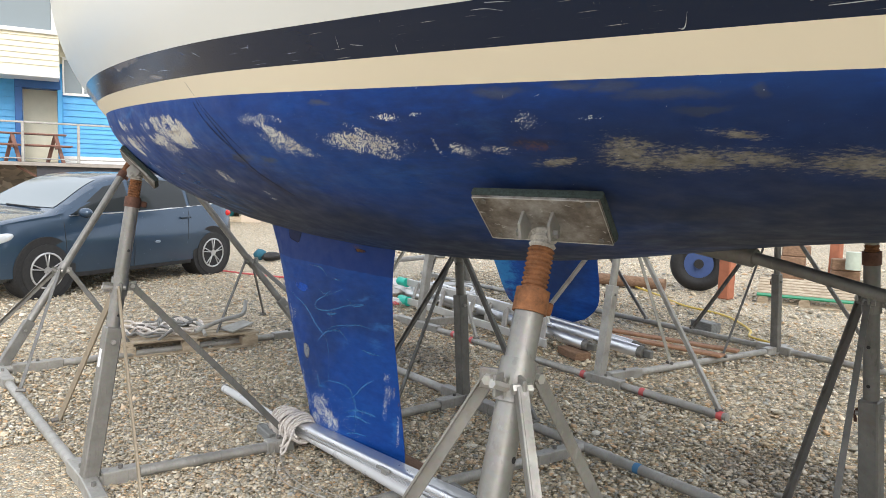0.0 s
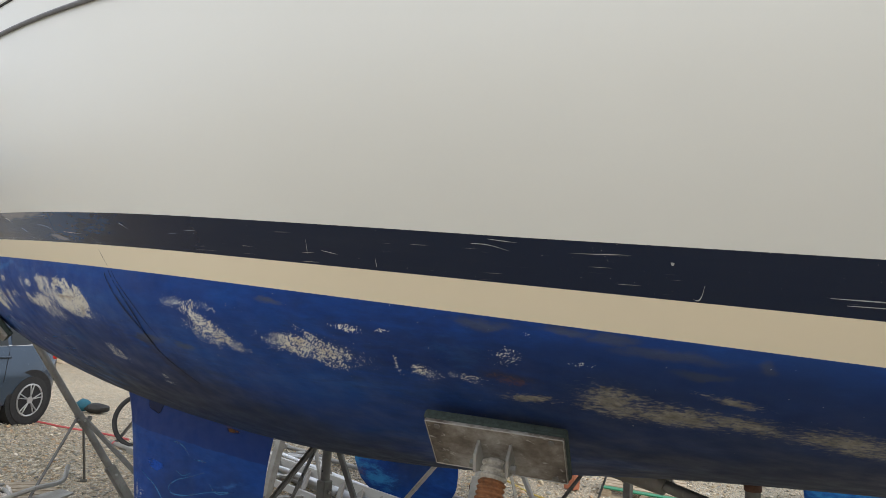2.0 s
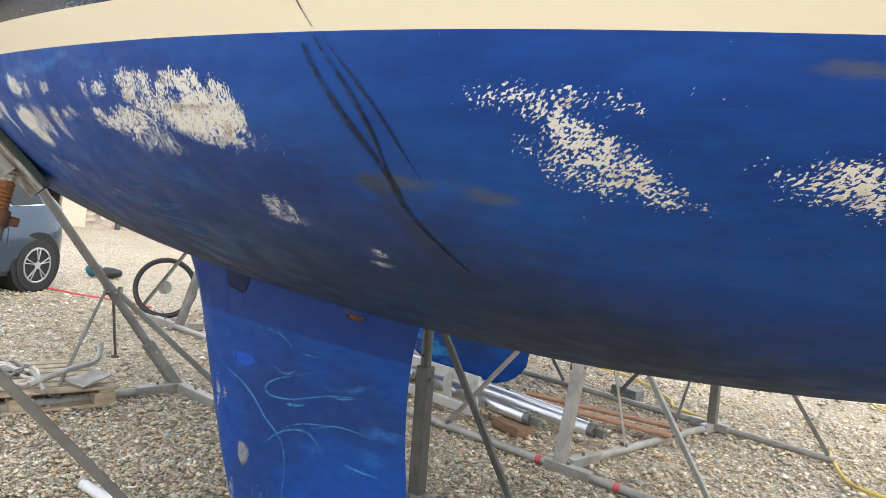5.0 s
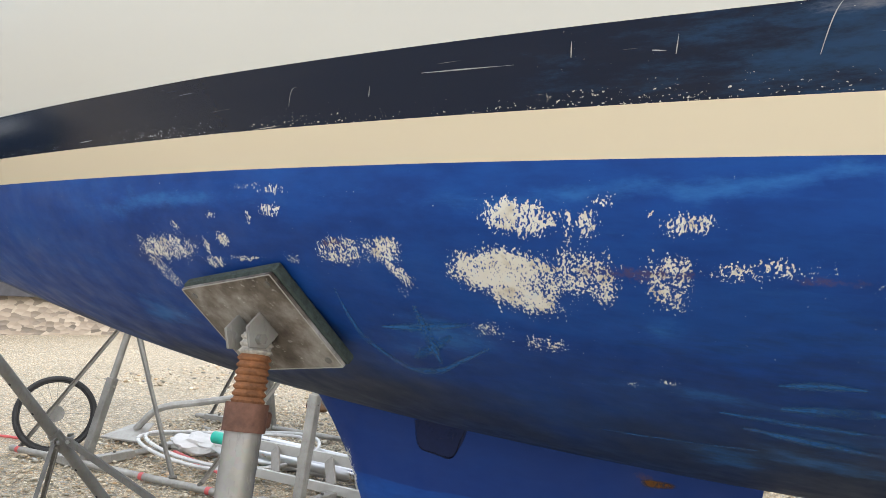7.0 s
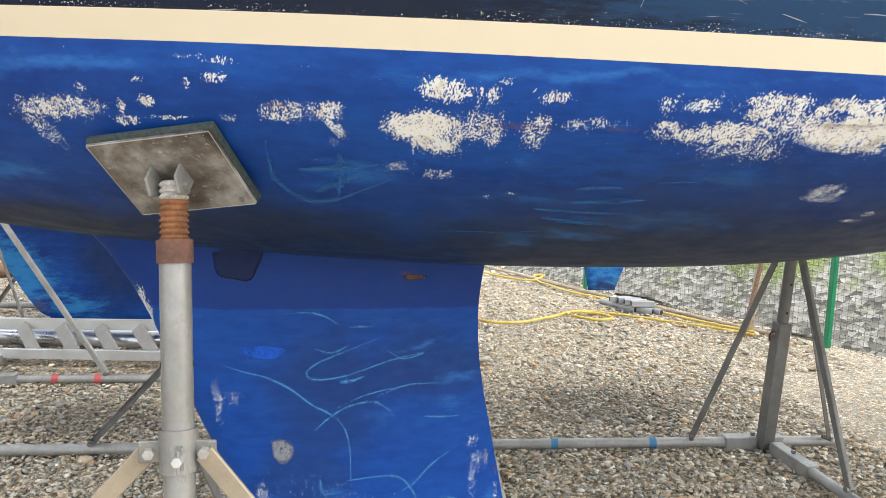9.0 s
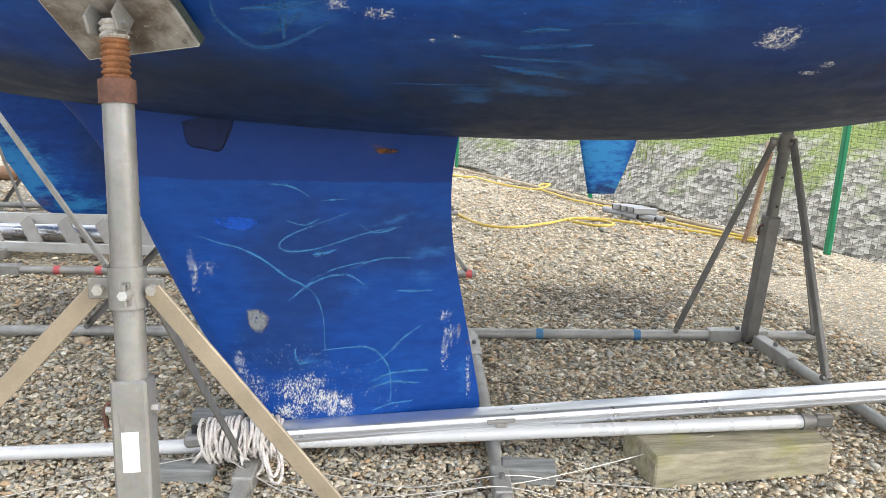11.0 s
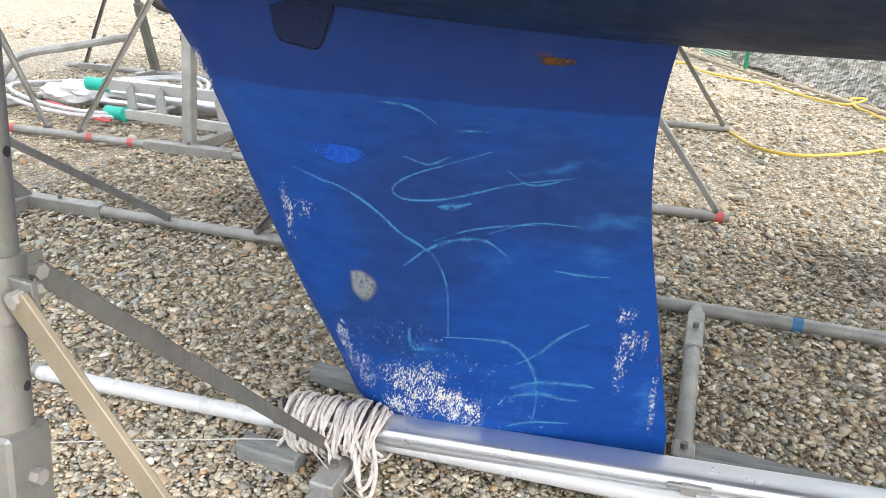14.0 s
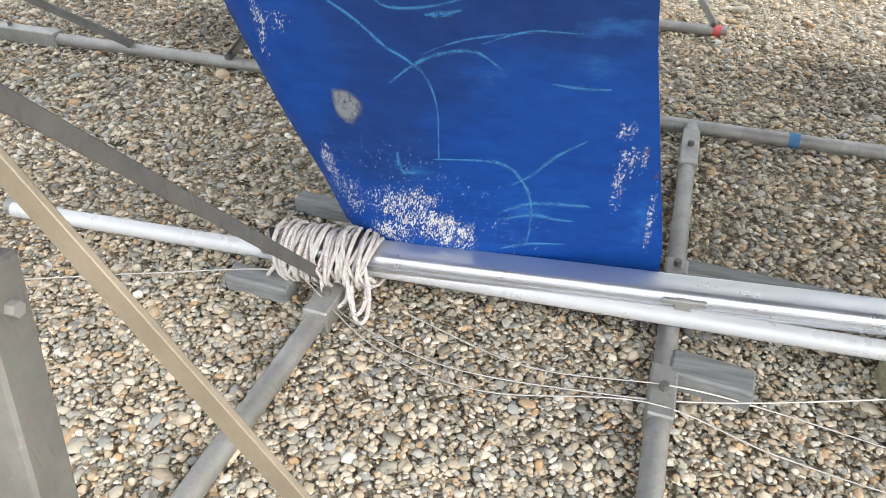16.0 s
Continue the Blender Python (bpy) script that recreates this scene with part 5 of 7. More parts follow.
OLD_WOOD = Mat("mossy_old_sleeper", 0.9)
_g = OLD_WOOD.noise(10, OLD_WOOD.scaled(OLD_WOOD.pos(), (0.4, 3, 3)), detail=8, rough=0.7)
_c = OLD_WOOD.ramp(_g, [(0.3, (0.16, 0.14, 0.095)), (0.6, (0.40, 0.36, 0.25)), (0.75, (0.52, 0.48, 0.35))])
_moss = OLD_WOOD.step(OLD_WOOD.noise(6, detail=6), 0.5, 0.68)
OLD_WOOD.color(OLD_WOOD.mix(OLD_WOOD.math("MULTIPLY", _moss, 0.5), _c, (0.30, 0.29, 0.08)))
OLD_WOOD.bump(_g, 0.6, 0.01)
GREY_WOOD = Mat("silvered_timber", 0.9)
_g = GREY_WOOD.noise(14, GREY_WOOD.scaled(GREY_WOOD.pos(), (0.25, 3, 3)), detail=8, rough=0.7)
GREY_WOOD.color(GREY_WOOD.ramp(_g, [(0.3, (0.13, 0.135, 0.13)), (0.65, (0.30, 0.305, 0.295)), (0.8, (0.40, 0.40, 0.38))]))
GREY_WOOD.bump(_g, 0.5, 0.006)
BROWN_WOOD = Mat("brown_plank", 0.85)
_g = BROWN_WOOD.noise(12, BROWN_WOOD.scaled(BROWN_WOOD.pos(), (0.4, 3, 3)), detail=8, rough=0.7)
BROWN_WOOD.color(BROWN_WOOD.ramp(_g, [(0.3, (0.13, 0.07, 0.04)), (0.7, (0.30, 0.19, 0.12))]))
PALE_WOOD = Mat("pale_pallet_wood", 0.85)
_g = PALE_WOOD.noise(9, PALE_WOOD.scaled(PALE_WOOD.pos(), (1.0, 1.0, 3)), detail=8, rough=0.7)
PALE_WOOD.color(PALE_WOOD.ramp(_g, [(0.3, (0.26, 0.20, 0.13)), (0.7, (0.52, 0.44, 0.33))]))

timber("sleeper", -2.50, 1.75, -1.76, 1.82, 0.27, 0.0, 0.137, OLD_WOOD.m, "thick mossy old sleeper under the spars")
timber("block", -4.30, 1.79, -4.10, 1.77, 0.07, 0.0, 0.06, GREY_WOOD.m, "silver-grey timber block beside the tube frame")
timber("block", -4.27, 2.23, -4.05, 2.20, 0.065, 0.0, 0.055, GREY_WOOD.m, "silver-grey timber block beside the keel")
timber("block", -4.02, 2.06, -3.70, 2.06, 0.14, 0.0, 0.113, GREY_WOOD.m, "silver-grey timber block under the keel")
timber("block", -3.30, 2.06, -3.08, 2.06, 0.16, 0.0, 0.113, BROWN_WOOD.m, "brown timber block under the keel")
timber("block", -3.04, 1.73, -2.84, 1.70, 0.095, 0.0, 0.068, GREY_WOOD.m, "short silver-grey timber offcut on gravel")
timber("block", -3.02, 2.18, -2.55, 2.13, 0.10, 0.0, 0.045, GREY_WOOD.m, "flat silver-grey plank behind the keel")
timber("block", 1.2, 1.87, 1.5, 1.87, 0.2, 0.0, 0.40, OLD_WOOD.m, "stacked timber block under the mast")


# ---------------------------------------------------------------- second boat and its cradle
BLUE2 = bottom_paint("faded_turquoise_antifouling", [], [(-6.45, 0.58, 0.42, 0.34, -0.6), (-6.0, 0.25, 0.3, 0.1, 0.0), (-1.5, 0.85, 0.4, 0.42, 0.0)], [(-5.55, 0.7, 0.5, 0.6, 0.0), (-1.4, 0.5, 0.25, 0.1, 0.0)], [(-6.28, 0.27, 0.15, 0.1, 0.0)], deep=0.62, fade=0.62)
boat2 = thing("yacht", (-5.5, 5.85, 0.0), "neighbouring yacht with patchy turquoise-blue fin keel, propped ashore", "sailboat")


def hull2_grid(levels, n_x=60):
    bm = hull_grid(levels, n_x)
    for v in bm.verts:
        v.co = Vector((-5.6 + (v.co.x + 3.2) * 0.80, 5.85 + (v.co.y - YC) * 0.9, v.co.z + 0.12))
    return bm


part("bottom", hull2_grid(below_rows(10)), BLUE2, boat2, smooth=True)
part("topside", hull2_grid(between(WL, SHEER, 8)), WHITE_HULL, boat2, smooth=True)
_bm = bmesh.new()
_rows = []
for _i in range(41):
    _x = X0 + 0.02 + (X1 - X0 - 0.04) * _i / 40
    _rows.append([_bm.verts.new((-5.6 + (_x + 3.2) * 0.8, 5.85 + 0.9 * _s * curve_at(BD, _x), SHEER(_x) + 0.12 + 0.04 * (1 - abs(_s)))) for _s in (-1, 0, 1)])
for _a, _b in zip(_rows, _rows[1:]):
    for _k in range(2):
        _bm.faces.new((_a[_k], _b[_k], _b[_k + 1], _a[_k + 1]))
part("deck", _bm, WHITE_HULL, boat2)
fin([(0.09, -6.05), (0.20, -6.28), (0.65, -6.58), (0.90, -6.84), (1.45, -7.25)], [(0.09, -5.30), (0.16, -5.12), (0.35, -4.97), (0.85, -5.02), (1.45, -5.0)], 5.85, 0.07, 0.09, 1.45, 24, BLUE2, boat2, "fin_keel", 1.25)
fin([(0.48, -1.60), (0.95, -1.71), (1.6, -1.84)], [(0.48, -1.36), (0.95, -1.20), (1.6, -1.12)], 5.48, 0.035, 0.48, 1.9, 10, BLUE2, boat2, "rudder", 1.7)

cradle2 = thing("boat_cradle", (-6.0, 5.85, 0.0), "galvanised cradle with red-taped ground tubes under the yacht", "boat cradle")
ground_tube(cradle2, (-2.73, 4.44, G), (-9.40, 4.60, G), sleeves=((0.88, 1.22), (3.2, 3.9), (5.8, 6.2)))
ground_tube(cradle2, (-2.56, 6.80, G), (-9.4, 7.00, G), sleeves=((0.85, 1.2), (3.4, 3.8), (6.3, 6.7)))
ground_tube(cradle2, (-3.85, 4.48, G), (-3.55, 6.80, G), sleeves=((0.1, 0.45), (2.15, 2.5)))
ground_tube(cradle2, (-6.30, 4.56, G), (-6.1, 6.92, G), sleeves=((0.1, 0.5),))
ground_tube(cradle2, (-8.5, 4.60, G), (-8.3, 7.0, G), sleeves=((0.1, 0.5), (2.1, 2.4)))
stand(cradle2, (-3.85, 4.47, 0.02), (-3.85, 4.70, 1.62), 0.78, 1.30, 1.55, ((-2.80, 4.45, 0.07), (-4.80, 4.49, 0.07), (-3.75, 5.3, 0.07)), thread=False, holes=None, pole_mat=GALV_LIGHT)
stand(cradle2, (-6.30, 4.56, 0.02), (-6.25, 4.74, 1.62), 0.86, 1.35, 1.55, ((-5.35, 4.51, 0.07), (-7.2, 4.56, 0.07), (-6.2, 5.4, 0.07)), thread=False, holes=None, pole_mat=GALV_LIGHT)
stand(cradle2, (-3.55, 6.78, 0.02), (-3.58, 6.65, 1.62), 0.78, 1.30, 1.55, ((-2.62, 6.81, 0.07), (-4.5, 6.86, 0.07), (-3.62, 5.95, 0.07)), thread=False, holes=None, pole_mat=GALV_DARK)
stand(cradle2, (-6.1, 6.92, 0.02), (-6.1, 6.7, 1.62), 0.78, 1.30, 1.55, ((-5.1, 6.88, 0.07), (-7.1, 6.95, 0.07)), thread=False, holes=None)
stand(cradle2, (-8.5, 4.60, 0.02), (-8.35, 5.0, 1.75), 0.75, 1.25, 1.55, ((-7.5, 4.58, 0.07), (-9.3, 4.62, 0.07), (-8.4, 5.4, 0.07)), thread=False, holes=None)
stand(cradle2, (-8.3, 7.0, 0.02), (-8.3, 6.6, 1.75), 0.75, 1.25, 1.55, ((-7.3, 6.96, 0.07), (-9.2, 7.02, 0.07)), thread=False, holes=None)
for _x in (-3.42, -4.0, -5.4, -5.68, -6.75, -7.1, -7.8, -9.3, -2.78):
    _y = 4.44 + (-2.73 - _x) * 0.024
    part("red_tape", tube((_x - 0.022, _y + 0.0018, G), (_x + 0.022, _y - 0.0018, G), 0.0312, seg=16, caps=False), RED, cradle2, "red tape band", True)
for _x in (-1.98, -2.55):
    _y = 3.32 + (_x + 6.50) * (-0.0354)
    part("blue_tape", tube((_x - 0.02, _y + 0.002, G), (_x + 0.02, _y - 0.002, G), 0.0305, seg=16, caps=False), plain("blue_tape", (0.06, 0.20, 0.38), 0.6), cradle, "blue paint band", True)

# ladder lying on its edge among the tubes
ladder = thing("ladder", (-6.1, 5.12, 0.0), "white aluminium step ladder lying on its edge", "ladder")
LADDER = plain("ladder_aluminium", (0.62, 0.62, 0.60), 0.4, 0.5, 0.1, 8)
part("rail", bar((-7.24, 5.11, 0.08), (-4.78, 4.86, 0.085), 0.03, 0.075), LADDER, ladder)
part("rail", bar((-7.58, 5.345, 0.25), (-4.95, 5.08, 0.27), 0.03, 0.085), LADDER, ladder)
for _i in range(9):
    _f = (_i + 0.5) / 9
    _a = Vector((-7.30 + 2.60 * _f, 5.12 - 0.26 * _f, 0.09))
    part("tread", bar(_a, _a + Vector((-0.17, 0.21, 0.16)), 0.10, 0.022, 0.003, (0, 1, 0)), plain("tread_grey", (0.35, 0.33, 0.30), 0.6, 0.3), ladder)

# more spars lying beyond
for _p, _q, _r in (((-7.9, 5.78, 0.125), (-4.0, 5.22, 0.125), 0.055), ((-7.8, 5.62, 0.12), (-4.45, 5.02, 0.12), 0.05), ((-8.1, 6.2, 0.10), (-4.3, 5.55, 0.10), 0.03), ((-8.2, 5.55, 0.05), (-5.2, 5.42, 0.05), 0.03)):
    sp = thing("spar", ((_p[0] + _q[0]) / 2, (_p[1] + _q[1]) / 2, 0.05), "silver aluminium spar lying among cradle tubes", "spar", "spars beyond the keel")
    part("extrusion", tube(_p, _q, _r, seg=18), MAST_ALU, sp, smooth=True)
    _d = (Vector(_q) - Vector(_p)).normalized()
    _e = part("end_cap", tube(Vector(_q), Vector(_q) + _d * 0.05, _r * 1.05, _r * 0.9), GALV_DARK, sp, smooth=True)
    part("tang", bar(Vector(_q) + _d * 0.05, Vector(_q) + _d * 0.14, _r * 0.8, _r * 1.2, 0.006), GALV_DARK, _e)
timber("block", -4.68, 5.02, -4.38, 4.92, 0.16, 0.0, 0.07, BROWN_WOOD.m, "brown wooden block carrying the spars")
for _p, _q in (((-5.15, 5.62, 0.085), (-3.60, 5.90, 0.085)), ((-4.95, 5.9, 0.085), (-3.62, 6.2, 0.085))):
    timber("plank", _p[0], _p[1], _q[0], _q[1], 0.11, 0.07, 0.095, plain("rust_brown_plank", (0.30, 0.16, 0.09), 0.8, 0, 0.3, 14), "rust-brown plank laid across the cradle tubes")
timber("block", -4.66, 7.18, -4.36, 7.10, 0.14, 0.0, 0.11, GREY_WOOD.m, "weathered timber block on gravel")

for _c, _ax in (((-7.665, 5.345, 0.24), (0.17, -0.015, 0.0)), ((-7.33, 5.12, 0.075), (0.17, -0.02, 0.0))):
    f = thing("fender", _c, "turquoise plastic cap on the end of a ladder rail", "fender", "turquoise caps")
    a, b = Vector(_c) - Vector(_ax) / 2, Vector(_c) + Vector(_ax) / 2
    part("body", tube(a, b, 0.055, 0.052, seg=18), TEAL, f, smooth=True)
    part("rim", tube(b, b + Vector(_ax) * 0.08, 0.058, seg=18), TEAL, f, smooth=True)
_ring = []
for _i in range(40):
    _a = math.tau * _i / 40
    _ring.append((-7.85 + 0.85 * math.cos(_a), 5.65 + 0.72 * math.sin(_a), 0.10 + 0.05 * math.sin(_a * 2)))
for _k in range(2):
    tagged(part("hose_loop", pipe([(x + 0.04 * _k, y + 0.05 * _k, z + 0.02 * _k) for x, y, z in _ring], 0.017, 8, closed=True), MAST_WHITE, smooth=True), "coiled white plastic hose lying on gravel", "hose", "white hose coils")
_bm = bmesh.new()
bmesh.ops.create_icosphere(_bm, subdivisions=4, radius=1.0)
for _v in _bm.verts:
    _n = _v.co.copy()
    _k = 1 + 0.35 * noise.noise(_n * 2.0) + 0.12 * noise.noise(_n * 6.0)
    _v.co = Vector((-8.1, 5.62, 0.08)) + Vector((_n.x * 0.35 * _k, _n.y * 0.18 * _k, max(-0.08, _n.z * 0.11 * _k)))
tagged(part("sail_bag", _bm, plain("white_sailcloth", (0.72, 0.72, 0.72), 0.8, 0, 0.08), smooth=True), "crumpled white sailcloth bag on gravel", "bag")
for _k in range(2):
    tagged(part("red_line", pipe(smooth_line([(-8.2, 5.30 + 0.05 * _k, 0.05), (-7.8, 5.12, 0.06 + 0.02 * _k), (-7.3, 4.97 + 0.04 * _k, 0.04)], 8), 0.012, 6), RED, smooth=True), "red rope lying by the ladder", "rope", "red ropes")
tagged(part("red_line", pipe(smooth_line([(-11.6, 4.1, 0.01), (-11.0, 4.45, 0.01), (-10.6, 4.55, 0.02), (-10.1, 4.9, 0.01), (-9.7, 5.0, 0.01)], 8), 0.014, 6), RED, smooth=True), "red rope trailing across open gravel", "rope")

# the bow anchor shapes beyond
anchor = thing("anchor", (-8.65, 5.65, 0.0), "grey galvanised plough anchor lying on gravel", "anchor")
part("shank", pipe(smooth_line([(-8.95, 5.60, 0.12), (-8.75, 5.70, 0.34), (-8.40, 5.95, 0.42), (-8.00, 6.30, 0.50)], 6), 0.035, 8), GALV_LIGHT, anchor, smooth=True)
part("fluke", slab([(-9.20, 5.40, 0.03), (-8.75, 5.45, 0.03), (-8.85, 5.75, 0.16), (-9.10, 5.70, 0.12)], (0, 0, 1), 0.02, 0.004), GALV_LIGHT, anchor)

# bicycle wheel leaning on the far cradle
wheel = thing("bicycle_wheel", (-9.15, 4.82, 0.0), "black bicycle wheel propped upright against the cradle", "wheel")
_wc, _wn = Vector((-9.13, 4.80, 0.345)), Vector((0.72, -0.62, 0.25)).normalized()
_ws = _wn.cross(Vector((0, 0, 1))).normalized()
_wu = _ws.cross(_wn)
_circle = lambda r, n: [_wc + r * (math.cos(math.tau * i / n) * _ws + math.sin(math.tau * i / n) * _wu) for i in range(n)]
part("tyre", pipe(_circle(0.325, 44), 0.024, 8, closed=True), BLACK, wheel, smooth=True)
part("rim", pipe(_circle(0.298, 44), 0.010, 6, closed=True), BLACK, wheel, smooth=True)
part("hub", tube(_wc - _wn * 0.05, _wc + _wn * 0.05, 0.022), GALV_DARK, wheel, smooth=True)
part("disc", tube(_wc + _wn * 0.045, _wc + _wn * 0.048, 0.075, seg=24), GALV_DARK, wheel)
for _i, _p in enumerate(_circle(0.298, 20)):
    part("spoke", tube(_wc + _wn * 0.04 * (-1) ** _i, _p, 0.0016, seg=5), GALV_DARK, wheel)

_h = thing("helmet_bag", (-12.15, 5.55, 0.0), "small teal and black kit bag lying on gravel", "bag")
_bm = bmesh.new()
bmesh.ops.create_icosphere(_bm, subdivisions=3, radius=1.0)
for _v in _bm.verts:
    _n = _v.co.copy()
    _v.co = Vector((-12.15, 5.55, 0.10)) + Vector((_n.x * 0.10, _n.y * 0.11, max(-0.11, _n.z * 0.10))) * (1 + 0.15 * noise.noise(_n * 2))
part("body", _bm, plain("teal_fabric", (0.012, 0.10, 0.15), 0.7), _h, smooth=True)
_bm = bmesh.new()
bmesh.ops.create_icosphere(_bm, subdivisions=3, radius=1.0)
for _v in _bm.verts:
    _n = _v.co.copy()
    _v.co = Vector((-12.05, 5.73, 0.07)) + Vector((_n.x * 0.12, _n.y * 0.2, max(-0.07, _n.z * 0.08))) * (1 + 0.2 * noise.noise(_n * 2))
part("strap", _bm, BLACK, _h, smooth=True)


# ---------------------------------------------------------------- pallet with anchor and rope
def pallet(m, label, paint=None):
    """A wooden pallet, 1.2 by 0.8 m, at the pose m."""
    p = thing("pallet", m.translation, label, "pallet", "pallets")
    def put(name, x0, y0, z0, x1, y1, z1, mat=PALE_WOOD.m):
        bm = box(x0, y0, z0, x1, y1, z1)
        bm.transform(m)
        part(name, bm, mat, p)
    for y in (-0.35, 0, 0.35):
        for x in (-0.52, 0, 0.52):
            put("block", x - 0.07, y - 0.05, 0.022, x + 0.07, y + 0.05, 0.098)
        put("runner", -0.6, y - 0.05, 0.0, 0.6, y + 0.05, 0.022)
    for x in (-0.52, 0, 0.52):
        put("stringer", x - 0.05, -0.4, 0.098, x + 0.05, 0.4, 0.118)
    for i in range(7):
        y = -0.4 + 0.8 * i / 6 * 0.885
        put("board", -0.6, y, 0.118, 0.6, y + 0.085, 0.138, paint if paint and i == 0 else PALE_WOOD.m)
    return p


pallet(pose(-6.82, 2.20, 0.0, 0, 0, 84), "pale wooden pallet on gravel loaded with rope and anchor")
anchor = thing("anchor", (-6.6, 2.5, 0.14), "galvanised anchor lying on a pallet", "anchor")
part("shank", pipe(smooth_line([(-6.45, 2.2, 0.18), (-6.5, 2.45, 0.24), (-6.6, 2.7, 0.26), (-6.7, 2.78, 0.36)], 6), 0.02, 8), GALV_LIGHT, anchor, smooth=True)
part("stock", pipe(smooth_line([(-6.9, 2.35, 0.17), (-6.6, 2.3, 0.2), (-6.35, 2.25, 0.16)], 6), 0.016, 8), GALV_LIGHT, anchor, smooth=True)
part("fluke", slab([(-6.55, 2.45, 0.15), (-6.35, 2.5, 0.15), (-6.4, 2.72, 0.2), (-6.55, 2.68, 0.2)], (0, 0, 1), 0.015, 0.003), GALV_LIGHT, anchor)
_rng = random.Random(8)
for _k in range(6):
    _pts = []
    _cx, _cy = -6.75 + _rng.uniform(-0.2, 0.2), 1.95 + _rng.uniform(-0.18, 0.25)
    for _i in range(26):
        _a = math.tau * _i / 11
        _r = 0.10 + 0.09 * _rng.random()
        _pts.append((_cx + _r * 1.3 * math.cos(_a), _cy + _r * math.sin(_a), 0.152 + 0.07 * _rng.random()))
    tagged(part("rope", pipe(smooth_line(_pts, 4), 0.011, 6), ROPE.m if _k % 2 else GALV, smooth=True), "tangled pale rope and chain heaped on a pallet", "rope", "ropes on the pallet")


# ---------------------------------------------------------------- fence, bank and hose
FENCE = [(2.9, -1.3), (1.75, 2.0), (0.62, 5.32), (-0.75, 8.05), (-2.08, 10.75), (-3.4, 14.6), (-5.1, 20.0)]
for _x, _y in FENCE:
    tagged(part("fence_post", bar((_x, _y, -0.1), (_x, _y, 1.75), 0.06, 0.045, 0.006, (1, 0, 0)), GREEN), "green painted steel fence post", "fence post", "fence posts")
MESH = plain("dark_green_fence_mesh", (0.035, 0.06, 0.04), 0.6)
_bm = bmesh.new()
for (_xa, _ya), (_xb, _yb) in zip(FENCE[1:], FENCE[2:]):
    _n = 62
    for _i in range(_n):
        _f = _i / _n
        _x, _y = _xa + (_xb - _xa) * _f, _ya + (_yb - _ya) * _f
        tube((_x, _y, 0.0), (_x, _y, 1.7), 0.0014, seg=3, bm=_bm, caps=False)
    for _k in range(30):
        _z = 0.02 + 1.68 * _k / 29
        tube((_xa, _ya, _z), (_xb, _yb, _z), 0.0014, seg=3, bm=_bm, caps=False)
tagged(part("fence_mesh", _bm, MESH), "fine dark green wire mesh fence", "fence", kind="stuff")

BANK = Mat("stony_grass_bank", 0.9)
_v = BANK.n("TexVoronoi")
BANK.link(BANK.pos(), _v.inputs["Vector"])
_v.inputs["Scale"].default_value = 17
_sp = BANK.n("SeparateColor")
BANK.link(_v.outputs["Color"], _sp.inputs[0])
_st = BANK.ramp(_sp.outputs[0], [(0.0, (0.10, 0.095, 0.08)), (0.5, (0.28, 0.26, 0.22)), (1.0, (0.47, 0.45, 0.40))])
_gr = BANK.ramp(BANK.noise(30, detail=6), [(0.3, (0.08, 0.12, 0.02)), (0.7, (0.30, 0.36, 0.10))])
_hz = BANK.n("SeparateXYZ")
BANK.link(BANK.pos(), _hz.inputs[0])
_m = BANK.step(BANK.math("ADD", BANK.math("MULTIPLY", _hz.outputs["Z"], 0.28), BANK.noise(1.6, detail=7, rough=0.7)), 0.60, 0.78)
BANK.color(BANK.mix(_m, _st, _gr))
BANK.bump(BANK.math("ADD", _v.outputs["Distance"], BANK.noise(60, detail=4)), 0.9, 0.03)
_bm = bmesh.new()
_rows = []
for _k in range(15):
    _u = _k / 14
    _row = []
    for (_x, _y) in smooth_line([(x, y, 0) for x, y in FENCE], 10) and [(p.x, p.y) for p in smooth_line([(x, y, 0) for x, y in FENCE], 10)]:
        _dist = 0.12 + 7.0 * _u
        _h = 2.6 * min(1.0, max(0.0, (_dist - 0.1) / 5.2)) ** 0.9
        _row.append(_bm.verts.new((_x + _dist * 0.93, _y + _dist * 0.36, -0.03 + _h + 0.10 * noise.noise((_x * 1.3 + _dist, _y * 1.3, 2)))))
    _rows.append(_row)
for _a, _b in zip(_rows, _rows[1:]):
    for _i in range(len(_a) - 1):
        _bm.faces.new((_a[_i], _b[_i], _b[_i + 1], _a[_i + 1]))
bmesh.ops.recalc_face_normals(_bm, faces=_bm.faces[:])
tagged(part("bank", _bm, BANK.m, smooth=True), "stony bank with tufts of green grass", "bank", kind="structure")
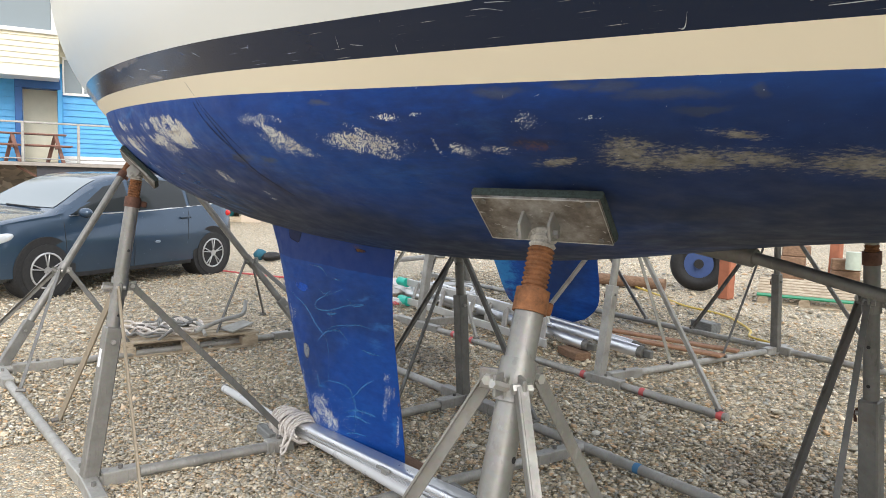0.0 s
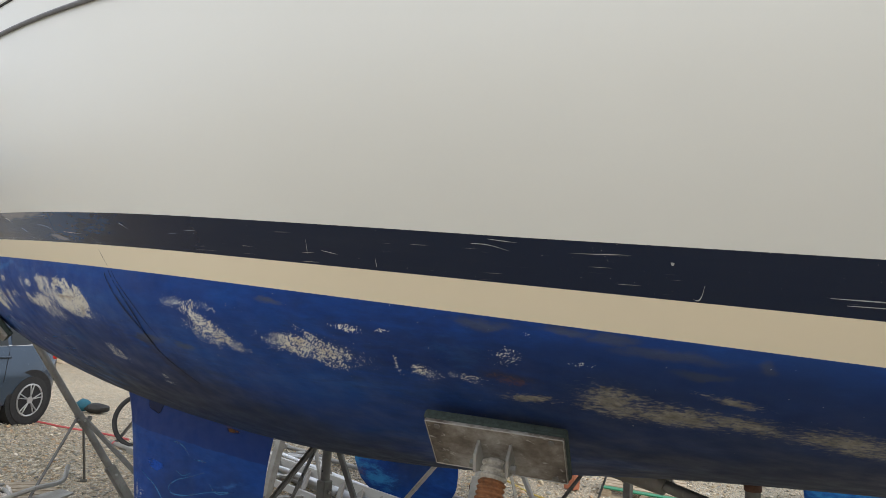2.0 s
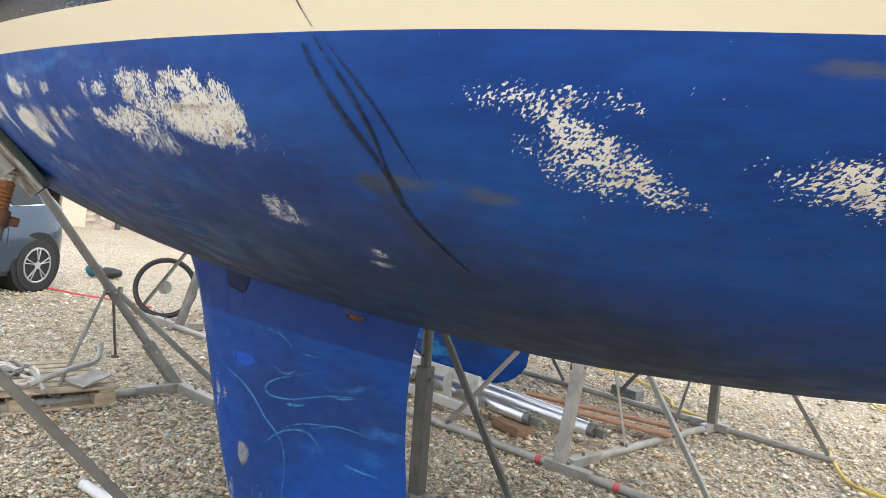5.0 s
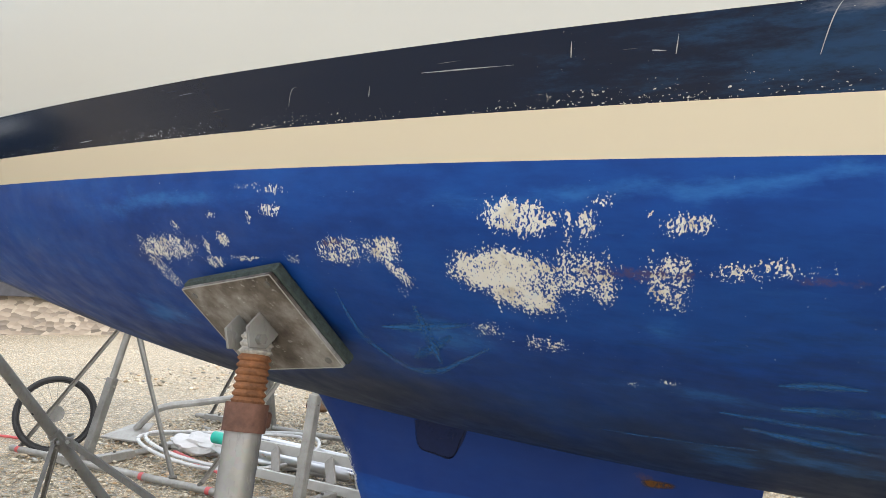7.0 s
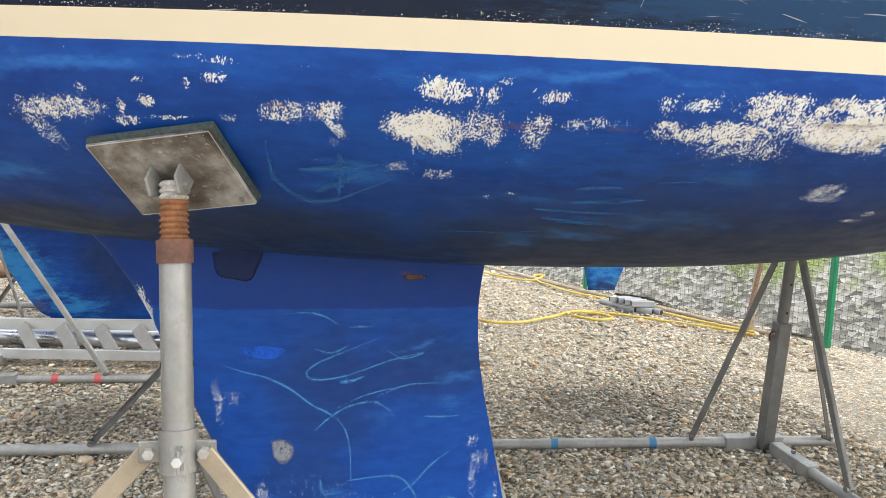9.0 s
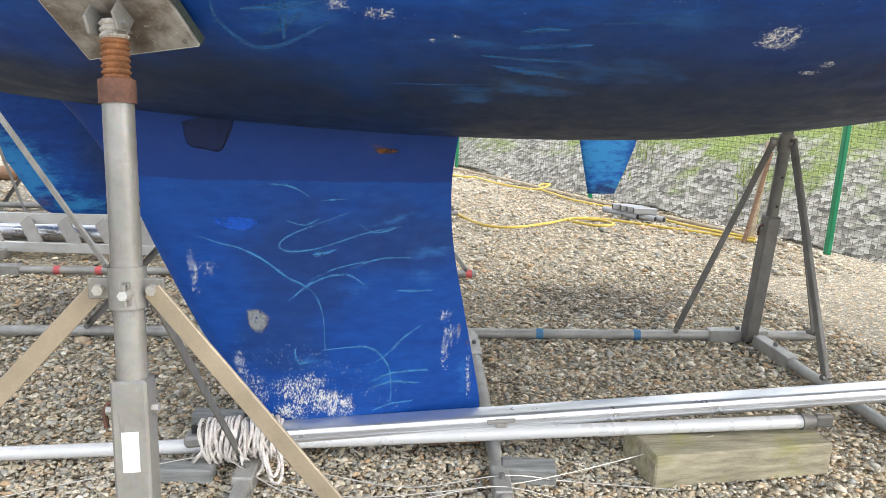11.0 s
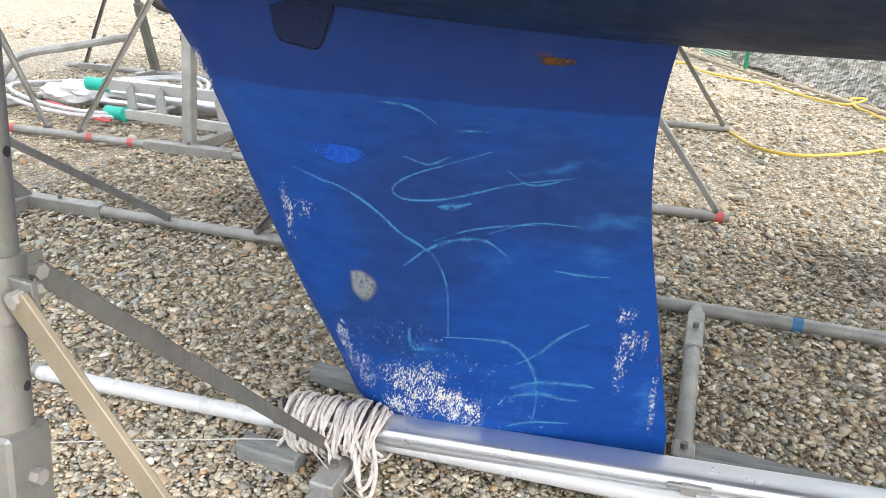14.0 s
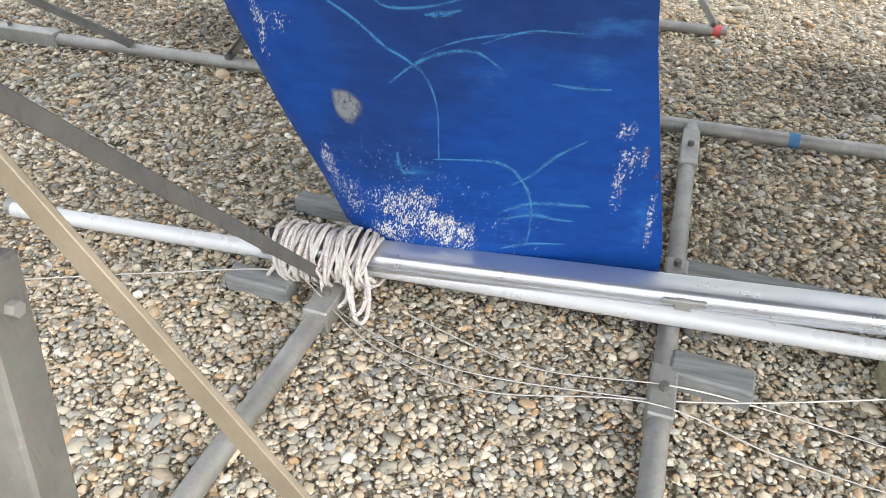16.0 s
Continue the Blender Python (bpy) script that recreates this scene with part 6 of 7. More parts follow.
# grass tufts and stones on the bank
_rng = random.Random(3)
_verts, _faces = [], []
for _k in range(9000):
    _f = _rng.random() * (len(FENCE) - 2)
    _i = int(_f)
    _f -= _i
    _x = FENCE[_i][0] + (FENCE[_i + 1][0] - FENCE[_i][0]) * _f
    _y = FENCE[_i][1] + (FENCE[_i + 1][1] - FENCE[_i][1]) * _f
    _dist = 0.25 + 6.5 * _rng.random() ** 0.8
    if noise.noise((_x * 0.9 + _dist * 0.8, _y * 0.9, 5)) + 0.06 * _dist < 0.24:
        continue
    _h = 2.6 * min(1.0, (_dist - 0.1) / 5.2) ** 0.9
    _b = Vector((_x + _dist * 0.93, _y + _dist * 0.36, -0.05 + _h))
    for _q in range(3):
        _a = _rng.random() * math.tau
        _l = _rng.uniform(0.06, 0.2)
        _w = Vector((math.cos(_a), math.sin(_a), 0))
        _n0 = len(_verts)
        _o = _b + Vector((_rng.uniform(-0.06, 0.06), _rng.uniform(-0.06, 0.06), 0))
        _verts += [_o - _w * 0.008, _o + _w * 0.008, _o + Vector((_rng.uniform(-0.06, 0.06), _rng.uniform(-0.06, 0.06), _l))]
        _faces.append((_n0, _n0 + 1, _n0 + 2))
_me = bpy.data.meshes.new("grass")
_me.from_pydata([tuple(v) for v in _verts], [], _faces)
_gm = Mat("bank_grass", 0.7)
_gm.color(_gm.ramp(_gm.n("NewGeometry").outputs["Random Per Island"], [(0.0, (0.09, 0.14, 0.025)), (0.6, (0.22, 0.30, 0.06)), (1.0, (0.38, 0.36, 0.15))]))
_me.materials.append(_gm.m)
tagged(new("grass", _me), "tufts of grass growing on the stony bank", "grass", kind="stuff")

NEAR_HOSE = [(-2.63, 7.00, 0.05), (-2.56, 6.79, 0.02), (-2.36, 6.29, 0.015), (-2.06, 6.21, 0.015), (-1.66, 6.44, 0.015), (-1.31, 6.70, 0.015), (-0.96, 6.62, 0.015), (-0.51, 6.26, 0.015), (-0.16, 5.99, 0.015), (0.12, 5.68, 0.015)]
FENCE_HOSE = [(-3.75, 11.25, 0.015), (-3.19, 10.79, 0.015), (-2.82, 10.75, 0.015), (-2.63, 10.13, 0.015), (-2.11, 9.61, 0.015), (-1.97, 9.60, 0.015), (-1.73, 9.05, 0.015), (-1.39, 8.60, 0.015), (-1.22, 8.60, 0.03), (-1.03, 8.95, 0.03), (-1.20, 8.85, 0.03), (-1.22, 8.50, 0.015), (-1.15, 8.24, 0.015), (-1.02, 7.80, 0.015), (-0.51, 7.04, 0.015), (-0.26, 6.44, 0.015), (0.15, 5.72, 0.03)]
HOSE_COIL = [(-1.41, 6.49, 0.02), (-1.21, 6.29, 0.02), (-1.01, 6.39, 0.02), (-1.11, 6.59, 0.02), (-1.36, 6.66, 0.02), (-1.44, 6.54, 0.02)]
FAR_HOSE = [(-8.45, 8.55, 0.015), (-7.35, 9.25, 0.015), (-6.35, 8.85, 0.015), (-5.55, 8.35, 0.015), (-4.85, 8.15, 0.015), (-4.25, 7.60, 0.015), (-4.05, 7.25, 0.015), (-3.70, 7.10, 0.02)]
for _ctl in (NEAR_HOSE, FENCE_HOSE, HOSE_COIL, FAR_HOSE):
    tagged(part("garden_hose", pipe(smooth_line(_ctl, 9), 0.014, 8), YELLOW, smooth=True), "yellow hose snaking across gravel", "hose", "yellow hoses")
tagged(part("kerb_pipe", pipe([(0.35, 5.54, 0.02), (-0.10, 6.45, 0.02), (-0.73, 7.60, 0.02), (-1.23, 8.66, 0.02), (-1.63, 9.54, 0.02), (-2.18, 10.51, 0.02), (-2.98, 12.23, 0.02), (-3.75, 14.65, 0.02)], 0.02, 8), PALE_WOOD.m, smooth=True), "pale pipe lying along the fence foot", "pipe")
_wood = thing("gate_post", (0.13, 5.79, 0.0), "pale wooden post wound with yellow hose", "post")
part("post", bar((0.13, 5.79, 0.0), (0.19, 5.77, 0.95), 0.055, 0.05, 0.006, (1, 0, 0)), PALE_WOOD.m, _wood)
part("brace", bar((0.00, 5.66, 0.0), (0.20, 5.74, 0.85), 0.035, 0.03, 0.004, (1, 0, 0)), BROWN_WOOD.m, _wood)
GREY_PVC = plain("grey_plastic", (0.36, 0.37, 0.38), 0.5)
for _x, _y in ((-0.84, 6.95), (-0.77, 6.88), (-0.73, 6.80), (-0.69, 6.71)):
    _b = thing("box_section", (_x, _y, 0.07), "short grey box section stacked on pipes", "pipe", "grey sections by the fence")
    part("shell", bar((_x, _y, 0.10), (_x + 0.24, _y - 0.035, 0.10), 0.062, 0.062, 0.003), GREY_PVC, _b)
    part("opening", bar((_x - 0.001, _y, 0.10), (_x + 0.02, _y - 0.003, 0.10), 0.05, 0.05, 0.0), BLACK, _b, "dark open end")
for _p, _q in (((-0.86, 7.16), (-0.64, 6.70)), ((-0.65, 6.77), (-0.49, 6.60)), ((-0.51, 6.75), (-0.41, 6.56))):
    _b = thing("pipe", (_p[0], _p[1], 0.0), "short grey plastic pipe on gravel", "pipe", "grey pipes by the fence")
    part("shell", tube((*_p, 0.034), (*_q, 0.034), 0.034, seg=16), GREY_PVC, _b, smooth=True)
    _d = (Vector((*_q, 0)) - Vector((*_p, 0))).normalized()
    part("opening", tube(Vector((*_q, 0.034)) - _d * 0.02, Vector((*_q, 0.034)) + _d * 0.001, 0.027, seg=16), BLACK, _b, "dark open end")


# ---------------------------------------------------------------- the parked car
CAR_PAINT = Mat("metallic_slate_blue_paint", 0.3, 0.35)
CAR_PAINT.color(CAR_PAINT.ramp(CAR_PAINT.noise(1.5, detail=4), [(0.3, (0.027, 0.052, 0.088)), (0.7, (0.037, 0.066, 0.107))]))
CAR_PAINT.b.inputs["Coat Weight"].default_value = 0.5
CAR_PAINT.rough(CAR_PAINT.ramp(CAR_PAINT.noise(20, detail=6), [(0.3, 0.16), (0.7, 0.28)]))
CAR_GLASS = Mat("tinted_car_glass", 0.06)
CAR_GLASS.color((0.018, 0.022, 0.024))
CAR_GLASS.b.inputs["Specular IOR Level"].default_value = 0.4
CAR_GLASS.b.inputs["IOR"].default_value = 1.5
SCREEN_GLASS = Mat("pale_windscreen", 0.1)
SCREEN_GLASS.color((0.16, 0.19, 0.20))
SCREEN_GLASS.b.inputs["IOR"].default_value = 1.6
LIGHT_GLASS = plain("headlamp_glass", (0.62, 0.66, 0.70), 0.12, 0.3, 0.1, 30, 0)
TAIL_RED = plain("tail_lamp_red", (0.55, 0.02, 0.02), 0.2, 0, 0.1, 30, 0)
CHROME = plain("bright_trim", (0.6, 0.6, 0.6), 0.2, 0.9, 0.05, 10, 0)
ALLOY = plain("silver_alloy", (0.52, 0.52, 0.53), 0.35, 0.7, 0.08, 12, 0)
ARCH = plain("black_arch_plastic", (0.015, 0.015, 0.016), 0.8)

CAR = Matrix(((0.0, 0.0, 0.0, 0.0),) * 4)
_fw, _rw = Vector((-9.92, 1.74, 0)), Vector((-10.99, 4.12, 0))       # where the near wheels stand
_ax = (_fw - _rw).normalized()
_left = Vector((-_ax.y, _ax.x, 0))
_mid = (_fw + _rw) / 2 - _left * 0.83
CAR = Matrix(((_ax.x, _left.x, 0, _mid.x), (_ax.y, _left.y, 0, _mid.y), (0, 0, 1, 0), (0, 0, 0, 1)))
car = thing("car", tuple(_mid), "slate-blue five-door hatchback parked on gravel, dented door", "car")


def car_part(name, bm, material, parent=None, label="", smooth=True):
    bm.transform(CAR)
    return part(name, bm, material, parent or car, label, smooth)


C_TOP = [(-1.966, 0.86), (-1.919, 0.98), (-1.818, 1.05), (-1.506, 1.3), (-1.3, 1.395), (-0.9, 1.455), (-0.3, 1.48), (0.2, 1.445), (0.55, 1.34), (1.15, 1.02), (1.5, 0.96), (1.9, 0.87), (2.12, 0.74), (2.2, 0.62)]
C_BELT = [(-1.966, 0.84), (-1.779, 1.0), (-1.0, 0.985), (0.3, 0.955), (1.1, 0.93), (1.5, 0.9), (1.9, 0.82), (2.2, 0.58)]
C_HALF = [(-1.966, 0.66), (-1.857, 0.8), (-1.545, 0.885), (-1.0, 0.91), (0.5, 0.91), (1.3, 0.9), (1.75, 0.86), (2.0, 0.75), (2.14, 0.58), (2.2, 0.42)]
C_LOW = [(-1.966, 0.4), (-1.857, 0.27), (-1.2, 0.21), (1.2, 0.21), (2.0, 0.22), (2.2, 0.3)]


def car_section(x):
    t, b, h, lo = curve_at(C_TOP, x), curve_at(C_BELT, x), curve_at(C_HALF, x), curve_at(C_LOW, x)
    t = max(t, b + 0.01)
    cab = min(1.0, max(0.0, (t - b - 0.05) / 0.4))
    top = h * (0.90 - 0.14 * cab)
    mid = lo + (b - lo) * 0.55
    return [(0.0, lo), (h * 0.88, lo), (h * 0.975, lo + 0.05), (h * 0.99, lo + 0.16), (h, mid - 0.04), (h * 0.99, mid + 0.08), (h * 0.985, mid + 0.10), (h * 0.965, b - 0.02), (h * 0.95, b), (h * (0.95 - 0.09 * cab), b + (t - b) * 0.5), (top, b + (t - b) * 0.86), (top * 0.86, b + (t - b) * 0.965), (top * 0.45, t - 0.004), (0.0, t)]


_bm = bmesh.new()
_rings = []
for _i in range(67):
    _x = -1.966 + 4.166 * _i / 66
    _s = car_section(_x)
    _rings.append([_bm.verts.new((_x, y, z)) for y, z in _s] + [_bm.verts.new((_x, -y, z)) for y, z in _s[-2:0:-1]])
for _a, _b in zip(_rings, _rings[1:]):
    _n = len(_a)
    for _k in range(_n):
        _bm.faces.new((_a[_k], _b[_k], _b[(_k + 1) % _n], _a[(_k + 1) % _n]))
_bm.faces.new(_rings[0])
_bm.faces.new(_rings[-1][::-1])
bmesh.ops.recalc_face_normals(_bm, faces=_bm.faces[:])
car_body = car_part("body", _bm, CAR_PAINT.m)


def side_y(x, z, side):
    """Where the flank of the car lies at x and height z."""
    s = car_section(x)
    for (y0, z0), (y1, z1) in zip(s[1:], s[2:]):
        if z0 <= z <= z1 and z1 > z0:
            return side * (y0 + (y1 - y0) * (z - z0) / (z1 - z0))
    return side * s[4][0]


def flank(outline, side, proud, thick=0.006):
    """A panel that follows the flank, from its outline of (x, z)."""
    bm = bmesh.new()
    n = 8
    lo = [outline[i] for i in range(len(outline) // 2)]
    hi = outline[len(outline) // 2:][::-1]
    rows = []
    for k in range(n + 1):
        f = k / n
        row = []
        for (x0, z0), (x1, z1) in zip(lo, hi):
            x, z = x0 + (x1 - x0) * f, z0 + (z1 - z0) * f
            row.append(bm.verts.new((x, side_y(x, z, side) + side * proud, z)))
        rows.append(row)
    for a, b in zip(rows, rows[1:]):
        for i in range(len(a) - 1):
            bm.faces.new((a[i], a[i + 1], b[i + 1], b[i]))
    bmesh.ops.recalc_face_normals(bm, faces=bm.faces[:])
    return bm


for _s in (1, -1):
    car_part("window", flank([(1.0, 0.965), (0.62, 0.985), (0.12, 0.99), (0.10, 1.36), (0.42, 1.30), (0.92, 1.0)], _s, 0.006), CAR_GLASS.m, car_body, "dark front side window")
    car_part("window", flank([(0.05, 0.995), (-0.40, 1.005), (-0.88, 1.015), (-0.86, 1.36), (-0.40, 1.40), (0.04, 1.375)], _s, 0.006), CAR_GLASS.m, car_body, "dark rear side window")
    car_part("window", flank([(-0.94, 1.02), (-1.2, 1.04), (-1.42, 1.07), (-1.34, 1.22), (-1.18, 1.30), (-0.93, 1.35)], _s, 0.006), CAR_GLASS.m, car_body, "dark quarter window")
    car_part("trim_line", flank([(1.02, 0.945), (-0.2, 0.975), (-1.45, 1.045), (-1.45, 1.06), (-0.2, 0.99), (1.02, 0.96)], _s, 0.009), CHROME, car_body, "bright window trim")
    for _x in (0.28, -0.72):
        _y = side_y(_x - 0.1, 0.87, _s)
        car_part("door_handle", bar((_x - 0.20, _y + _s * 0.018, 0.875), (_x, _y + _s * 0.018, 0.868), 0.022, 0.03, 0.008), CAR_PAINT.m, car_body)
    for _x0, _z0, _x1, _z1 in ((1.08, 0.30, 1.10, 0.93), (0.08, 0.26, 0.09, 0.97), (-0.86, 0.55, -0.90, 1.0)):
        _pts = [(_x0 + (_x1 - _x0) * f, side_y(_x0 + (_x1 - _x0) * f, _z0 + (_z1 - _z0) * f, _s) + _s * 0.002, _z0 + (_z1 - _z0) * f) for f in np.linspace(0, 1, 8)]
        car_part("door_gap", pipe(_pts, 0.004, 4), ARCH, car_body)
    car_part("sill", bar((1.05, side_y(0.0, 0.24, _s) + _s * 0.004, 0.235), (-0.95, side_y(0.0, 0.24, _s) + _s * 0.004, 0.235), 0.03, 0.07, 0.01), ARCH, car_body)
    _m = (0.88, _s * 0.98, 0.99)
    _b = bmesh.new()
    bmesh.ops.create_icosphere(_b, subdivisions=3, radius=1.0)
    for _v in _b.verts:
        _v.co = Vector((_m[0] + _v.co.x * 0.07, _m[1] + _v.co.y * 0.10, _m[2] + _v.co.z * 0.065))
    car_part("mirror", _b, CAR_PAINT.m, car_body)
    _b = bmesh.new()
    bmesh.ops.create_icosphere(_b, subdivisions=3, radius=1.0)
    for _v in _b.verts:
        _n = _v.co.copy()
        _v.co = Vector((1.90 + _n.x * 0.19, _s * (0.765 - 0.42 * _n.x * 0.19 + _n.y * 0.045), 0.70 - 0.25 * _n.x * 0.19 + _n.z * 0.07))
    car_part("headlamp", _b, LIGHT_GLASS, car_body, "clear headlamp")
    _b = bmesh.new()
    bmesh.ops.create_icosphere(_b, subdivisions=3, radius=1.0)
    for _v in _b.verts:
        _v.co = Vector((-1.71 + _v.co.x * 0.10, _s * (0.79 + _v.co.y * 0.05 - 0.25 * _v.co.x * 0.15), 0.90 + _v.co.z * 0.055))
    car_part("tail_lamp", _b, TAIL_RED, car_body, "red tail lamp")
    for _x in (1.35, -1.35):
        _y = side_y(_x, 0.45, _s)
        _b = bmesh.new()
        tube((_x, _s * 0.62, 0.335), (_x, _y + _s * 0.006, 0.335), 0.385, seg=32, bm=_b)
        car_part("wheel_arch", _b, ARCH, car_body, "black wheel arch")
        _w = car_part("wheel", tube((_x, _s * 0.70, 0.318), (_x, _y + _s * 0.016, 0.318), 0.318, 0.310, seg=32), BLACK, None, "black tyre on silver alloy")
        car_part("rim", tube((_x, _y + _s * 0.010, 0.318), (_x, _y + _s * 0.0185, 0.318), 0.215, seg=32), ARCH, _w)
        _ringp = [(_x + 0.208 * math.cos(math.tau * i / 28), _y + _s * 0.02, 0.318 + 0.208 * math.sin(math.tau * i / 28)) for i in range(28)]
        car_part("rim_edge", pipe(_ringp, 0.012, 6, closed=True), ALLOY, _w)
        for _k in range(5):
            for _o in (-0.14, 0.14):
                _a = math.tau * _k / 5 + 0.3
                _p = Vector((_x + 0.04 * math.cos(_a), _y + _s * 0.024, 0.318 + 0.04 * math.sin(_a)))
                _q = Vector((_x + 0.205 * math.cos(_a + _o), _y + _s * 0.020, 0.318 + 0.205 * math.sin(_a + _o)))
                car_part("spoke", bar(_p, _q, 0.012, 0.028, 0.003, (0, 1, 0)), ALLOY, _w)
        car_part("hub_cap", tube((_x, _y + _s * 0.012, 0.318), (_x, _y + _s * 0.030, 0.318), 0.045, seg=16), ALLOY, _w)


def screen(x0, z0, x1, z1, w0, w1, lift):
    """A curved windscreen between its lower and upper edge."""
    bm = bmesh.new()
    rows = []
    for k in range(9):
        f = k / 8
        x = x0 + (x1 - x0) * f
        row = []
        for i in range(11):
            u = -1 + 0.2 * i
            s = car_section(x)
            w = (w0 + (w1 - w0) * f) * u
            zz = None
            for (ya, za), (yb, zb) in zip(s[8:], s[9:]):
                if yb <= abs(w) <= ya:
                    zz = za + (zb - za) * ((ya - abs(w)) / max(1e-6, ya - yb))
            row.append(bm.verts.new((x, w, (zz if zz is not None else s[-1][1]) + lift)))
        rows.append(row)
    for a, b in zip(rows, rows[1:]):
        for i in range(10):
            bm.faces.new((a[i], a[i + 1], b[i + 1], b[i]))
    bmesh.ops.recalc_face_normals(bm, faces=bm.faces[:])
    return bm


car_part("windscreen", screen(1.10, 1.03, 0.40, 1.39, 0.68, 0.56, 0.008), SCREEN_GLASS.m, car_body, "pale reflecting windscreen")
car_part("rear_window", screen(-1.78, 1.05, -1.42, 1.34, 0.60, 0.52, 0.008), CAR_GLASS.m, car_body)
car_part("wiper", bar((1.14, 0.5, 1.035), (1.10, -0.2, 1.05), 0.02, 0.015), ARCH, car_body)
car_part("grille", bar((2.17, -0.45, 0.50), (2.17, 0.45, 0.50), 0.06, 0.16, 0.02), ARCH, car_body)
car_part("plate", bar((2.205, -0.26, 0.42), (2.205, 0.26, 0.42), 0.012, 0.11, 0.003), MAST_WHITE, car_body)
_y = side_y(-0.30, 0.56, 1)
_bm = bmesh.new()
bmesh.ops.create_icosphere(_bm, subdivisions=3, radius=1.0)
for _v in _bm.verts:
    _n = _v.co.copy()
    _v.co = Vector((-0.30 + _n.x * 0.05 * (1 + 0.4 * noise.noise(_n * 2)), _y + _n.y * 0.008, 0.555 + _n.z * 0.018 * (1 + 0.5 * noise.noise(_n * 3))))
car_part("dent", _bm, plain("scraped_bare_paint", (0.22, 0.27, 0.33), 0.35, 0.4, 0.4, 40), car_body, "scraped dent in the rear door")


# ---------------------------------------------------------------- the blue and cream boathouse with its deck
BO, BU, BN = Vector((-21.37, 3.94, 0.0)), Vector((0.1928, 0.9812, 0.0)), Vector((-0.9812, 0.1928, 0.0))


def at_house(u, d, z):
    """A place from metres along the front, metres behind it, and height."""
    return BO + BU * u + BN * d + Vector((0, 0, z + 0.32 * max(0.0, z - 2.6)))


def hbox(name, u0, u1, d0, d1, z0, z1, material, parent, label="", bevel=0.01):
    lo, hi = at_house(0, 0, z0).z, at_house(0, 0, z1).z
    a, b = at_house(u0, (d0 + d1) / 2, 0), at_house(u1, (d0 + d1) / 2, 0)
    a.z = b.z = (lo + hi) / 2
    bm = bar(a, b, abs(d1 - d0), hi - lo, bevel)
    return part(name, bm, material, parent, label)


SKY_BLUE = plain("sky_blue_boards", (0.07, 0.33, 0.62), 0.55, 0, 0.10, 3, 0.1, 40)
CREAM_BOARD = plain("cream_boards", (0.68, 0.64, 0.50), 0.6, 0, 0.07, 3, 0.1, 40)
WHITE_PAINT = plain("white_paint", (0.74, 0.73, 0.70), 0.55, 0, 0.05, 3)
DEEP_BLUE = plain("deep_blue_frame_paint", (0.015, 0.09, 0.27), 0.45)
STEEL_BEAM = plain("dark_steel_beam", (0.055, 0.055, 0.065), 0.6, 0.2, 0.3, 6)
DECK_WOOD = plain("grey_deck_boards", (0.30, 0.27, 0.24), 0.8, 0, 0.2, 6)
STONE = Mat("rubble_stone", 0.9)
_v = STONE.n("TexVoronoi")
STONE.link(STONE.scaled(STONE.pos(), (1, 1, 1.8)), _v.inputs["Vector"])
_v.inputs["Scale"].default_value = 5
_sp = STONE.n("SeparateColor")
STONE.link(_v.outputs["Color"], _sp.inputs[0])
STONE.color(STONE.ramp(_sp.outputs[0], [(0.0, (0.14, 0.12, 0.10)), (0.5, (0.30, 0.25, 0.20)), (1.0, (0.42, 0.36, 0.29))]))
STONE.bump(_v.outputs["Distance"], 0.8, 0.05)
WINDOW = Mat("window_glass", 0.05)
WINDOW.color((0.20, 0.24, 0.26))

house = thing("boathouse", tuple(at_house(0, 2, 0)), "blue and cream timber boathouse with a raised deck", "building")


def boards(u0, u1, z0, z1, d, material, pitch=0.135):
    """Lapped boards, one by one."""
    z = z0
    while z < z1 - 0.02:
        t = min(z + pitch, z1)
        bm = bmesh.new()
        a = [at_house(u0, d, z), at_house(u1, d, z), at_house(u1, d + 0.03, t), at_house(u0, d + 0.03, t)]
        b = [p + BN * 0.03 for p in a]
        va, vb = [bm.verts.new(p) for p in a], [bm.verts.new(p) for p in b]
        bm.faces.new(va)
        bm.faces.new(vb[::-1])
        for i in range(4):
            j = (i + 1) % 4
            bm.faces.new((va[i], vb[i], vb[j], va[j]))
        bmesh.ops.recalc_face_normals(bm, faces=bm.faces[:])
        part("board", bm, material, house)
        z += pitch


F = 1.55      # deck level
hbox("wall", -9.0, -0.52, 2.2, 2.5, F, 3.52, SKY_BLUE, house)
hbox("wall", 0.45, 6.5, 2.2, 2.5, F, 3.9, SKY_BLUE, house)
hbox("wall", -9.0, 6.5, 2.2, 2.5, 3.9, 5.2, CREAM_BOARD, house)
hbox("back_wall", -9.0, 6.5, 7.8, 8.1, 0.0, 5.4, CREAM_BOARD, house)
hbox("side_wall", 6.2, 6.5, 2.5, 7.8, 0.0, 5.2, SKY_BLUE, house)
hbox("side_wall", -9.0, -8.7, 2.5, 7.8, 0.0, 5.2, SKY_BLUE, house)
boards(-9.0, -0.60, F + 0.1, 3.5, 2.14, SKY_BLUE)
boards(0.52, 6.5, F + 0.18, 3.26, 2.14, SKY_BLUE)
boards(0.52, 6.5, 4.03, 4.35, 2.14, CREAM_BOARD)
hbox("skirting", 0.5, 6.5, 2.08, 2.2, F, F + 0.2, WHITE_PAINT, house)
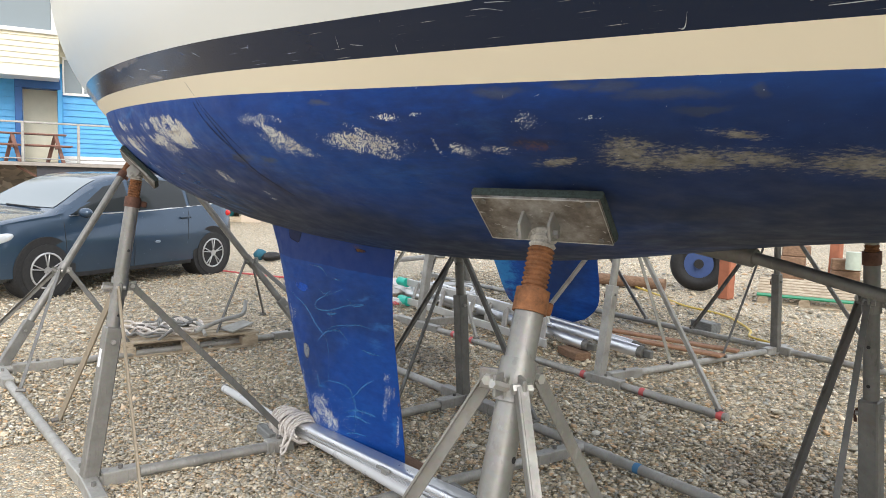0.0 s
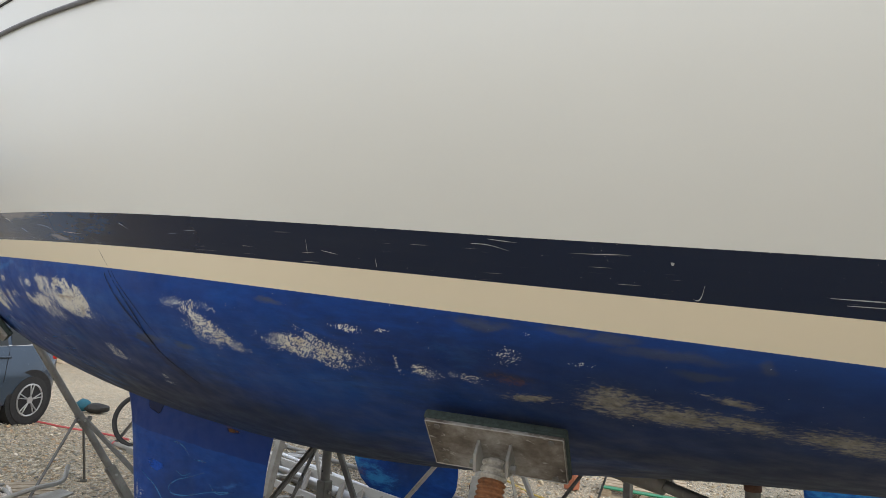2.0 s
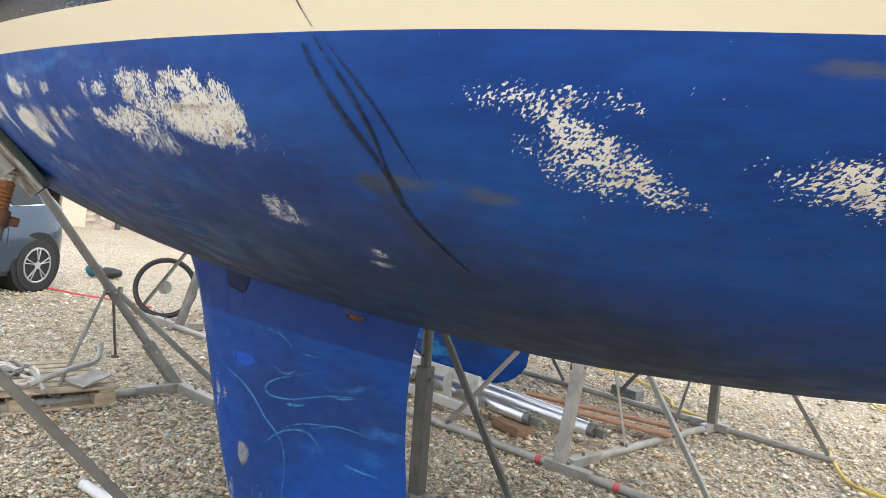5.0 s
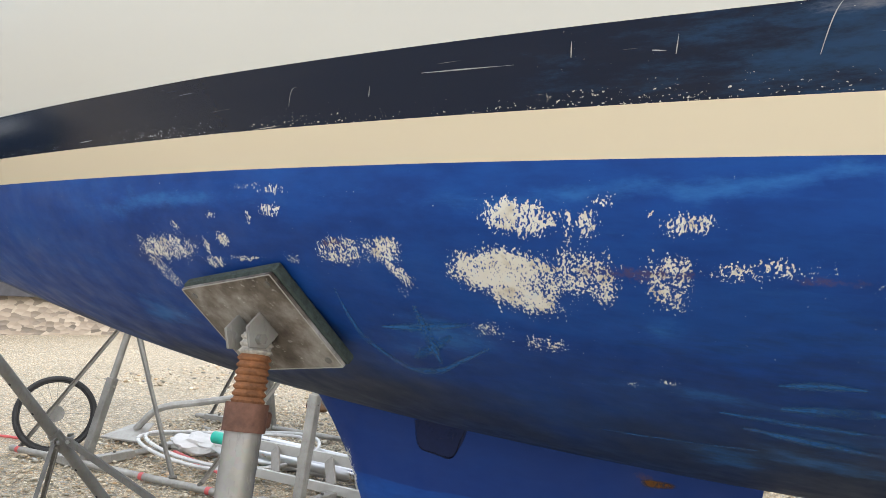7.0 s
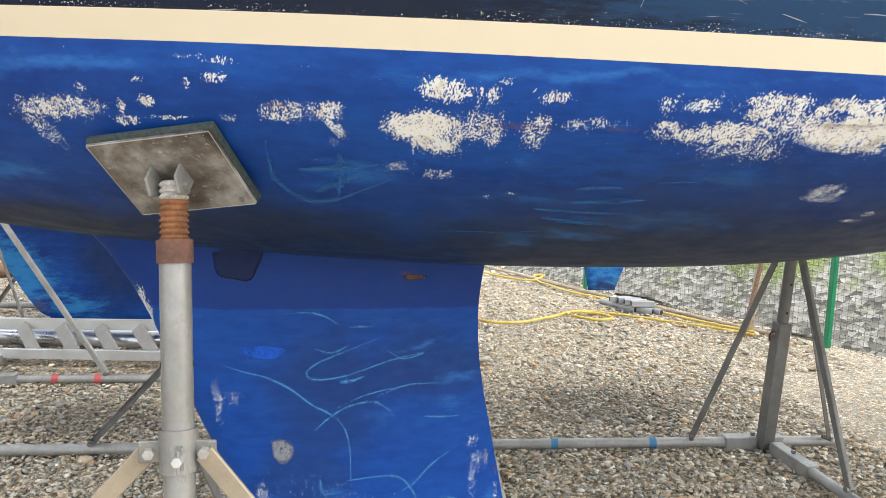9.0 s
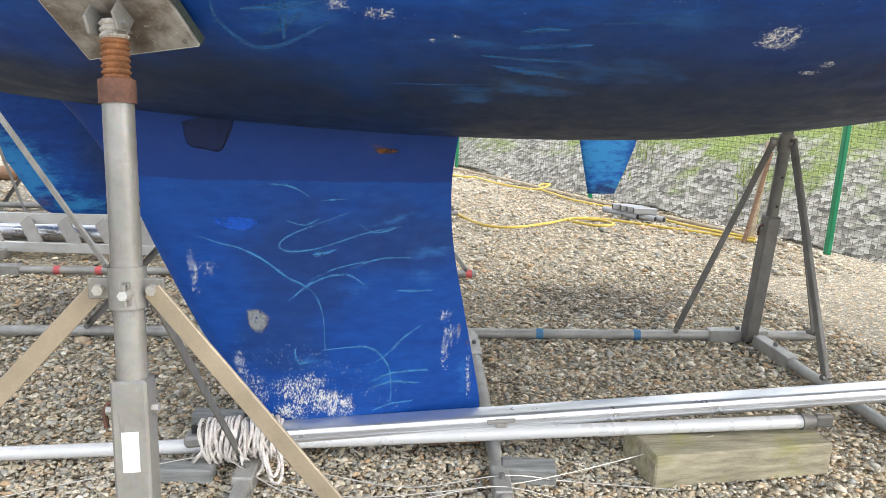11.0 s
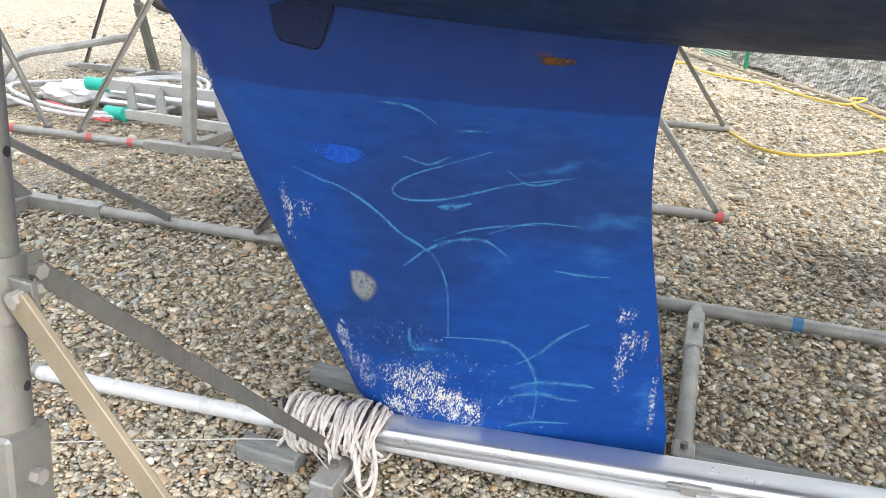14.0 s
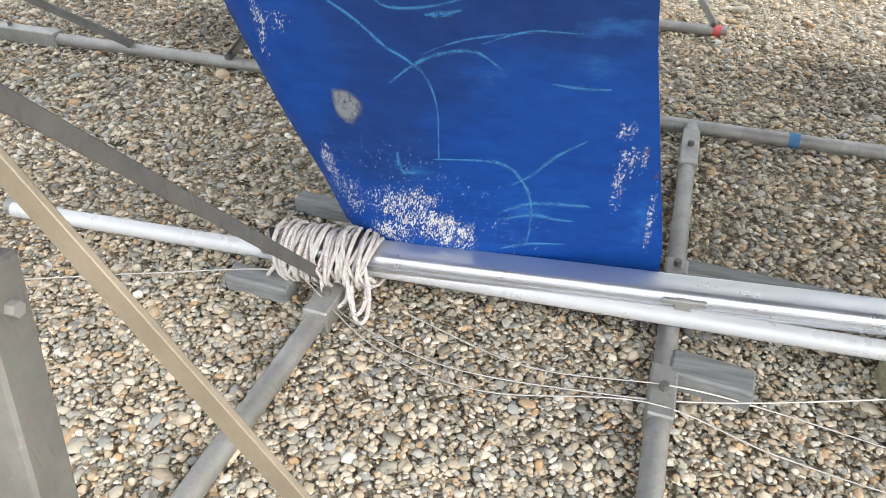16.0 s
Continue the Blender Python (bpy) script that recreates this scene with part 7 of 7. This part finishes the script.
# doorway with its deep blue frame and pale inside
hbox("door_frame", -0.60, -0.42, 2.02, 2.5, F, 3.52, DEEP_BLUE, house)
hbox("door_frame", 0.44, 0.56, 2.02, 2.5, F, 3.52, SKY_BLUE, house)
hbox("lintel", -0.60, 0.52, 2.0, 2.5, 3.34, 3.54, DEEP_BLUE, house)
hbox("passage_wall", -0.44, -0.40, 2.5, 5.0, F, 3.4, WHITE_PAINT, house)
hbox("passage_wall", 0.44, 0.48, 2.5, 5.0, F, 3.4, WHITE_PAINT, house)
# added panel just inside the door, catching daylight in place of the lit interior
hbox("lit_inside_panel", -0.44, 0.48, 2.72, 2.76, F, 3.4, CREAM_BOARD, house)
# windows
for _u0, _u1, _z0, _z1, _d in ((0.62, 1.06, 3.30, 3.98, 2.12), (1.12, 1.68, 3.30, 3.98, 2.12), (-4.2, -2.8, 2.6, 3.4, 2.12)):
    _w = hbox("window", _u0, _u1, _d, _d + 0.05, _z0, _z1, WINDOW.m, house)
    hbox("window_frame", _u0 - 0.05, _u1 + 0.05, _d - 0.03, _d + 0.03, _z0 - 0.06, _z0, WHITE_PAINT, _w)
    hbox("window_frame", _u0 - 0.05, _u1 + 0.05, _d - 0.03, _d + 0.03, _z1, _z1 + 0.06, WHITE_PAINT, _w)
    hbox("window_frame", _u0 - 0.05, _u0, _d - 0.03, _d + 0.03, _z0, _z1, WHITE_PAINT, _w)
    hbox("window_frame", _u1, _u1 + 0.05, _d - 0.03, _d + 0.03, _z0, _z1, WHITE_PAINT, _w)
# the jutting cream balcony with the look-out window above it
hbox("balcony_floor", -9.0, 0.48, 0.9, 2.2, 3.50, 3.62, WHITE_PAINT, house)
boards(-9.0, 0.46, 3.62, 4.34, 0.9, CREAM_BOARD, 0.11)
hbox("balcony_rail", -9.0, 0.50, 0.84, 1.02, 4.34, 4.42, WHITE_PAINT, house)
hbox("balcony_end", 0.40, 0.48, 0.95, 2.2, 3.6, 4.36, CREAM_BOARD, house)
hbox("look_out_post", 0.30, 0.42, 0.95, 1.1, 4.4, 5.32, WHITE_PAINT, house)
hbox("look_out_glass", -1.6, 0.30, 1.0, 1.03, 4.42, 5.30, WINDOW.m, house, "clear look-out window")
hbox("look_out_wall", 0.42, 1.05, 1.4, 2.2, 4.40, 5.36, WHITE_PAINT, house)
hbox("small_window", 0.62, 0.96, 1.36, 1.42, 4.60, 5.06, WINDOW.m, house)
hbox("canopy", 0.48, 1.3, 1.2, 2.2, 4.36, 4.42, CREAM_BOARD, house)
hbox("look_out_roof", -9.0, 1.05, 0.8, 2.4, 5.32, 5.50, CREAM_BOARD, house)
hbox("roof", -9.2, 6.7, 2.0, 8.3, 5.2, 5.45, plain("roof_felt", (0.25, 0.24, 0.22), 0.9), house)
hbox("roof_edge", -9.2, 0.2, 1.6, 2.2, 5.50, 5.62, plain("terracotta_fascia", (0.42, 0.24, 0.14), 0.8), house)
# deck on its steel beam, over a rubble wall
hbox("deck", -9.5, 13.0, 0.0, 2.2, F - 0.09, F, DECK_WOOD, house)
hbox("beam", -0.1, 13.0, 0.15, 0.35, 0.95, F - 0.09, STEEL_BEAM, house)
part("raking_strut", bar(at_house(-0.55, 0.2, F - 0.1), at_house(0.35, 0.2, 0.92), 0.08, 0.06), RUST_DARK, house)
for _u in (-6.0, -0.05, 3.5, 6.5):
    hbox("column", _u, _u + 0.12, 0.3, 0.42, -0.1, F - 0.09, STEEL_BEAM, house)
hbox("rubble_wall", -9.5, 7.5, 2.2, 2.6, -0.2, F - 0.09, STONE.m, house, "brown rubble stone wall")
for _i in range(14):
    _u = -5.5 + _i * 1.27 - 0.03 + 0.02
    hbox("rail_post", _u, _u + 0.07, 0.05, 0.12, F, F + 1.0, GALV_LIGHT, house)
hbox("hand_rail", -5.5, 7.5, 0.06, 0.11, F + 0.98, F + 1.03, GALV_LIGHT, house)
hbox("bottom_rail", -5.5, 7.5, 0.07, 0.10, F + 0.08, F + 0.11, GALV_LIGHT, house)

# picnic table on the deck
TABLE = plain("red_brown_bench_wood", (0.22, 0.11, 0.08), 0.7, 0, 0.2, 8)
table = thing("picnic_table", tuple(at_house(-0.15, 0.9, F)), "red-brown wooden picnic table with benches on the deck", "table")
for _d in (0.7, 0.85, 1.0, 1.15):
    hbox("top_board", -0.95, 0.62, _d, _d + 0.13, F + 0.72, F + 0.76, TABLE, table)
for _d in (0.3, 1.55):
    hbox("bench", -0.95, 0.75, _d, _d + 0.22, F + 0.42, F + 0.46, TABLE, table)
for _u in (-0.65, 0.35):
    part("leg", bar(at_house(_u, 0.75, F + 0.72), at_house(_u + 0.18, 0.45, F), 0.09, 0.045), TABLE, table)
    part("leg", bar(at_house(_u, 1.2, F + 0.72), at_house(_u - 0.18, 1.6, F), 0.09, 0.045), TABLE, table)
    hbox("cross_bar", _u, _u + 0.04, 0.32, 1.75, F + 0.36, F + 0.42, TABLE, table)

# the open store under the deck, closed by a plastered pier and rubble
PLASTER = plain("beige_plaster", (0.50, 0.42, 0.33), 0.85)
hbox("plastered_pier", 5.15, 5.75, 0.36, 0.62, -0.1, F - 0.1, PLASTER, house, "beige plastered pier")
hbox("front_wall", 5.75, 13.0, 0.40, 0.75, -0.2, 1.30, STONE.m, house, "brown rubble stone front wall")
for _u in (2.6, 3.9):
    hbox("store_post", _u, _u + 0.12, 0.30, 0.42, -0.1, F - 0.1, PALE_WOOD.m, house, "pale wooden post of the store")
hbox("store_rail", 2.6, 5.15, 0.32, 0.38, 0.0, 0.16, PALE_WOOD.m, house, "pale wooden board along the ground")
tarp = thing("tarpaulin", tuple(at_house(4.2, 1.0, 0.0)), "folded teal tarpaulin heaped in the store", "tarpaulin")
_bm = bmesh.new()
bmesh.ops.create_icosphere(_bm, subdivisions=3, radius=1.0)
for _v in _bm.verts:
    _n = _v.co.copy()
    _k = 1 + 0.25 * noise.noise(_n * 2.5)
    _v.co = at_house(4.3, 1.1, 0.30) + BU * (_n.x * 0.75 * _k) + BN * (_n.y * 0.4 * _k) + Vector((0, 0, max(-0.3, _n.z * 0.42 * _k)))
part("sheet", _bm, plain("teal_sheet", (0.02, 0.20, 0.24), 0.6), tarp, smooth=True)
wall = thing("yard_wall", (-19.0, 20.0, 0.0), "low rubble stone wall closing the yard", "wall", kind="structure")
part("stone_run", bar((-20.0, 16.5, 0.65), (-16.0, 26.0, 0.65), 0.5, 1.5, 0.03), STONE.m, wall)
part("stone_run", bar((-16.0, 26.0, 0.75), (-4.0, 33.0, 0.75), 0.5, 1.7, 0.03), STONE.m, wall)

# ---------------------------------------------------------------- far yard: trailer, posts, stacked timber
trailer = thing("boat_trailer", (-6.50, 10.48, 0.0), "blue boat trailer with a fat black tyre", "trailer")
_tc = Vector((-6.30, 9.90, 0.40))
_tn = Vector((0.55, -0.83, 0)).normalized()
_ts = Vector((0.83, 0.55, 0))
_w = part("tyre", pipe([_tc + 0.31 * (math.cos(math.tau * i / 40) * _ts + math.sin(math.tau * i / 40) * Vector((0, 0, 1))) for i in range(40)], 0.11, 12, closed=True), BLACK, trailer, "fat black tyre", True)
part("rim", tube(_tc - _tn * 0.05, _tc + _tn * 0.05, 0.235, seg=28), plain("blue_rim", (0.07, 0.12, 0.30), 0.4, 0.3), _w, smooth=True)
part("hub", tube(_tc, _tc + _tn * 0.10, 0.07, seg=16), BLACK, _w, smooth=True)
TRAILER_BLUE = plain("bright_blue_paint", (0.02, 0.17, 0.55), 0.4, 0, 0.2)
part("frame", bar((-8.50, 9.48, 0.62), (-6.40, 10.88, 0.62), 0.12, 0.12), TRAILER_BLUE, trailer)
part("mudguard", bar((-7.80, 9.18, 0.72), (-7.30, 9.48, 0.72), 0.35, 0.16, 0.03), TRAILER_BLUE, trailer)
part("jack_leg", tube((-8.10, 9.58, 0.0), (-8.10, 9.58, 0.6), 0.035), TRAILER_BLUE, trailer)
_w = thing("trailer_wheel", (-11.9, 12.5, 0.0), "black tyre on a blue rim standing on gravel", "wheel")
_tc = Vector((-11.9, 12.5, 0.46))
part("tyre", pipe([_tc + 0.34 * (math.cos(math.tau * i / 40) * _ts + math.sin(math.tau * i / 40) * Vector((0, 0, 1))) for i in range(40)], 0.12, 12, closed=True), BLACK, _w, smooth=True)
_r2 = part("rim", tube(_tc - _tn * 0.05, _tc + _tn * 0.06, 0.25, seg=28), plain("pale_blue_rim", (0.12, 0.22, 0.45), 0.4, 0.3), _w, smooth=True)
part("hub", tube(_tc, _tc + _tn * 0.12, 0.07, seg=16), BLACK, _r2, smooth=True)
RED_POST = plain("red_oxide_post", (0.36, 0.13, 0.07), 0.75, 0, 0.25, 7)
for _x, _y in ((-5.60, 9.48), (-5.75, 13.4)):
    tagged(part("prop_post", bar((_x, _y, 0), (_x, _y, 0.95), 0.17, 0.17, 0.015, (1, 0, 0)), RED_POST), "square red-oxide timber prop standing on gravel", "post", "red props")
for _k, (_x, _y, _z) in enumerate(((-6.2, 12.7, 0), (-5.5, 13.2, 0), (-6.2, 12.7, 0.2), (-5.5, 13.2, 0.2), (-6.15, 12.75, 0.4), (-10.4, 11.4, 0.0), (-10.4, 11.45, 0.2))):
    tagged(part("sleeper", bar((_x - 0.2, _y - 0.1, _z + 0.1), (_x + 0.2, _y + 0.1, _z + 0.1), 0.24 + 0.03 * (_k % 3), 0.196, 0.015), BROWN_WOOD.m), "rough brown sleeper in a stack", "timber", "stacked sleepers")
pallet(pose(-4.85, 10.25, 0.06, 12, 0, 25), "pale pallet with a green edge lying tilted", GREEN)
tagged(part("log", tube((-8.6, 8.5, 0.08), (-6.5, 9.35, 0.08), 0.09), BROWN_WOOD.m, smooth=True), "long brown timber baulk on gravel", "timber")
tagged(part("float", pipe([(-5.3, 13.0 + 0.001, 0.55 + 0.0)] + [(-5.3, 13.0, 0.55 - 0.1 * k) for k in range(1, 4)], 0.12, 14), plain("pale_green_float", (0.45, 0.50, 0.42), 0.5), smooth=True), "pale green fishing float hanging from a prop", "float")
_n = thing("fence_banner", (-3.0, 15.6, 0.0), "wavy white and green netting hung on the fence", "netting")
_bm = bmesh.new()
_rows = []
for _k in range(9):
    _rows.append([_bm.verts.new((-2.2 - 1.2 * i / 30 - 0.08, 11.0 + 3.5 * i / 30, 0.05 + 1.25 * _k / 8 + 0.03 * math.sin(i * 0.9 + _k))) for i in range(31)])
for _a, _b in zip(_rows, _rows[1:]):
    for _i in range(30):
        _bm.faces.new((_a[_i], _a[_i + 1], _b[_i + 1], _b[_i]))
_nm = Mat("striped_netting", 0.8)
_wv = _nm.n("TexWave")
_nm.link(_nm.scaled(_nm.pos(), (0.6, 0.6, 3.2)), _wv.inputs["Vector"])
_wv.bands_direction = "Z"
_wv.inputs["Scale"].default_value = 3.0
_wv.inputs["Distortion"].default_value = 2.5
_nm.color(_nm.ramp(_wv.outputs["Fac"], [(0.35, (0.05, 0.22, 0.12)), (0.6, (0.58, 0.60, 0.52))]))
part("netting", _bm, _nm.m, _n, smooth=True)

# ---------------------------------------------------------------- loose pebbles
def pebbles(name, x0, y0, x1, y1, count, size, seed, sub):
    """Beach pebbles strewn over a stretch of the yard, as one mesh."""
    rs = np.random.RandomState(seed)
    bm = bmesh.new()
    if sub == 2:
        bmesh.ops.create_uvsphere(bm, u_segments=6, v_segments=4, radius=1.0)
        bmesh.ops.triangulate(bm, faces=bm.faces[:])
    else:
        bmesh.ops.create_icosphere(bm, subdivisions=1, radius=1.0)
    bv = np.array([v.co[:] for v in bm.verts])
    bf = np.array([[v.index for v in f.verts] for f in bm.faces])
    bm.free()
    nv, nf = len(bv), len(bf)
    s = size * np.exp(rs.normal(-0.03, 0.36, count))
    sx, sy, sz = s * rs.uniform(0.75, 1.35, count), s * rs.uniform(0.65, 1.1, count), s * rs.uniform(0.24, 0.48, count)
    V = bv[None] * np.stack([sx, sy, sz], 1)[:, None]
    V *= (1 + 0.16 * np.sin(bv @ rs.normal(0, 1.7, (3, count)) + rs.uniform(0, 6, count)).T)[..., None]
    V *= (1 + 0.13 * np.sin(bv @ rs.normal(0, 3.2, (3, count)) + rs.uniform(0, 6, count)).T)[..., None]
    a, b, c = rs.uniform(0, math.tau, count), rs.normal(0, 0.24, count), rs.normal(0, 0.24, count)
    x, y, z = V[..., 0], V[..., 1], V[..., 2]
    y, z = y * np.cos(b)[:, None] - z * np.sin(b)[:, None], y * np.sin(b)[:, None] + z * np.cos(b)[:, None]
    x, z = x * np.cos(c)[:, None] + z * np.sin(c)[:, None], -x * np.sin(c)[:, None] + z * np.cos(c)[:, None]
    x, y = x * np.cos(a)[:, None] - y * np.sin(a)[:, None], x * np.sin(a)[:, None] + y * np.cos(a)[:, None]
    px, py = rs.uniform(x0, x1, count), rs.uniform(y0, y1, count)
    pz = rs.uniform(-0.007, 0.011, count)
    V = np.stack([x + px[:, None], y + py[:, None], z + pz[:, None]], 2).reshape(-1, 3)
    T = (bf[None] + (np.arange(count) * nv)[:, None, None]).reshape(-1, 3)
    me = bpy.data.meshes.new(name)
    me.vertices.add(len(V))
    me.vertices.foreach_set("co", V.ravel())
    me.loops.add(len(T) * 3)
    me.loops.foreach_set("vertex_index", T.ravel())
    me.polygons.add(len(T))
    me.polygons.foreach_set("loop_start", np.arange(0, len(T) * 3, 3))
    me.polygons.foreach_set("use_smooth", np.ones(len(T), bool))
    me.update(calc_edges=True)
    me.materials.append(PEBBLE)
    return tagged(new(name, me), "loose rounded beach pebbles, grey, beige and brown", "gravel", kind="stuff")


pebbles("gravel_near", -4.9, 0.75, -2.2, 2.0, 31000, 0.0080, 1, 2)
pebbles("gravel_middle", -5.4, 2.0, -1.9, 2.7, 12000, 0.0092, 2, 1)
pebbles("gravel_middle", -5.4, 0.3, -4.9, 2.0, 3600, 0.0098, 6, 1)
pebbles("gravel_middle", -6.7, 2.7, -0.6, 4.6, 32000, 0.0112, 7, 1)
pebbles("gravel_middle", -6.9, 0.0, -5.4, 2.7, 10500, 0.0106, 3, 1)
pebbles("gravel_middle", -2.2, 1.0, -0.4, 2.7, 9500, 0.0100, 4, 1)
pebbles("gravel_far", -9.5, 4.6, 0.5, 8.6, 18000, 0.0154, 5, 1)
pebbles("gravel_far", -13.0, 8.6, 0.0, 16.0, 5000, 0.024, 8, 1)
pebbles("gravel_far", -14.0, 0.5, -6.9, 4.6, 10000, 0.0145, 9, 1)
